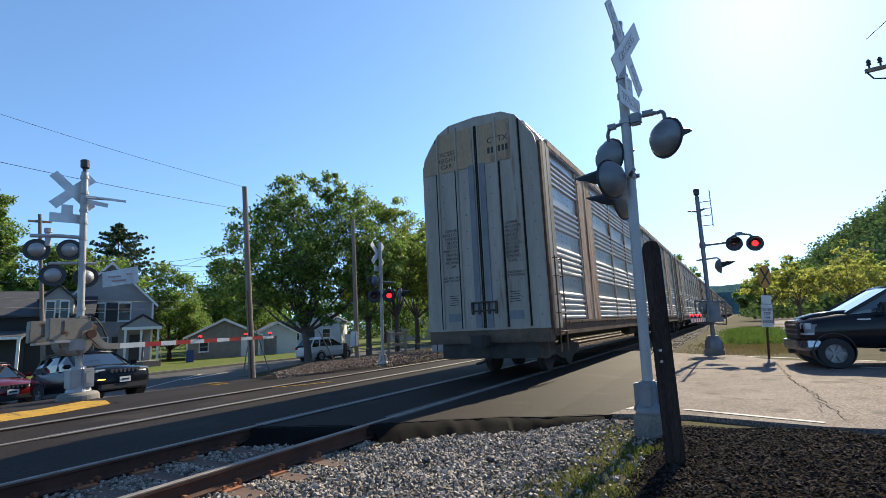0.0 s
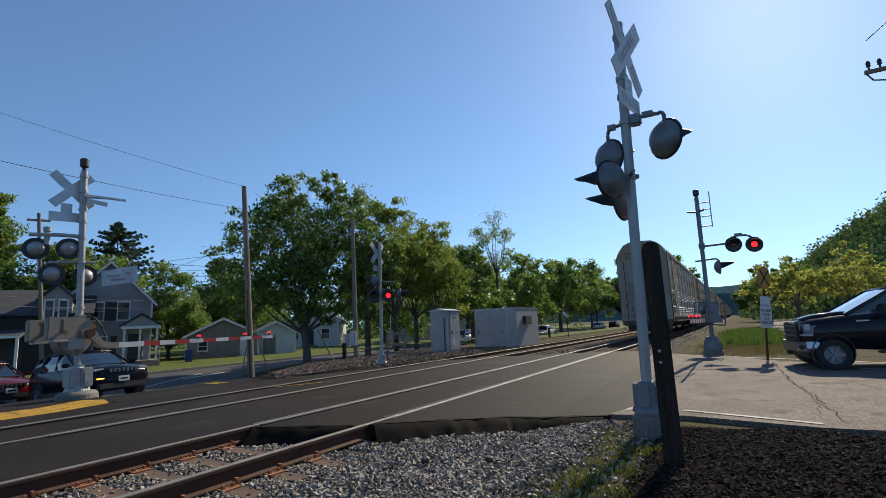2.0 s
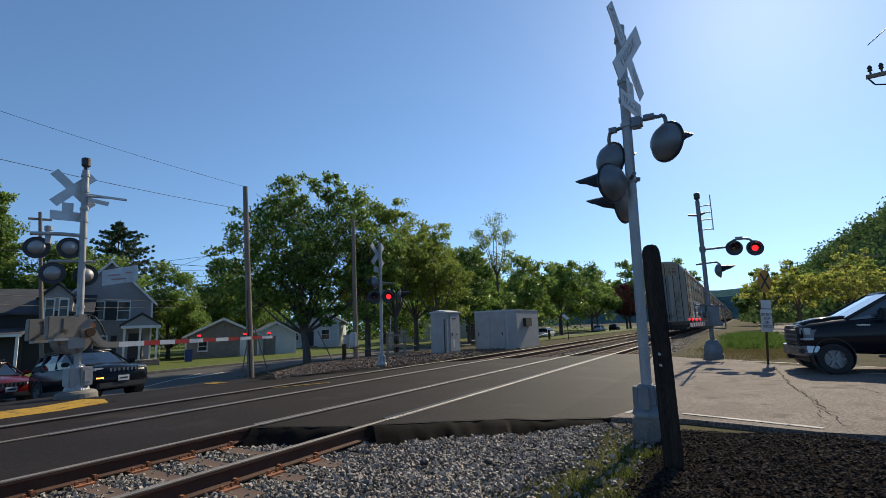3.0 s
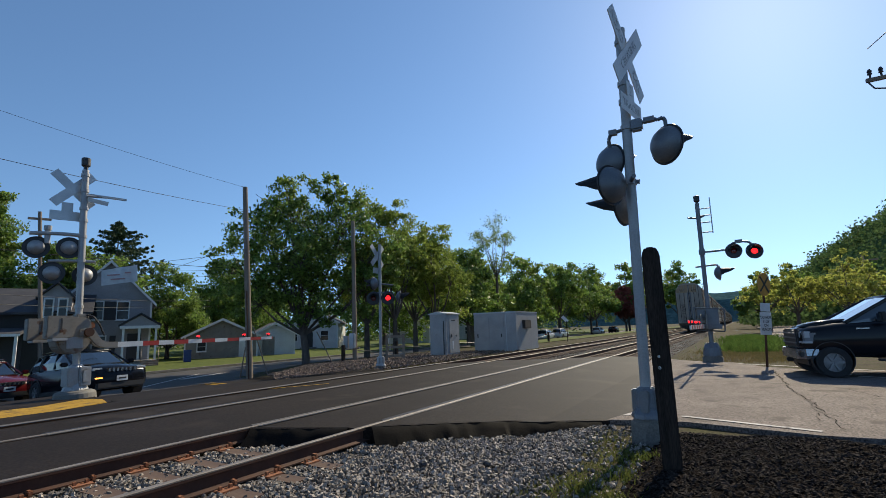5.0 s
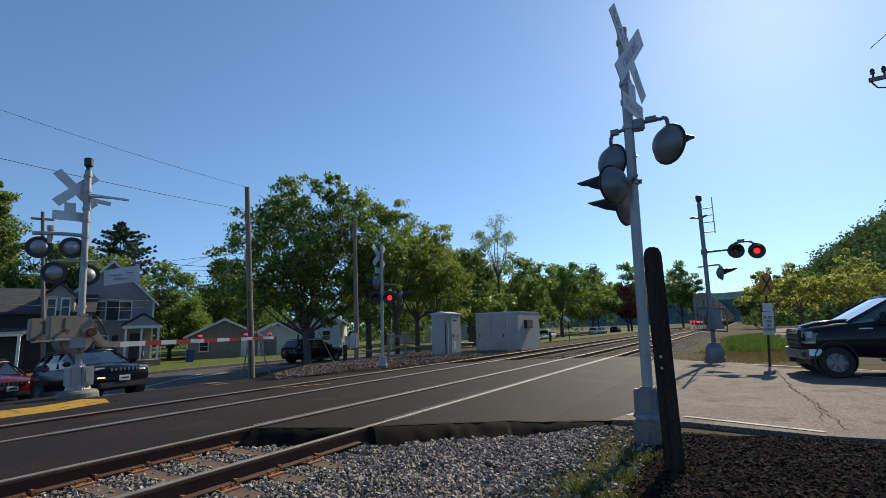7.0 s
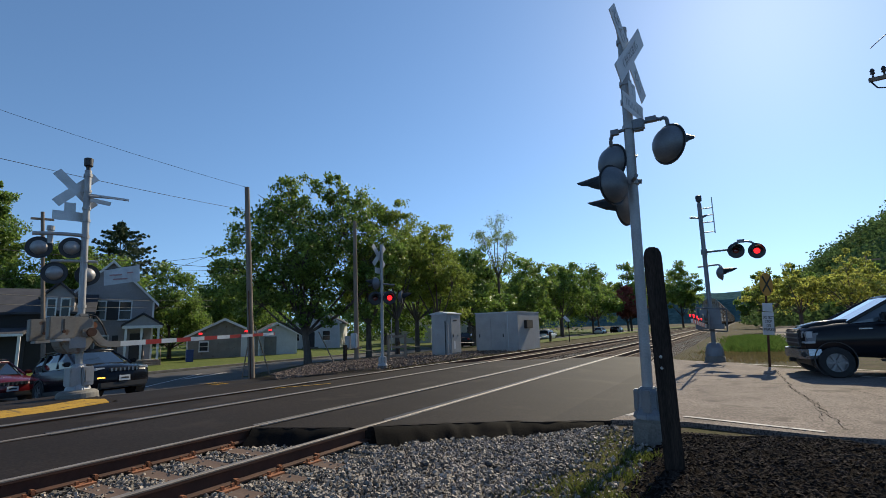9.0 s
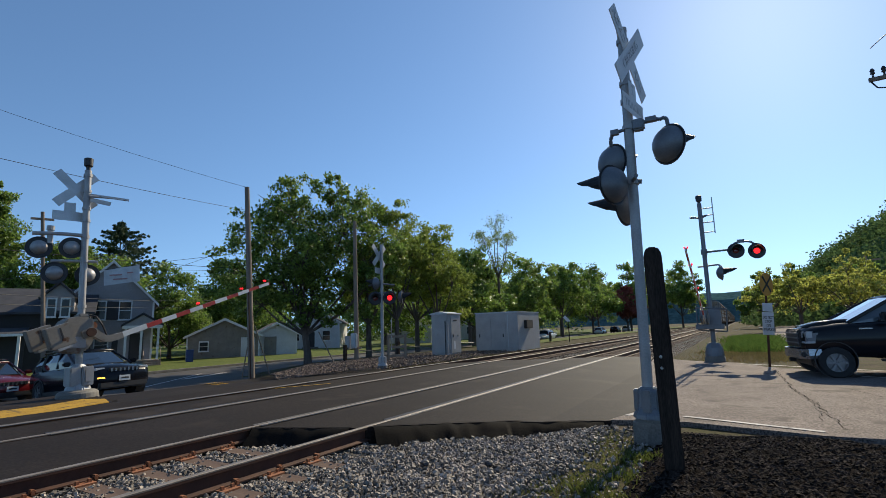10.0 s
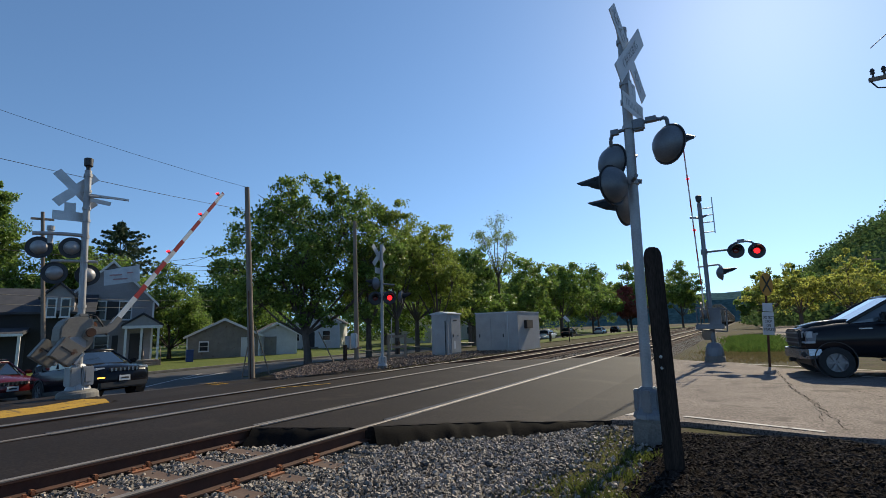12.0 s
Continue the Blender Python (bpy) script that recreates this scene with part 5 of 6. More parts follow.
p5 = utility_pole(10.9, 60.0, -0.2, 7.2, 0.16)
part("cross_arm", abox(0, 0, 6.7, 2.2, 0.12, 0.14), POLE_WOOD, p5, "wooden cross arm")


def guy_stakes():
    for a, b in (((-20.1, 16.9, -0.75), (-20.6, 16.3, 1.75)), ((-20.9, 15.9, -0.75), (-20.75, 16.05, 0.7)), ((-19.3, 20.7, -0.6), (-20.0, 20.05, 1.35))):
        ob = part("guy_stake", arod(a, b, 0.03, 0.03, n=8), POLE_WOOD)
        tagged(ob, "thin leaning guy stake beside the utility poles", "guy stake", "guy stakes by the street")


guy_stakes()


def clods():
    for x, y, r, s in CLODS:
        bm = bmesh.new()
        bmesh.ops.create_icosphere(bm, subdivisions=2, radius=r)
        rr = random.Random(s)
        for v in bm.verts:
            v.co *= rr.uniform(0.75, 1.15)
            v.co.z *= 0.7
            v.co += Vector((x, y, -0.17))
        tagged(part("clod", bm, BLACK), "dark lump of tarry ballast on the gravel", "lump", "dark lumps on the gravel")


CLODS = ((-3.03, 4.60, 0.055, 1), (-2.41, 4.88, 0.05, 2))
clods()


def post_and_chain():
    """Low wooden posts with sagging chains in front of the street."""
    spots = [(-18.2, 20.2), (-16.9, 23.2), (-15.6, 26.0), (-15.0, 33.0), (-14.6, 38.0), (-14.6, 43)]
    first = None
    for x, y in spots:
        z = ground_z(x, y)
        if first is None:
            first = thing("fence_post", pose(x, y, z), "short dark wooden post for a sagging chain", "fence post", "chain fence posts")
            part("timber", abox(0, 0, 0.40, 0.17, 0.17, 0.95), TAR_WOOD, first, bevel=0.02)
        else:
            copy_thing(first, pose(x, y, z))
    for (x0, y0), (x1, y1) in zip(spots, spots[1:]):
        bm = bmesh.new()
        pts = []
        for i in range(9):
            k = i / 8
            pts.append((x0 + (x1 - x0) * k, y0 + (y1 - y0) * k, ground_z(x0, y0) * (1 - k) + ground_z(x1, y1) * k + 0.72 - 1.0 * k * (1 - k)))
        pipe(bm, pts, 0.022, 6)
        tagged(part("chain", bm, BLACK), "sagging dark chain between posts", "chain", "chains between posts")


post_and_chain()


def yellow_sign():
    s = thing("railroad_warning_sign", pose(0.60, 16.95, -0.12, 0, 4.0, 0), "round yellow railroad warning sign above a white notice", "road sign")
    part("post", abox(0, 0, 1.05, 0.06, 0.05, 2.6), RUST, s, "rusty steel sign post")
    m = pose(0.02, -0.05, 2.36, 0, 0, 240)
    d = part("sign_disc", arod(m @ Vector((0, -0.006, 0)), m @ Vector((0, 0.006, 0)), 0.335, n=32), SIGNY, s, "faded yellow disc")
    bm = bmesh.new()
    for a in (45, -45):
        box(bm, 0, 0.012, 0, 0.62, 0.006, 0.06, m=m @ pose(0, 0, 0, 0, a, 0))
    part("cross_mark", bm, INK, d, "black cross")
    n = pose(0.02, -0.05, 1.24, 0, 0, 232)
    p = part("notice_board", abox(0, 0, 0, 0.46, 0.012, 0.64, m=n), SIGNW, s, "white notice board")
    words("sign_text", "DO NOT\nSTOP\nON\nTRACKS", 0.112, n @ pose(0, 0.009, 0, 90, 0, 180), INK, p)
    q = part("notice_board", abox(0, 0, 0.46, 0.40, 0.012, 0.24, m=n), SIGNW, s)


yellow_sign()


def track_sign():
    s = thing("track_sign", pose(SIGN_AT[0], SIGN_AT[1], ground_z(*SIGN_AT) - 0.05), "small tilted white sign on a thin post beside the far track", "track sign")
    part("post", abox(0, 0, 0.85, 0.06, 0.05, 1.9), TAR_WOOD, s, "thin dark post")
    part("sign_plate", abox(0, 0, 0, 0.62, 0.02, 0.28, m=pose(-0.12, -0.04, 1.98, 0, 48, 20)), SIGNW, s, "tilted white plate")


SIGN_AT = (-12.7, 42.4)
track_sign()


# ---- vehicles: local x forward, y to the left ----
def loft(bm, stations):
    rings = []
    for x, half in stations:
        full = [(y, z) for y, z in half] + [(-y, z) for y, z in half[::-1] if y > 1e-6]
        rings.append([bm.verts.new((x, y, z)) for y, z in full])
    n = len(rings[0])
    for a, b in zip(rings, rings[1:]):
        for i in range(n):
            bm.faces.new((a[i], a[(i + 1) % n], b[(i + 1) % n], b[i]))
    bm.faces.new(rings[0])
    bm.faces.new(rings[-1][::-1])
    bmesh.ops.recalc_face_normals(bm, faces=bm.faces)
    return bm


def wheel(parent, x, y, r, w, k=1.0):
    side = 1 if y > 0 else -1
    m = pose(x, y, r, -90 * side, 0, 0)
    wh = part("wheel", lathe(bmesh.new(), [(r * 0.62 * k, -w / 2), (r * 0.92, -w / 2), (r, -w / 2 + 0.03), (r, w / 2 - 0.03), (r * 0.92, w / 2), (r * 0.62 * k, w / 2), (r * 0.60 * k, 0), (r * 0.62 * k, -w / 2)], 28, m), RUBBER, parent, "black tyre")
    bm = bmesh.new()
    r *= k
    lathe(bm, [(0, w * 0.22), (r * 0.16, w * 0.24), (r * 0.2, w * 0.15), (r * 0.62, w * 0.12), (r * 0.64, w * 0.44), (r * 0.60, w * 0.44), (r * 0.56, w * 0.05), (0, w * 0.05)], 24, m)
    for k in range(6):
        box(bm, r * 0.34, 0, w * 0.26, r * 0.52, r * 0.15, w * 0.22, m=m @ pose(0, 0, 0, 0, 0, 60 * k))
    part("rim", bm, RIM, wh, "bright alloy rim")


def suv(m, paint, label, length=4.45, width=1.82, height=1.64, name="parked_car", amber=False):
    c = thing(name, m, label, "car", "cars at the crossing")
    L, w, h = length / 2, width / 2, height
    belt, hood = h * 0.635, h * 0.625
    def sec(ww, zl, zt, crown=0.02):
        return [(0, zl), (ww * 0.86, zl), (ww * 0.97, zl + 0.12), (ww, (zl + zt) / 2), (ww * 0.97, zt - 0.10), (ww * 0.90, zt - 0.02), (0, zt + crown)]
    body = part("body", loft(bmesh.new(), [(-L, sec(w * 0.84, 0.42, belt - 0.10)), (-L + 0.14, sec(w * 0.96, 0.30, belt)), (-L * 0.55, sec(w, 0.22, belt + 0.02)), (0.1, sec(w, 0.20, belt)), (L * 0.42, sec(w, 0.20, hood + 0.02, 0.05)), (L * 0.80, sec(w * 0.97, 0.22, hood - 0.05, 0.05)), (L - 0.10, sec(w * 0.88, 0.28, hood - 0.14, 0.03)), (L, sec(w * 0.74, 0.36, hood - 0.24, 0.0))]), paint, c, smooth=True)
    def cab(x, ww, z0, z1, tw):
        return (x, [(0, z0), (ww, z0), (ww * 0.97, z0 + (z1 - z0) * 0.45), (tw, z1 - 0.07), (tw * 0.85, z1 - 0.01), (0, z1 + 0.01)])
    top = h - 0.04
    part("cabin_glass", loft(bmesh.new(), [cab(-L * 0.97, w * 0.84, belt - 0.06, belt + 0.06, w * 0.80), cab(-L * 0.84, w * 0.90, belt - 0.06, top - 0.08, w * 0.70), cab(-L * 0.35, w * 0.91, belt - 0.06, top, w * 0.73), cab(L * 0.02, w * 0.91, belt - 0.06, top - 0.02, w * 0.73), cab(L * 0.44, w * 0.88, belt - 0.06, belt + 0.05, w * 0.80)]), GLASS, c, "dark tinted glazing", smooth=False)
    part("roof", loft(bmesh.new(), [(-L * 0.84, [(0, top - 0.10), (w * 0.70, top - 0.10), (w * 0.70, top - 0.07), (0, top - 0.05)]), (-L * 0.35, [(0, top - 0.06), (w * 0.755, top - 0.08), (w * 0.74, top - 0.02), (0, top + 0.04)]), (L * 0.06, [(0, top - 0.06), (w * 0.75, top - 0.10), (w * 0.73, top - 0.03), (0, top + 0.02)])]), paint, c, smooth=True)
    for s in (-1, 1):
        part("pillar", arod((L * 0.47, s * w * 0.89, belt), (L * 0.03, s * w * 0.745, top - 0.07), 0.035, n=6), paint, c)
        part("pillar", arod((-L * 0.10, s * w * 0.91, belt), (-L * 0.14, s * w * 0.76, top - 0.06), 0.04, n=6), paint, c)
        part("pillar", arod((-L * 0.62, s * w * 0.90, belt), (-L * 0.55, s * w * 0.745, top - 0.06), 0.06, n=6), paint, c)
        part("pillar", arod((-L * 0.95, s * w * 0.83, belt), (-L * 0.80, s * w * 0.71, top - 0.12), 0.06, n=6), paint, c)
        part("pillar", arod((-L * 0.78, s * w * 0.66, top + 0.02), (0, s * w * 0.68, top + 0.05), 0.018, n=6), paint, c)
    for s in (-1, 1):
        part("side_mirror", abox(L * 0.36, s * (w + 0.08), belt + 0.08, 0.12, 0.2, 0.14), paint, c, bevel=0.03)
        part("headlamp", abox(L - 0.24, s * w * 0.70, hood - 0.17, 0.30, w * 0.34, 0.11), HEADLAMP, c, "clear headlamp", bevel=0.03)
        part("tail_lamp", abox(-L + 0.06, s * w * 0.72, belt - 0.14, 0.16, w * 0.3, 0.16), TAILRED, c, "red tail lamp", bevel=0.02)
        part("sill_cladding", abox(0, s * (w - 0.02), 0.27, length * 0.56, 0.06, 0.14), PLASTIC, c, "black sill cladding", bevel=0.02)
        for wx in (L * 0.60, -L * 0.58):
            bm = bmesh.new()
            lathe(bm, [(0, -0.26), (0.40, -0.26), (0.40, -0.05), (0.415, 0.012), (0.375, 0.012), (0.37, -0.24), (0, -0.24)], 28, pose(wx, s * w, 0.36, -90 * s))
            part("wheel_arch", bm, PLASTIC, c, "black wheel arch")
            wheel(c, wx, s * (w - 0.085), 0.345, 0.22)
    part("windscreen_base", abox(L * 0.47, 0, belt + 0.03, 0.10, w * 1.5, 0.03), PLASTIC, c)
    part("grille", abox(L - 0.035, 0, hood - 0.20, 0.10, w * 0.98, 0.12), PLASTIC, c, "black grille", bevel=0.02)
    for k in range(7):
        part("grille_slot", abox(L + 0.015, (k - 3) * w * 0.135, hood - 0.20, 0.02, 0.055, 0.10), CHROME, c, "bright grille slot")
    part("lower_bumper", abox(L - 0.05, 0, 0.38, 0.16, w * 1.55, 0.22), PLASTIC, c, "black lower bumper", bevel=0.04)
    part("licence_plate", abox(L + 0.045, 0.0, 0.56, 0.02, 0.32, 0.16), SIGNW, c, "white number plate")
    part("plate_bars", abox(L + 0.058, 0.0, 0.56, 0.006, 0.22, 0.05), INK, c)
    if amber:
        part("turn_lamp", abox(L - 0.06, -w * 0.70, 0.60, 0.14, 0.20, 0.04), AMBER, c, "lit amber turn lamp", bevel=0.01)
    return c


def pickup():
    c = thing("pickup_truck", pose(3.53, 15.23, -0.10, 0, 0, 188) @ Matrix.Scale(0.92, 4), "black full-size pickup truck with chrome bumper", "pickup truck")
    L, w = 2.95, 1.0
    def sec(ww, zl, zt, crown=0.03):
        return [(0, zl), (ww * 0.9, zl), (ww * 0.98, zl + 0.14), (ww, (zl + zt) / 2), (ww * 0.985, zt - 0.12), (ww * 0.93, zt - 0.02), (0, zt + crown)]
    part("body", loft(bmesh.new(), [(-L, sec(w * 0.96, 0.55, 1.30, 0)), (-1.2, sec(w, 0.48, 1.34, 0)), (0.2, sec(w, 0.46, 1.34)), (1.15, sec(w, 0.46, 1.33, 0.06)), (1.9, sec(w, 0.50, 1.28, 0.07)), (2.40, sec(w * 0.98, 0.55, 1.21, 0.06)), (2.56, sec(w * 0.93, 0.56, 1.16, 0.04)), (2.64, sec(w * 0.86, 0.58, 1.09, 0.02))]), CAR_BLACK, c, smooth=True)
    def cab(x, z1, ww, tw):
        return (x, [(0, 1.25), (ww, 1.25), (ww * 0.97, 1.25 + (z1 - 1.25) * 0.4), (tw, z1 - 0.06), (tw * 0.85, z1), (0, z1 + 0.02)])
    part("cabin_glass", loft(bmesh.new(), [cab(-1.35, 1.86, 0.88, 0.74), cab(-0.9, 1.93, 0.90, 0.75), cab(0.68, 1.92, 0.91, 0.75), cab(1.68, 1.34, 0.88, 0.84)]), GLASS_CLEAR, c, "reflective glazing")
    part("roof", loft(bmesh.new(), [(-1.4, [(0, 1.86), (0.74, 1.86), (0.72, 1.91), (0, 1.94)]), (-0.6, [(0, 1.90), (0.78, 1.88), (0.74, 1.95), (0, 1.98)]), (0.73, [(0, 1.88), (0.77, 1.86), (0.73, 1.92), (0, 1.95)])]), CAR_BLACK, c, smooth=True)
    for s in (-1, 1):
        part("pillar", arod((1.70, s * 0.88, 1.31), (0.71, s * 0.765, 1.88), 0.04, n=6), CAR_BLACK, c)
        part("pillar", arod((-0.25, s * 0.91, 1.3), (-0.25, s * 0.77, 1.9), 0.045, n=6), CAR_BLACK, c)
        part("pillar", arod((-1.38, s * 0.89, 1.3), (-1.38, s * 0.75, 1.88), 0.07, n=6), CAR_BLACK, c)
    part("grille", abox(2.65, 0, 0.95, 0.10, 1.24, 0.44), PLASTIC, c, "black grille", bevel=0.03)
    bm = bmesh.new()
    for z in (0.83, 0.95, 1.07):
        box(bm, 2.71, 0, z, 0.03, 1.2, 0.035)
    part("grille_bar", bm, ALU_DK, c)
    for s in (-1, 1):
        part("headlamp", abox(2.47, s * 0.82, 0.97, 0.30, 0.30, 0.30), ALU_DK, c, "clear wrap-round headlamp", bevel=0.04)
        hl = c.children[-1]
        for hx, hy, hw, hd in ((2.60, 0.72, 0.10, 0.12), (2.54, 0.90, 0.14, 0.16)):
            part("lamp_lens", abox(hx, s * hy, 1.03, hw, hd, 0.17), HEADLAMP, hl, "clear lens", bevel=0.02)
        part("light_strip", abox(2.55, s * 0.83, 0.85, 0.22, 0.32, 0.05), HEADLAMP, hl, bevel=0.01)
        part("side_mirror", abox(1.05, s * 1.13, 1.42, 0.16, 0.26, 0.24), CAR_BLACK, c, bevel=0.04)
        part("badge", abox(1.42, s * 1.0, 1.16, 0.26, 0.012, 0.035), CHROME, c, "bright fender badge")
        part("window_trim", abox(0.0, s * 0.905, 1.345, 2.3, 0.03, 0.03), CHROME, c)
        part("door_handle", abox(-0.05, s * 1.0, 1.12, 0.2, 0.03, 0.04), CAR_BLACK, c)
        part("running_board", abox(0, s * 0.95, 0.42, 2.4, 0.16, 0.06), PLASTIC, c, bevel=0.02)
        for wx in (2.08, -1.70):
            part("wheel_arch", lathe(bmesh.new(), [(0, -0.32), (0.43, -0.32), (0.43, -0.05), (0.435, 0.004), (0.415, 0.004), (0.41, -0.30), (0, -0.30)], 30, pose(wx, s * 1.0, 0.43, -90 * s)), PLASTIC, c, "black wheel arch")
            wheel(c, wx, s * 0.91, 0.365, 0.27, 0.98)
    fb = part("front_bumper", loft(bmesh.new(), [(2.34, [(0, 0.46), (0.97, 0.46), (0.99, 0.54), (0.97, 0.68), (0, 0.68)]), (2.60, [(0, 0.44), (0.95, 0.44), (0.97, 0.52), (0.95, 0.69), (0, 0.69)]), (2.76, [(0, 0.44), (0.70, 0.44), (0.72, 0.52), (0.70, 0.68), (0, 0.68)])]), CHROME, c, "chrome front bumper")
    for s in (-1, 1):
        part("fog_lamp", abox(2.66, s * 0.80, 0.55, 0.14, 0.20, 0.11), PLASTIC, fb, "dark fog lamp recess", bevel=0.02)
    part("hood_bulge", loft(bmesh.new(), [(1.45, [(0, 1.33), (0.55, 1.33), (0.53, 1.405), (0, 1.42)]), (2.1, [(0, 1.25), (0.55, 1.25), (0.53, 1.345), (0, 1.355)]), (2.5, [(0, 1.18), (0.5, 1.18), (0.48, 1.235), (0, 1.245)])]), CAR_BLACK, c, smooth=True)
    part("air_dam", abox(2.46, 0, 0.36, 0.16, 1.6, 0.18), PLASTIC, c, bevel=0.03)
    part("tow_hook", abox(2.66, -0.45, 0.36, 0.16, 0.10, 0.12), BLACK, c, bevel=0.02)


GLASS_CLEAR = plain("truck_glass", (0.06, 0.075, 0.09), 0.04, coat=1.0)
pickup()
suv(pose(-18.9, 8.42, -0.665, 0, -4.5, 0), CAR_NAVY, "dark navy sport utility car waiting with a lit turn lamp", amber=True, name="waiting_car")
suv(pose(-23.6, 7.1, -0.84, 0, 0, 2), CAR_RED, "dark red sedan waiting behind the other car", length=4.6, width=1.8, height=1.48, name="waiting_car")
SUV_BLACK = suv(pose(-30, 5, -0.8, 0, 0, 90), CAR_BLACK, "black sport utility car driving along the street", length=4.7, width=1.9, height=1.72, name="passing_car")
SUV_WHITE = suv(pose(-27, 28, -0.8, 0, 0, 90), CAR_WHITE, "silver-white sport utility car driving along the street", length=4.5, width=1.85, height=1.68, name="passing_car")


# ---- houses ----
SIDING = mat("grey_clapboard", (0.29, 0.275, 0.29), (0.25, 0.24, 0.253), 0.75, size=1.0, fine=0.06)
# Clapboard with the wing's shade put into its near-black colour.
SIDING_SHADE = mat("shaded_clapboard", (0.0252, 0.02232, 0.02232), (0.018, 0.01656, 0.01656), 0.8, size=1.0)
SIDING_W = mat("white_clapboard", (0.575, 0.575, 0.5865), (0.506, 0.506, 0.5175), 0.7, size=1.0, fine=0.06)
SIDING_OLD = mat("peeling_cream_boards", (0.231, 0.21, 0.182), (0.189, 0.168, 0.147), 0.8, size=0.6, fine=0.05, dirt=(0.14, 0.112, 0.084), dirt_at=0.6)
SHINGLE = mat("dark_shingles", (0.035, 0.036, 0.045), (0.055, 0.055, 0.062), 0.9, size=0.8, fine=0.05, bump=0.01)
SHINGLE_G = mat("grey_shingles", (0.078, 0.07475, 0.0715), (0.104, 0.0975, 0.09425), 0.9, size=0.8, fine=0.05, bump=0.01)
TRIM = mat("white_trim", (0.68, 0.68, 0.68), (0.6, 0.6, 0.6), 0.6, size=0.5)
# Black of shutters and doors; also paints the deep shade under the porch.
SHUTTER_AND_SHADE = plain("black_shutter_and_porch_shade", (0.02, 0.02, 0.025), 0.6)


def window(parent, m, w, h, shutters=False):
    """A framed sash window on a wall whose outside is local -y."""
    f = part("window", aprism([(-w / 2 - 0.09, -0.09), (w / 2 + 0.09, -0.09), (w / 2 + 0.09, h + 0.12), (-w / 2 - 0.09, h + 0.12)], -0.05, 0.02, axis="y", m=m), TRIM, parent, "white window frame")
    for z0 in (0.0, h / 2 + 0.02):
        part("pane", abox(0, -0.055, z0 + h / 4 - 0.01, w, 0.02, h / 2 - 0.03, m=m), GLAZE, f, "dark glass pane")
    part("sill", abox(0, -0.09, -0.1, w + 0.25, 0.12, 0.06, m=m), TRIM, f)
    if shutters:
        for s in (-1, 1):
            part("shutter", abox(s * (w / 2 + 0.27), -0.04, h / 2, 0.34, 0.05, h + 0.1, m=m), SHUTTER_AND_SHADE, parent, "dark shutter")


def boards(name, pts, step, th, material, parent, m):
    """Lapped clapboards over a gable-shaped wall: pts is the outline in (x, z)."""
    z, top = min(p[1] for p in pts), max(p[1] for p in pts)
    bm = bmesh.new()
    while z < top - 0.03:
        zc = z + step / 2
        xs = []
        for (x0, z0), (x1, z1) in zip(pts, pts[1:] + pts[:1]):
            if (z0 - zc) * (z1 - zc) < 0:
                xs.append(x0 + (x1 - x0) * (zc - z0) / (z1 - z0))
        if len(xs) >= 2:
            a, b = min(xs), max(xs)
            prism(bm, [(-th, z), (0.0, z), (0.0, z + step * 1.1), (-th * 0.2, z + step * 1.1)], a, b, axis="x", m=m)
        z += step
    return tagged(part(name, bm, material, parent), kind="stuff")


def gable_house(name, m, w, d, eave, ridge, wall, roof, label, step=0.14, over=0.3, chimney=False):
    """The gable end is the local -y side, centred on the origin; the ridge runs back along +y."""
    h = thing(name, m, label, "house", "houses across the street")
    out = [(-w / 2, 0), (w / 2, 0), (w / 2, eave), (0, ridge), (-w / 2, eave)]
    wl = part("wall", aprism(out, 0, d, axis="y"), wall, h)
    boards("clapboard", out, step, 0.035, wall, wl, Matrix.Identity(4))
    t = 0.16
    k = (ridge - eave) / (w / 2)
    for s in (-1, 1):
        pts = [(0, ridge), (s * (w / 2 + over), eave - k * over), (s * (w / 2 + over), eave - k * over + t), (0, ridge + t)]
        part("roof", aprism(pts, -over, d + over, axis="y"), roof, h, "dark shingled roof slope")
        pts2 = [(0, ridge + t + 0.01), (s * (w / 2 + over + 0.02), eave - k * over + t), (s * (w / 2 + over + 0.02), eave - k * over - 0.06), (0, ridge - 0.08)]
        part("barge_board", aprism(pts2, -over - 0.06, -over, axis="y"), TRIM, h, "white barge board")
        part("corner_board", abox(s * (w / 2 - 0.05), -0.03, eave / 2, 0.14, 0.06, eave), TRIM, h)
    return h


def grey_house():
    m = pose(-42.9, 20.2, -0.85, 0, 0, 63)
    h = gable_house("house", m, 6.0, 9.0, 5.1, 8.3, SIDING, SHINGLE, "two-storey grey clapboard house with white trim and a small porch")
    for x in (-0.72, 1.0):
        window(h, pose(x, -0.02, 3.75), 0.75, 1.35, shutters=(x < 0))
    part("shutter", abox(0.30, -0.05, 4.4, 0.5, 0.05, 1.45), SHUTTER_AND_SHADE, h, "dark shutter")
    for x in (-1.6, -0.45):
        window(h, pose(x, -0.02, 1.1), 0.8, 1.3)
    part("shutter", abox(0.45, -0.05, 1.75, 0.4, 0.05, 1.4), SHUTTER_AND_SHADE, h)
    # porch with its own little gable
    porch = part("porch_roof", aprism([(1.0, 3.0), (3.5, 3.0), (3.5, 3.2), (2.25, 4.0), (1.0, 3.2)], -1.7, 0.0, axis="y"), SIDING, h, "small gabled porch roof")
    for s in (-1, 1):
        part("roof_slope", aprism([(2.25, 4.05), (2.25 + s * 1.45, 3.12), (2.25 + s * 1.45, 3.24), (2.25, 4.18)], -1.85, 0.0, axis="y"), SHINGLE, porch)
    part("fascia", abox(2.25, -1.75, 3.05, 2.7, 0.12, 0.22), TRIM, porch, "white fascia")
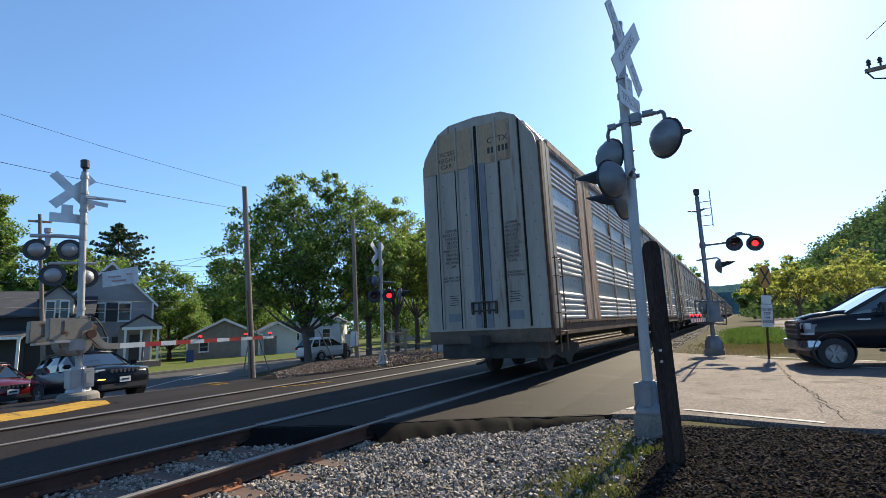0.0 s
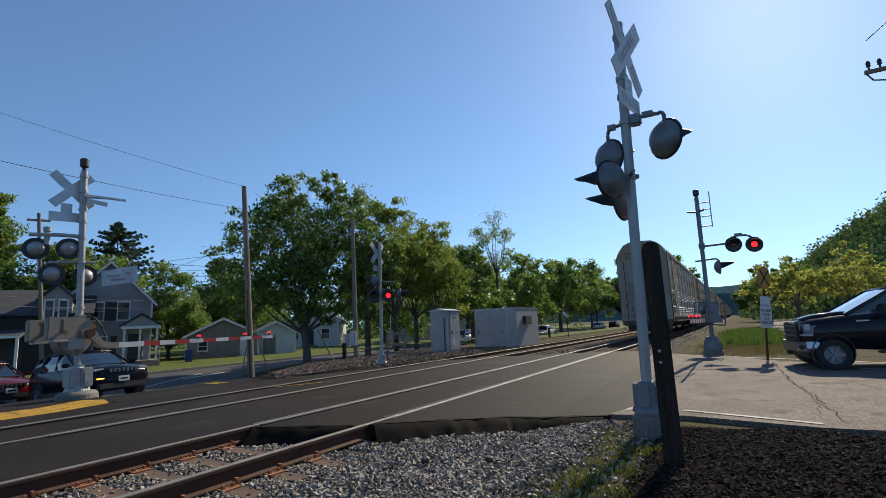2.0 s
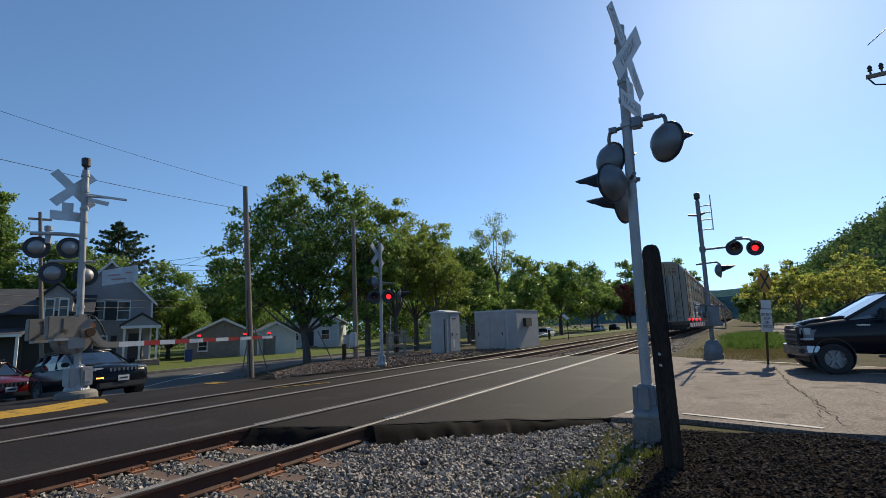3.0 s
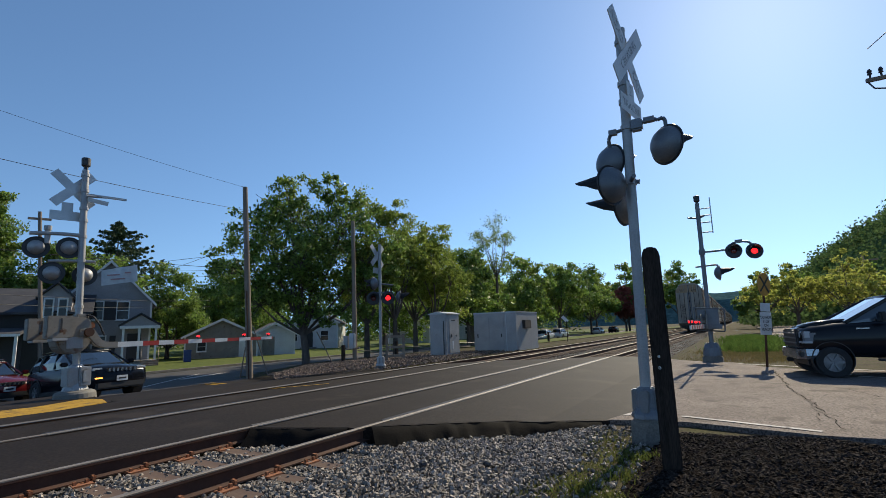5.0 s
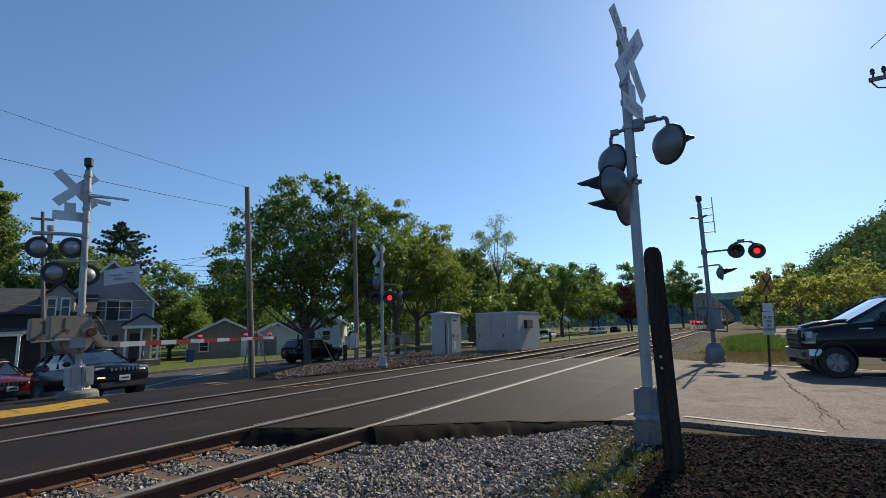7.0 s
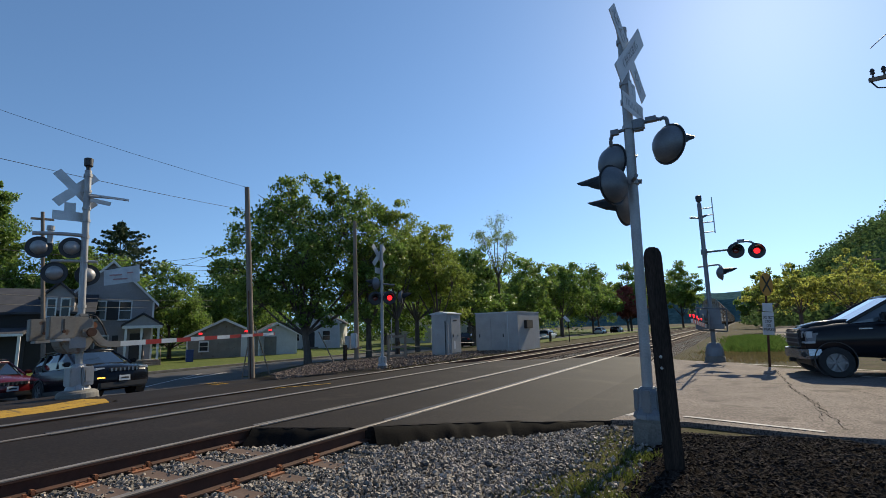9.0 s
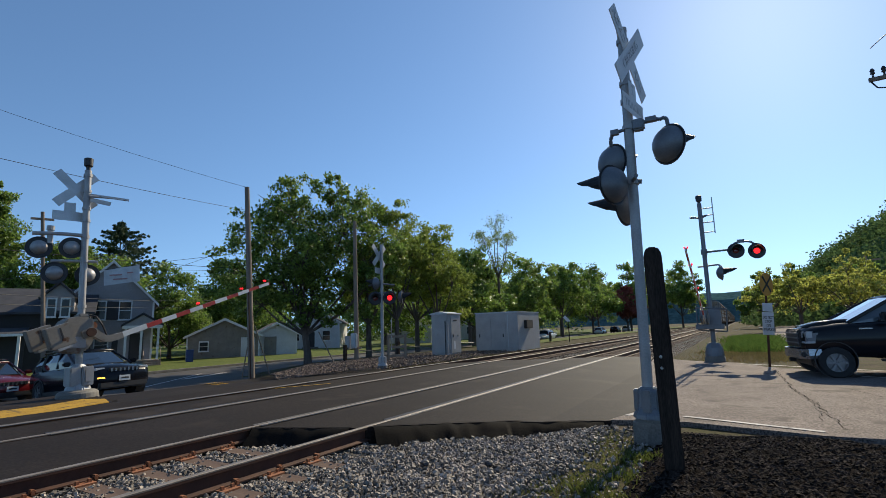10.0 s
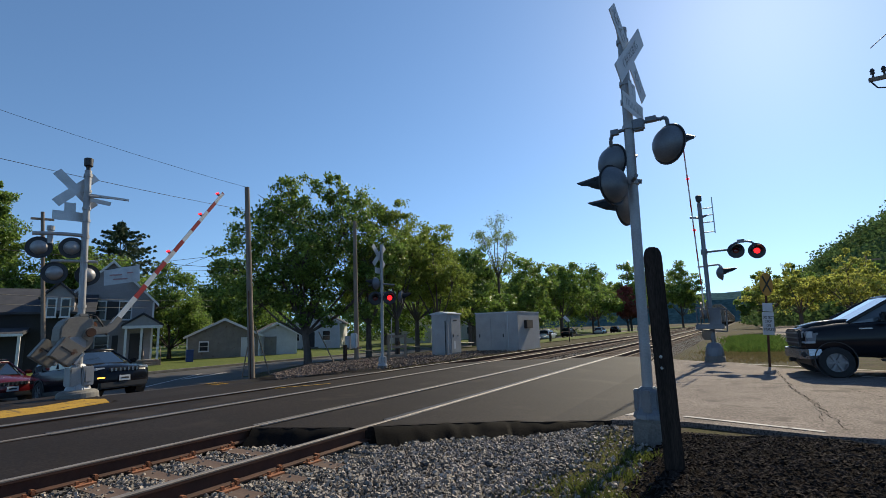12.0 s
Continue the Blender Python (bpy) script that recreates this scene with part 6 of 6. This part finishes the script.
    for x, y in ((1.15, -1.6), (3.35, -1.6), (2.2, -1.6)):
        part("porch_post", abox(x, y, 1.75, 0.16, 0.16, 2.5), TRIM, h, "white porch post")
    part("porch_floor", abox(2.25, -0.85, 0.35, 2.5, 1.8, 0.25), CONC, h)
    part("front_door", abox(1.9, -0.05, 1.55, 0.95, 0.08, 2.05), SHUTTER_AND_SHADE, h, "dark front door", bevel=0.01)
    for k in range(3):
        part("porch_step", abox(3.0, -1.9 - 0.28 * k, 0.36 - 0.14 * k, 1.2, 0.3, 0.16), POLE_WOOD, h)
    for s in (2.4, 3.55):
        part("step_rail", pipe(bmesh.new(), [(s, -1.8, 1.3), (s, -2.7, 0.8), (s, -2.7, 0.0)], 0.035, 6), POLE_WOOD, h)
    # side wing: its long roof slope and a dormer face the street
    w = gable_house("house", pose(-48.3, 11.6, -0.85, 0, 0, -27), 7.0, 9.0, 4.2, 6.0, SIDING_SHADE, SHINGLE, "grey house wing with shade painted into its walls, a dark roof, dormer and deep porch")
    part("porch_roof", aprism([(3.5, 2.85), (5.9, 2.60), (5.9, 2.72), (3.5, 3.15)], -0.5, 5.6, axis="y"), SHINGLE, w, "dark porch roof")
    part("porch_fascia", abox(5.93, 2.55, 2.62, 0.05, 6.1, 0.17), TRIM, w, "white porch fascia")
    # Black sheet over the wall, painting in the shade below the porch roof.
    part("porch_back", abox(3.53, 2.6, 1.35, 0.06, 5.6, 2.6), SHUTTER_AND_SHADE, w, "porch back wall blackened to paint the deep shade")
    for y in (0.0, 2.7, 5.4):
        part("porch_post", abox(5.75, y, 1.3, 0.16, 0.16, 2.6), TRIM, w, "white porch post")
    dm = part("dormer", aprism([(6.2, 4.3), (8.0, 4.3), (8.0, 5.3), (7.1, 6.2), (6.2, 5.3)], 0.5, 3.75, axis="x"), SIDING, w, "gabled dormer")
    for s in (-1, 1):
        part("dormer_roof", aprism([(7.1, 6.25), (7.1 + s * 1.15, 5.1), (7.1 + s * 1.15, 5.25), (7.1, 6.42)], 0.3, 4.0, axis="x"), SHINGLE, dm)
    for y in (6.7, 7.5):
        window(w, pose(3.77, y, 3.9, 0, 0, 90), 0.42, 1.2)


def banner():
    b = thing("banner", pose(-30.3, 14.75, 4.85, 0, -7, 64), "white wind-blown banner strung on wires", "banner")
    n = 14
    verts, faces = [], []
    for i in range(n + 1):
        k = i / n
        wave = 0.10 * math.sin(k * 9)
        verts += [(-0.9 + 1.75 * k, wave, -0.45 + 0.10 * k), (-0.85 + 1.75 * k, wave * 0.6 + 0.03, 0.42 + 0.22 * k)]
    faces = [(2 * i, 2 * i + 2, 2 * i + 3, 2 * i + 1) for i in range(n)]
    raw("cloth", verts, faces, SIGNW, b, "white cloth")
    faded = mat("faded_red_print", (0.45, 0.27, 0.27), None, 0.7)
    for x, z, l in ((-0.3, 0.10, 0.6), (0.4, 0.18, 0.3), (-0.1, -0.15, 0.7)):
        part("print_bar", abox(x, -0.13, z, l, 0.01, 0.08), faded, b, "faded red unreadable print")
    part("wire", pipe(bmesh.new(), [(-6, 0, 0.3), (-1.2, 0, 0.42), (1.3, 0, 0.65), (9, 0, 1.1)], 0.012, 5), CABLE, b)


def small_buildings():
    g = gable_house("garage", pose(-43.9, 31.2, -0.85, 0, 0, 57), 6.6, 6.5, 2.15, 3.75, SIDING_OLD, SHINGLE_G, "low cream garage with peeling paint", step=0.2)
    part("door", abox(2.2, -0.06, 1.0, 1.3, 0.06, 1.95), SIDING_W, g, "white side door")
    window(g, pose(-1.8, -0.02, 0.8), 0.7, 0.8)
    s = gable_house("shed", pose(-42.2, 36.2, -0.85, 0, 0, 57), 4.2, 4.5, 2.2, 3.3, SIDING_W, SHINGLE_G, "white garden shed with a grey roof", step=0.2)
    part("door", abox(-0.6, -0.06, 1.0, 1.2, 0.06, 1.9), SIDING_OLD, s)
    h = gable_house("house", pose(-52, 51, -0.85, 0, 0, 35), 7.5, 9.0, 3.6, 5.6, SIDING_W, SHINGLE_G, "small white house with a dark front door")
    for x in (-2.4, 1.9):
        window(h, pose(x, -0.02, 1.2), 1.0, 1.3)
    part("front_door", abox(-0.2, -0.05, 1.3, 0.95, 0.08, 2.1), SHUTTER_AND_SHADE, h, "dark front door")
    part("stoop", abox(-0.2, -0.7, 0.15, 2.0, 1.4, 0.3), CONC, h)
    e = gable_house("house", pose(-47, 68, -0.85, 0, 0, 25), 7.0, 9.0, 3.4, 5.2, SIDING_W, SHINGLE_G, "white bungalow behind the street trees")
    for x in (-2.0, 1.8):
        window(e, pose(x, -0.02, 1.2), 1.1, 1.3)
    f = gable_house("house", pose(-45, 90, -0.85, 0, 0, 18), 8.0, 9.0, 3.6, 6.2, SIDING_W, SHINGLE_G, "pale house behind the street trees")
    for x in (-2.2, 1.9):
        window(f, pose(x, -0.02, 1.2), 1.1, 1.3)
    b = thing("rubbish_bin", pose(-40.6, 25.6, -0.85, 0, 0, 60), "blue wheeled rubbish bin on the lawn", "rubbish bin")
    part("bin_body", loft(bmesh.new(), [(-0.28, [(0, 0.05), (0.26, 0.05), (0.32, 1.0), (0, 1.0)]), (0.28, [(0, 0.05), (0.26, 0.05), (0.32, 1.0), (0, 1.0)])]), BIN_BLUE, b, bevel=0.02)
    part("lid", abox(0, 0, 1.04, 0.64, 0.70, 0.08), BIN_BLUE, b, bevel=0.02)
    # little step stand behind the slim mast
    k = thing("pallet_rack", pose(-14.2, 19.4, -0.26, 0, 0, 35), "weathered timber rack beside the gravel", "timber rack")
    for z in (0.35, 0.75, 1.25):
        part("slat", abox(0, 0, z, 0.9, 0.10, 0.12), POLE_WOOD, k)
    for x in (-0.4, 0.4):
        part("upright", abox(x, 0.03, 0.65, 0.12, 0.12, 1.4), POLE_WOOD, k)


BIN_BLUE = mat("blue_plastic", (0.02, 0.05, 0.20), (0.02, 0.04, 0.16), 0.5, size=0.3)
grey_house()
banner()
small_buildings()


# ---- trees ----
def leaves(name, clumps, per, size, material, parent, rng, label=""):
    """clumps: (x, y, z, radius). Each holds loose leaf quads, denser towards its skin."""
    c = np.array([k[:3] for k in clumps])
    r = np.array([k[3] for k in clumps])
    idx = np.repeat(np.arange(len(clumps)), per)
    n = len(idx)
    p = c[idx] + np.clip(rng.normal(size=(n, 3)), -1.7, 1.7) * (r[idx] * 0.62)[:, None] * np.array((1, 1, 0.75))
    a = rng.normal(size=(n, 3))
    a /= np.linalg.norm(a, axis=1)[:, None]
    b = np.cross(a, rng.normal(size=(n, 3)))
    b /= np.linalg.norm(b, axis=1)[:, None]
    s = (size * rng.uniform(0.6, 1.3, n))[:, None]
    a, b = a * s * 0.5, b * s * 0.34
    v = np.stack([p - a, p + b, p + a, p - b], axis=1).reshape(-1, 3)
    me = bpy.data.meshes.new(name)
    me.vertices.add(4 * n)
    me.vertices.foreach_set("co", v.astype(np.float32).ravel())
    me.loops.add(4 * n)
    me.loops.foreach_set("vertex_index", np.arange(4 * n, dtype=np.int32))
    me.polygons.add(n)
    me.polygons.foreach_set("loop_start", np.arange(0, 4 * n, 4, dtype=np.int32))
    me.update(calc_edges=True)
    me.materials.append(material)
    ob = new(name, me)
    if parent:
        ob.parent = parent
    if label:
        ob["label"] = label
    return ob


def tree(x, y, z, height, spread, seed, leaf=None, trunk_h=0.22, trunk_r=0.25, clump_n=60, per=240, size=0.24, airy=1.0, label="", name="tree", low=0.18, lobes=None, lean=0.0):
    """Trunk, forking limbs, and a crown of leaf clumps set at the limb ends."""
    rng = np.random.RandomState(seed)
    t = thing(name, pose(x, y, z, 0, 0, 0), label, "tree", "trees along the street")
    bm = bmesh.new()
    fork = Vector((lean, 0, height * trunk_h))
    rod(bm, (0, 0, -0.3), (lean * 0.3, 0, height * trunk_h * 0.5), trunk_r * 1.25, trunk_r, 10)
    rod(bm, (lean * 0.3, 0, height * trunk_h * 0.5), fork, trunk_r, trunk_r * 0.85, 10)
    clumps = []
    lobes = lobes or []
    if not lobes:
        for i in range(7):
            a = 2 * math.pi * i / 7 + rng.uniform(-0.4, 0.4)
            k = rng.uniform(0.45, 0.75)
            lobes.append((spread * k * math.cos(a), spread * k * math.sin(a), height * rng.uniform(low + 0.22, 0.72), spread * rng.uniform(0.32, 0.5)))
        lobes.append((0, 0, height * 0.84, spread * 0.45))
        lobes.append((0, 0, height * 0.55, spread * 0.6))
    tot = sum(l[3] ** 2 for l in lobes)
    for lx, ly, lz, lr in lobes:
        end = Vector((lx, ly, lz))
        mid = fork.lerp(end, 0.5) + Vector((rng.uniform(-0.3, 0.3), rng.uniform(-0.3, 0.3), -0.12 * (end - fork).length * 0.5))
        rod(bm, fork, mid, trunk_r * 0.42, trunk_r * 0.28, 7)
        rod(bm, mid, end, trunk_r * 0.28, trunk_r * 0.10, 6)
        for _ in range(max(3, int(clump_n * lr * lr / tot))):
            d = Vector(rng.normal(size=3)).normalized()
            q = end + Vector((d.x * lr, d.y * lr, d.z * lr * 0.85)) * rng.uniform(0.45, 1.12)
            if q.z < height * low:
                q.z = height * low + rng.uniform(0, 0.6)
            clumps.append((q.x, q.y, q.z, lr * rng.uniform(0.20, 0.44) * airy))
            if rng.rand() < 0.5:
                rod(bm, end.lerp(mid, 0.3), q, trunk_r * 0.10, 0.012, 4)
    part("trunk", bm, BARK, t, "grey-brown bark trunk and limbs")
    leaves("crown", clumps, per, size, leaf or LEAF, t, rng, "leafy green crown")
    return t


def spruce(x, y, z, height, spread, seed, label):
    rng = np.random.RandomState(seed)
    t = thing("spruce_tree", pose(x, y, z), label, "tree", "trees along the street")
    part("trunk", arod((0, 0, -0.3), (0, 0, height), 0.25, 0.03, n=8), BARK, t)
    clumps = []
    for i in range(36):
        k = i / 35
        hz = height * (0.12 + 0.85 * k)
        rr = spread * (1 - k) ** 0.58 * rng.uniform(0.75, 1.15) + 0.2
        for j in range(int(5 + 6 * (1 - k))):
            a = rng.uniform(0, 6.28)
            r2 = rr * rng.uniform(0.7, 1.15)
            for f in (0.25, 0.45, 0.65, 0.83, 1.0):
                clumps.append((r2 * f * math.cos(a), r2 * f * math.sin(a), hz - 0.46 * r2 * f + 0.44 * r2 * f * f, 0.34 * (1.15 - 0.7 * f)))
    leaves("crown", clumps, 42, 0.22, NEEDLE, t, rng, "dark needled boughs")


MAPLE_LOBES = [(-0.35, -0.9, 10.4, 1.7), (-2.2, -2.0, 8.9, 2.1), (1.9, 1.6, 9.6, 2.1), (-3.1, -2.8, 6.4, 1.9), (3.0, 3.2, 7.4, 2.0), (0, 0, 8.0, 2.6), (-0.8, -0.6, 5.0, 2.3), (-2.4, -2.2, 4.2, 1.8), (2.6, 2.4, 4.8, 1.9),
               (0.8, -1.6, 6.8, 2.2), (-1.4, 1.2, 6.6, 2.2), (1.3, 1.0, 11.0, 1.3), (0.6, 0.4, 3.8, 1.7), (3.4, 3.0, 5.6, 1.5), (-1.2, -0.8, 11.4, 0.9)]
tree(-23.3, 22.5, -0.7, 12.4, 5.2, 11, trunk_h=0.15, trunk_r=0.23, clump_n=560, per=78, size=0.19, airy=0.62, lobes=MAPLE_LOBES, low=0.17, label="large dense maple tree with a dark forked trunk", name="maple_tree", lean=-0.3)
tree(-22.9, 27.9, -0.7, 12.2, 3.6, 12, LEAF_LT, trunk_h=0.2, trunk_r=0.2, clump_n=220, per=85, size=0.19, airy=0.75, label="leafy street tree with a slender trunk", low=0.2)
tree(-21.2, 29.0, -0.7, 12.3, 3.0, 13, LEAF_LT, trunk_h=0.22, trunk_r=0.18, clump_n=210, per=75, size=0.19, airy=0.72, label="light green street tree with upright limbs", low=0.2)
tree(-20.6, 33.5, -0.7, 11.2, 3.4, 33, LEAF_LT, trunk_h=0.2, trunk_r=0.18, clump_n=210, per=75, size=0.19, airy=0.72, label="light green street tree with upright limbs", low=0.18)
tree(-25.5, 38.0, -0.8, 13.0, 4.4, 14, LEAF_LT, trunk_h=0.22, trunk_r=0.22, clump_n=200, per=95, size=0.22, airy=0.8, label="light green street tree beside the cabinets", low=0.12)
tree(-24.0, 46.5, -0.8, 11.0, 4.2, 15, LEAF, trunk_h=0.2, trunk_r=0.26, clump_n=110, per=140, size=0.28, label="green street tree behind the cabinets", low=0.12)
tree(-22.5, 50.0, -0.8, 16.6, 2.6, 16, LEAF_LT, trunk_h=0.45, trunk_r=0.16, clump_n=150, per=22, size=0.17, airy=1.2, label="tall thin tree with sparse young leaves", low=0.5)
tree(-60.8, 17.4, -0.8, 18.2, 3.5, 17, LEAF, trunk_r=0.3, clump_n=300, per=150, size=0.25, airy=0.8, lobes=[(0, 0, 17.0, 0.9), (0.3, 0.2, 15.6, 1.5), (-0.5, -0.4, 13.8, 2.0), (0.6, 0.4, 12.0, 2.4), (-0.7, -0.5, 10.0, 2.7), (0.8, 0.8, 8.0, 3.0), (-0.5, -0.4, 5.4, 2.9), (1.6, 1.8, 5.0, 2.2)], label="tall dark green tree behind the houses", low=0.1)
tree(-65.0, 11.0, -0.8, 17.0, 5.0, 18, LEAF, trunk_r=0.3, clump_n=200, per=200, size=0.25, label="tall dark green tree behind the houses", low=0.1)
tree(-58.0, 22.8, -0.8, 12.5, 4.2, 20, LEAF, trunk_r=0.3, clump_n=220, per=170, size=0.25, label="dark green tree behind the grey house roofs", low=0.1)
spruce(-63.0, 30.2, -0.8, 16.4, 8.6, 19, "dark drooping spruce behind the grey house")
tree(-57.0, 28.0, -0.8, 11.0, 5.5, 21, LEAF, trunk_r=0.3, clump_n=130, per=150, size=0.32, label="green tree behind the grey house", low=0.08)
tree(-49.8, 29.2, -0.8, 9.8, 4.0, 22, LEAF, trunk_h=0.1, trunk_r=0.2, clump_n=130, per=190, size=0.22, label="rounded bright green tree beside the house", low=0.06)
tree(-60.0, 43.0, -0.8, 11.0, 7.0, 23, LEAF, trunk_r=0.3, clump_n=170, per=170, size=0.34, label="dark green trees behind the garage", low=0.06)
tree(-70.0, 56.0, -0.8, 11.0, 6.0, 24, LEAF, trunk_r=0.3, clump_n=120, per=150, size=0.36, label="dark green tree behind the white house", low=0.06)
for i, (px, py, hh, sp, lf) in enumerate((
        (-30, 57, 11, 4.5, LEAF), (-33, 66, 12, 5, LEAF_LT), (-30, 75, 12.5, 5, LEAF), (-33, 86, 13, 5, LEAF_LT), (-30, 96, 14, 5.5, LEAF), (-34, 108, 14.5, 5.5, LEAF_LT), (-30, 120, 15, 6, LEAF),
        (-33, 138, 16, 6, LEAF), (-24, 135, 16.5, 5.2, LEAF), (-21, 152, 17, 5.5, LEAF_LT), (-23.5, 128, 10, 4.0, LEAF_RED), (-12.5, 142, 16.0, 5.2, LEAF),
        (-46, 60, 10, 5.5, LEAF), (-48, 78, 11, 6, LEAF), (-50, 100, 12, 7, LEAF), (-54, 130, 14, 8, LEAF), (-40, 160, 14, 8, LEAF))):
    tree(px, py, -0.8, hh * 1.12, sp * 1.18, 40 + i, lf, trunk_h=0.2, trunk_r=0.26, clump_n=125, per=85, size=0.34 + py * 0.0012, airy=0.95, label="street tree with dark red leaves" if lf is LEAF_RED else "leafy green tree along the far street", low=0.10)
for i, (px, py, hh, sp, lf) in enumerate((
        (4.6, 52, 6.0, 2.6, LEAF_YL), (7.6, 49, 6.6, 2.8, LEAF_YL), (3.2, 66, 7.4, 3.0, LEAF_YL), (9.8, 56, 7.2, 2.8, LEAF_YL), (12.6, 50, 5.6, 2.4, LEAF_YL), (3.6, 98, 9.5, 4, LEAF), (9, 104, 11, 5, LEAF), (17, 96, 9, 5, LEAF), (20, 66, 6.5, 3.5, LEAF_LT), (16, 60, 5.4, 3, LEAF_LT))):
    tree(px, py, -0.2, hh, sp, 70 + i, lf, trunk_h=0.3, trunk_r=0.14, clump_n=80, per=55 if lf is LEAF_YL else 110, size=0.21 if lf is LEAF_YL else 0.4, airy=0.7 if lf is LEAF_YL else 0.8, label="tree with young yellow-green leaves" if lf is LEAF_YL else "tall green tree before the hillside", low=0.3 if lf is LEAF_YL else 0.1)


def hillside():
    """Wooded hills: a ground form with a canopy of leaf clumps."""
    rng = np.random.RandomState(9)
    def hz(x, y):
        rise = max(0.0, min(1.0, (y - 105) / 90.0))
        k = rise * rise * (3 - 2 * rise)
        return -1.5 + k * max(0.0, min(95.0, 0.70 * (x - 4.0))) + 7.0 * noise.noise((x * 0.045, y * 0.03, 1)) * k
    xs, ys = np.linspace(3, 330, 50), np.linspace(100, 520, 40)
    verts = [(x, y, hz(x, y)) for y in ys for x in xs]
    n = len(xs)
    faces = [(j * n + i, j * n + i + 1, (j + 1) * n + i + 1, (j + 1) * n + i) for j in range(len(ys) - 1) for i in range(n - 1)]
    tagged(raw("hillside", verts, faces, HAZE_WOOD), "steep hillside under dense green woods", "hill", kind="structure")
    cl = []
    for _ in range(1100):
        y = rng.uniform(108, 480)
        x = rng.uniform(3.5, 20 + 0.3 * y)
        cl.append((x, y, hz(x, y) + rng.uniform(1, 6), rng.uniform(2.0, 3.8)))
    ob = leaves("hillside_woods", cl, 90, 0.9, LEAF_HILL, None, rng)
    tagged(ob, "dense green woods covering the hillside", "woods", kind="stuff")
    # far ridge across the end of the track
    vr, fr = [], []
    for i in range(61):
        x = -700 + 1500 * i / 60
        top = 54 + 12 * noise.noise((x * 0.004, 3, 0)) + 4 * noise.noise((x * 0.03, 5, 0))
        vr += [(x, 900, -2), (x, 960, top * 0.7), (x, 1050, top)]
    for i in range(60):
        a, b = 3 * i, 3 * i + 3
        fr += [(a, b, b + 1, a + 1), (a + 1, b + 1, b + 2, a + 2)]
    tagged(raw("far_ridge", vr, fr, FAR_HAZE_BLUE), "far wooded ridge with bluish haze painted into its colour", "hill", kind="structure")


# Wood green shifted to blue, painting distance haze into the colour.
FAR_HAZE_BLUE = mat("haze_tinted_woods", (0.05, 0.095, 0.105), (0.035, 0.07, 0.08), 1.0, size=14, fine=5, spec=0.0, grain=0.3)
hillside()


def back_woods():
    rng = np.random.RandomState(31)
    cl = []
    for _ in range(420):
        k = rng.rand()
        x, y = -125 + 75 * k + rng.normal(0, 5), 10 + 150 * k + rng.normal(0, 5)
        cl.append((x, y, rng.uniform(0.5, 9), rng.uniform(1.8, 3.2)))
    tagged(leaves("back_woods", cl, 90, 0.7, LEAF, None, rng), "dense green trees closing the view behind the houses", "woods", kind="stuff")


back_woods()
for _x, _y, _a, _p, _l in ((-26.5, 112, 90, CAR_WHITE, "white car on the far street"), (-25.5, 74, 92, CAR_WHITE, "pale car parked on the far street"), (-27, 130, 88, CAR_BLACK, "dark car on the far street"), (6.5, 46, 150, CAR_BLACK, "dark car parked in the far lot")):
    suv(pose(_x, _y, -0.835 if _x < 0 else -0.09, 0, 0, _a), _p, _l, name="parked_car")


# ---- movement ----
def motions():
    for k, w in enumerate(wagons):
        walk(w, [(t, pose(TRACK_X, train_y(t) + 28.9 * k, 0)) for t in (0, 0.5, 1, 2, 3, 4, 5, 6, 7, 8, 9, 10, 11, 12)])
    base = LEFT_ARM.matrix_local.copy()
    walk(LEFT_ARM, [(t, base @ pose(0, 0, 0, a, 0, 0)) for t, a in ((0, -1.0), (8.6, -1.0), (9.0, 0.3), (9.5, 9.5), (10, 18), (10.5, 28.5), (11, 37.5), (11.5, 45.3), (12, 52.6))])
    base2 = FAR_ARM.matrix_local.copy()
    walk(FAR_ARM, [(t, base2 @ pose(0, 0, 0, a, 0, 0)) for t, a in ((0, -1.0), (8.6, -1.0), (9.0, 0.5), (9.5, 7.5), (10, 17), (10.5, 27), (11, 37), (11.5, 48.5), (12, 64.5))])
    walk(SUV_BLACK, [(t, pose(x, y, -0.835, 0, 0, a)) for t, x, y, a in ((0, -31, -75, 90), (5.6, -29.2, 8.6, 88), (6.0, -28.8, 14.2, 86), (6.4, -28.4, 19.4, 85), (6.8, -28.2, 24.9, 86), (7.2, -27.9, 30.2, 88), (9.0, -27.6, 53.0, 90), (12, -27.5, 92, 90))])
    walk(SUV_WHITE, [(t, pose(x, y, -0.835, 0, 0, a)) for t, x, y, a in ((0, -27.4, 28.2, 88), (0.4, -27.1, 32.6, 88), (0.8, -27.0, 37.1, 89), (12, -26.5, 165, 90))])


motions()
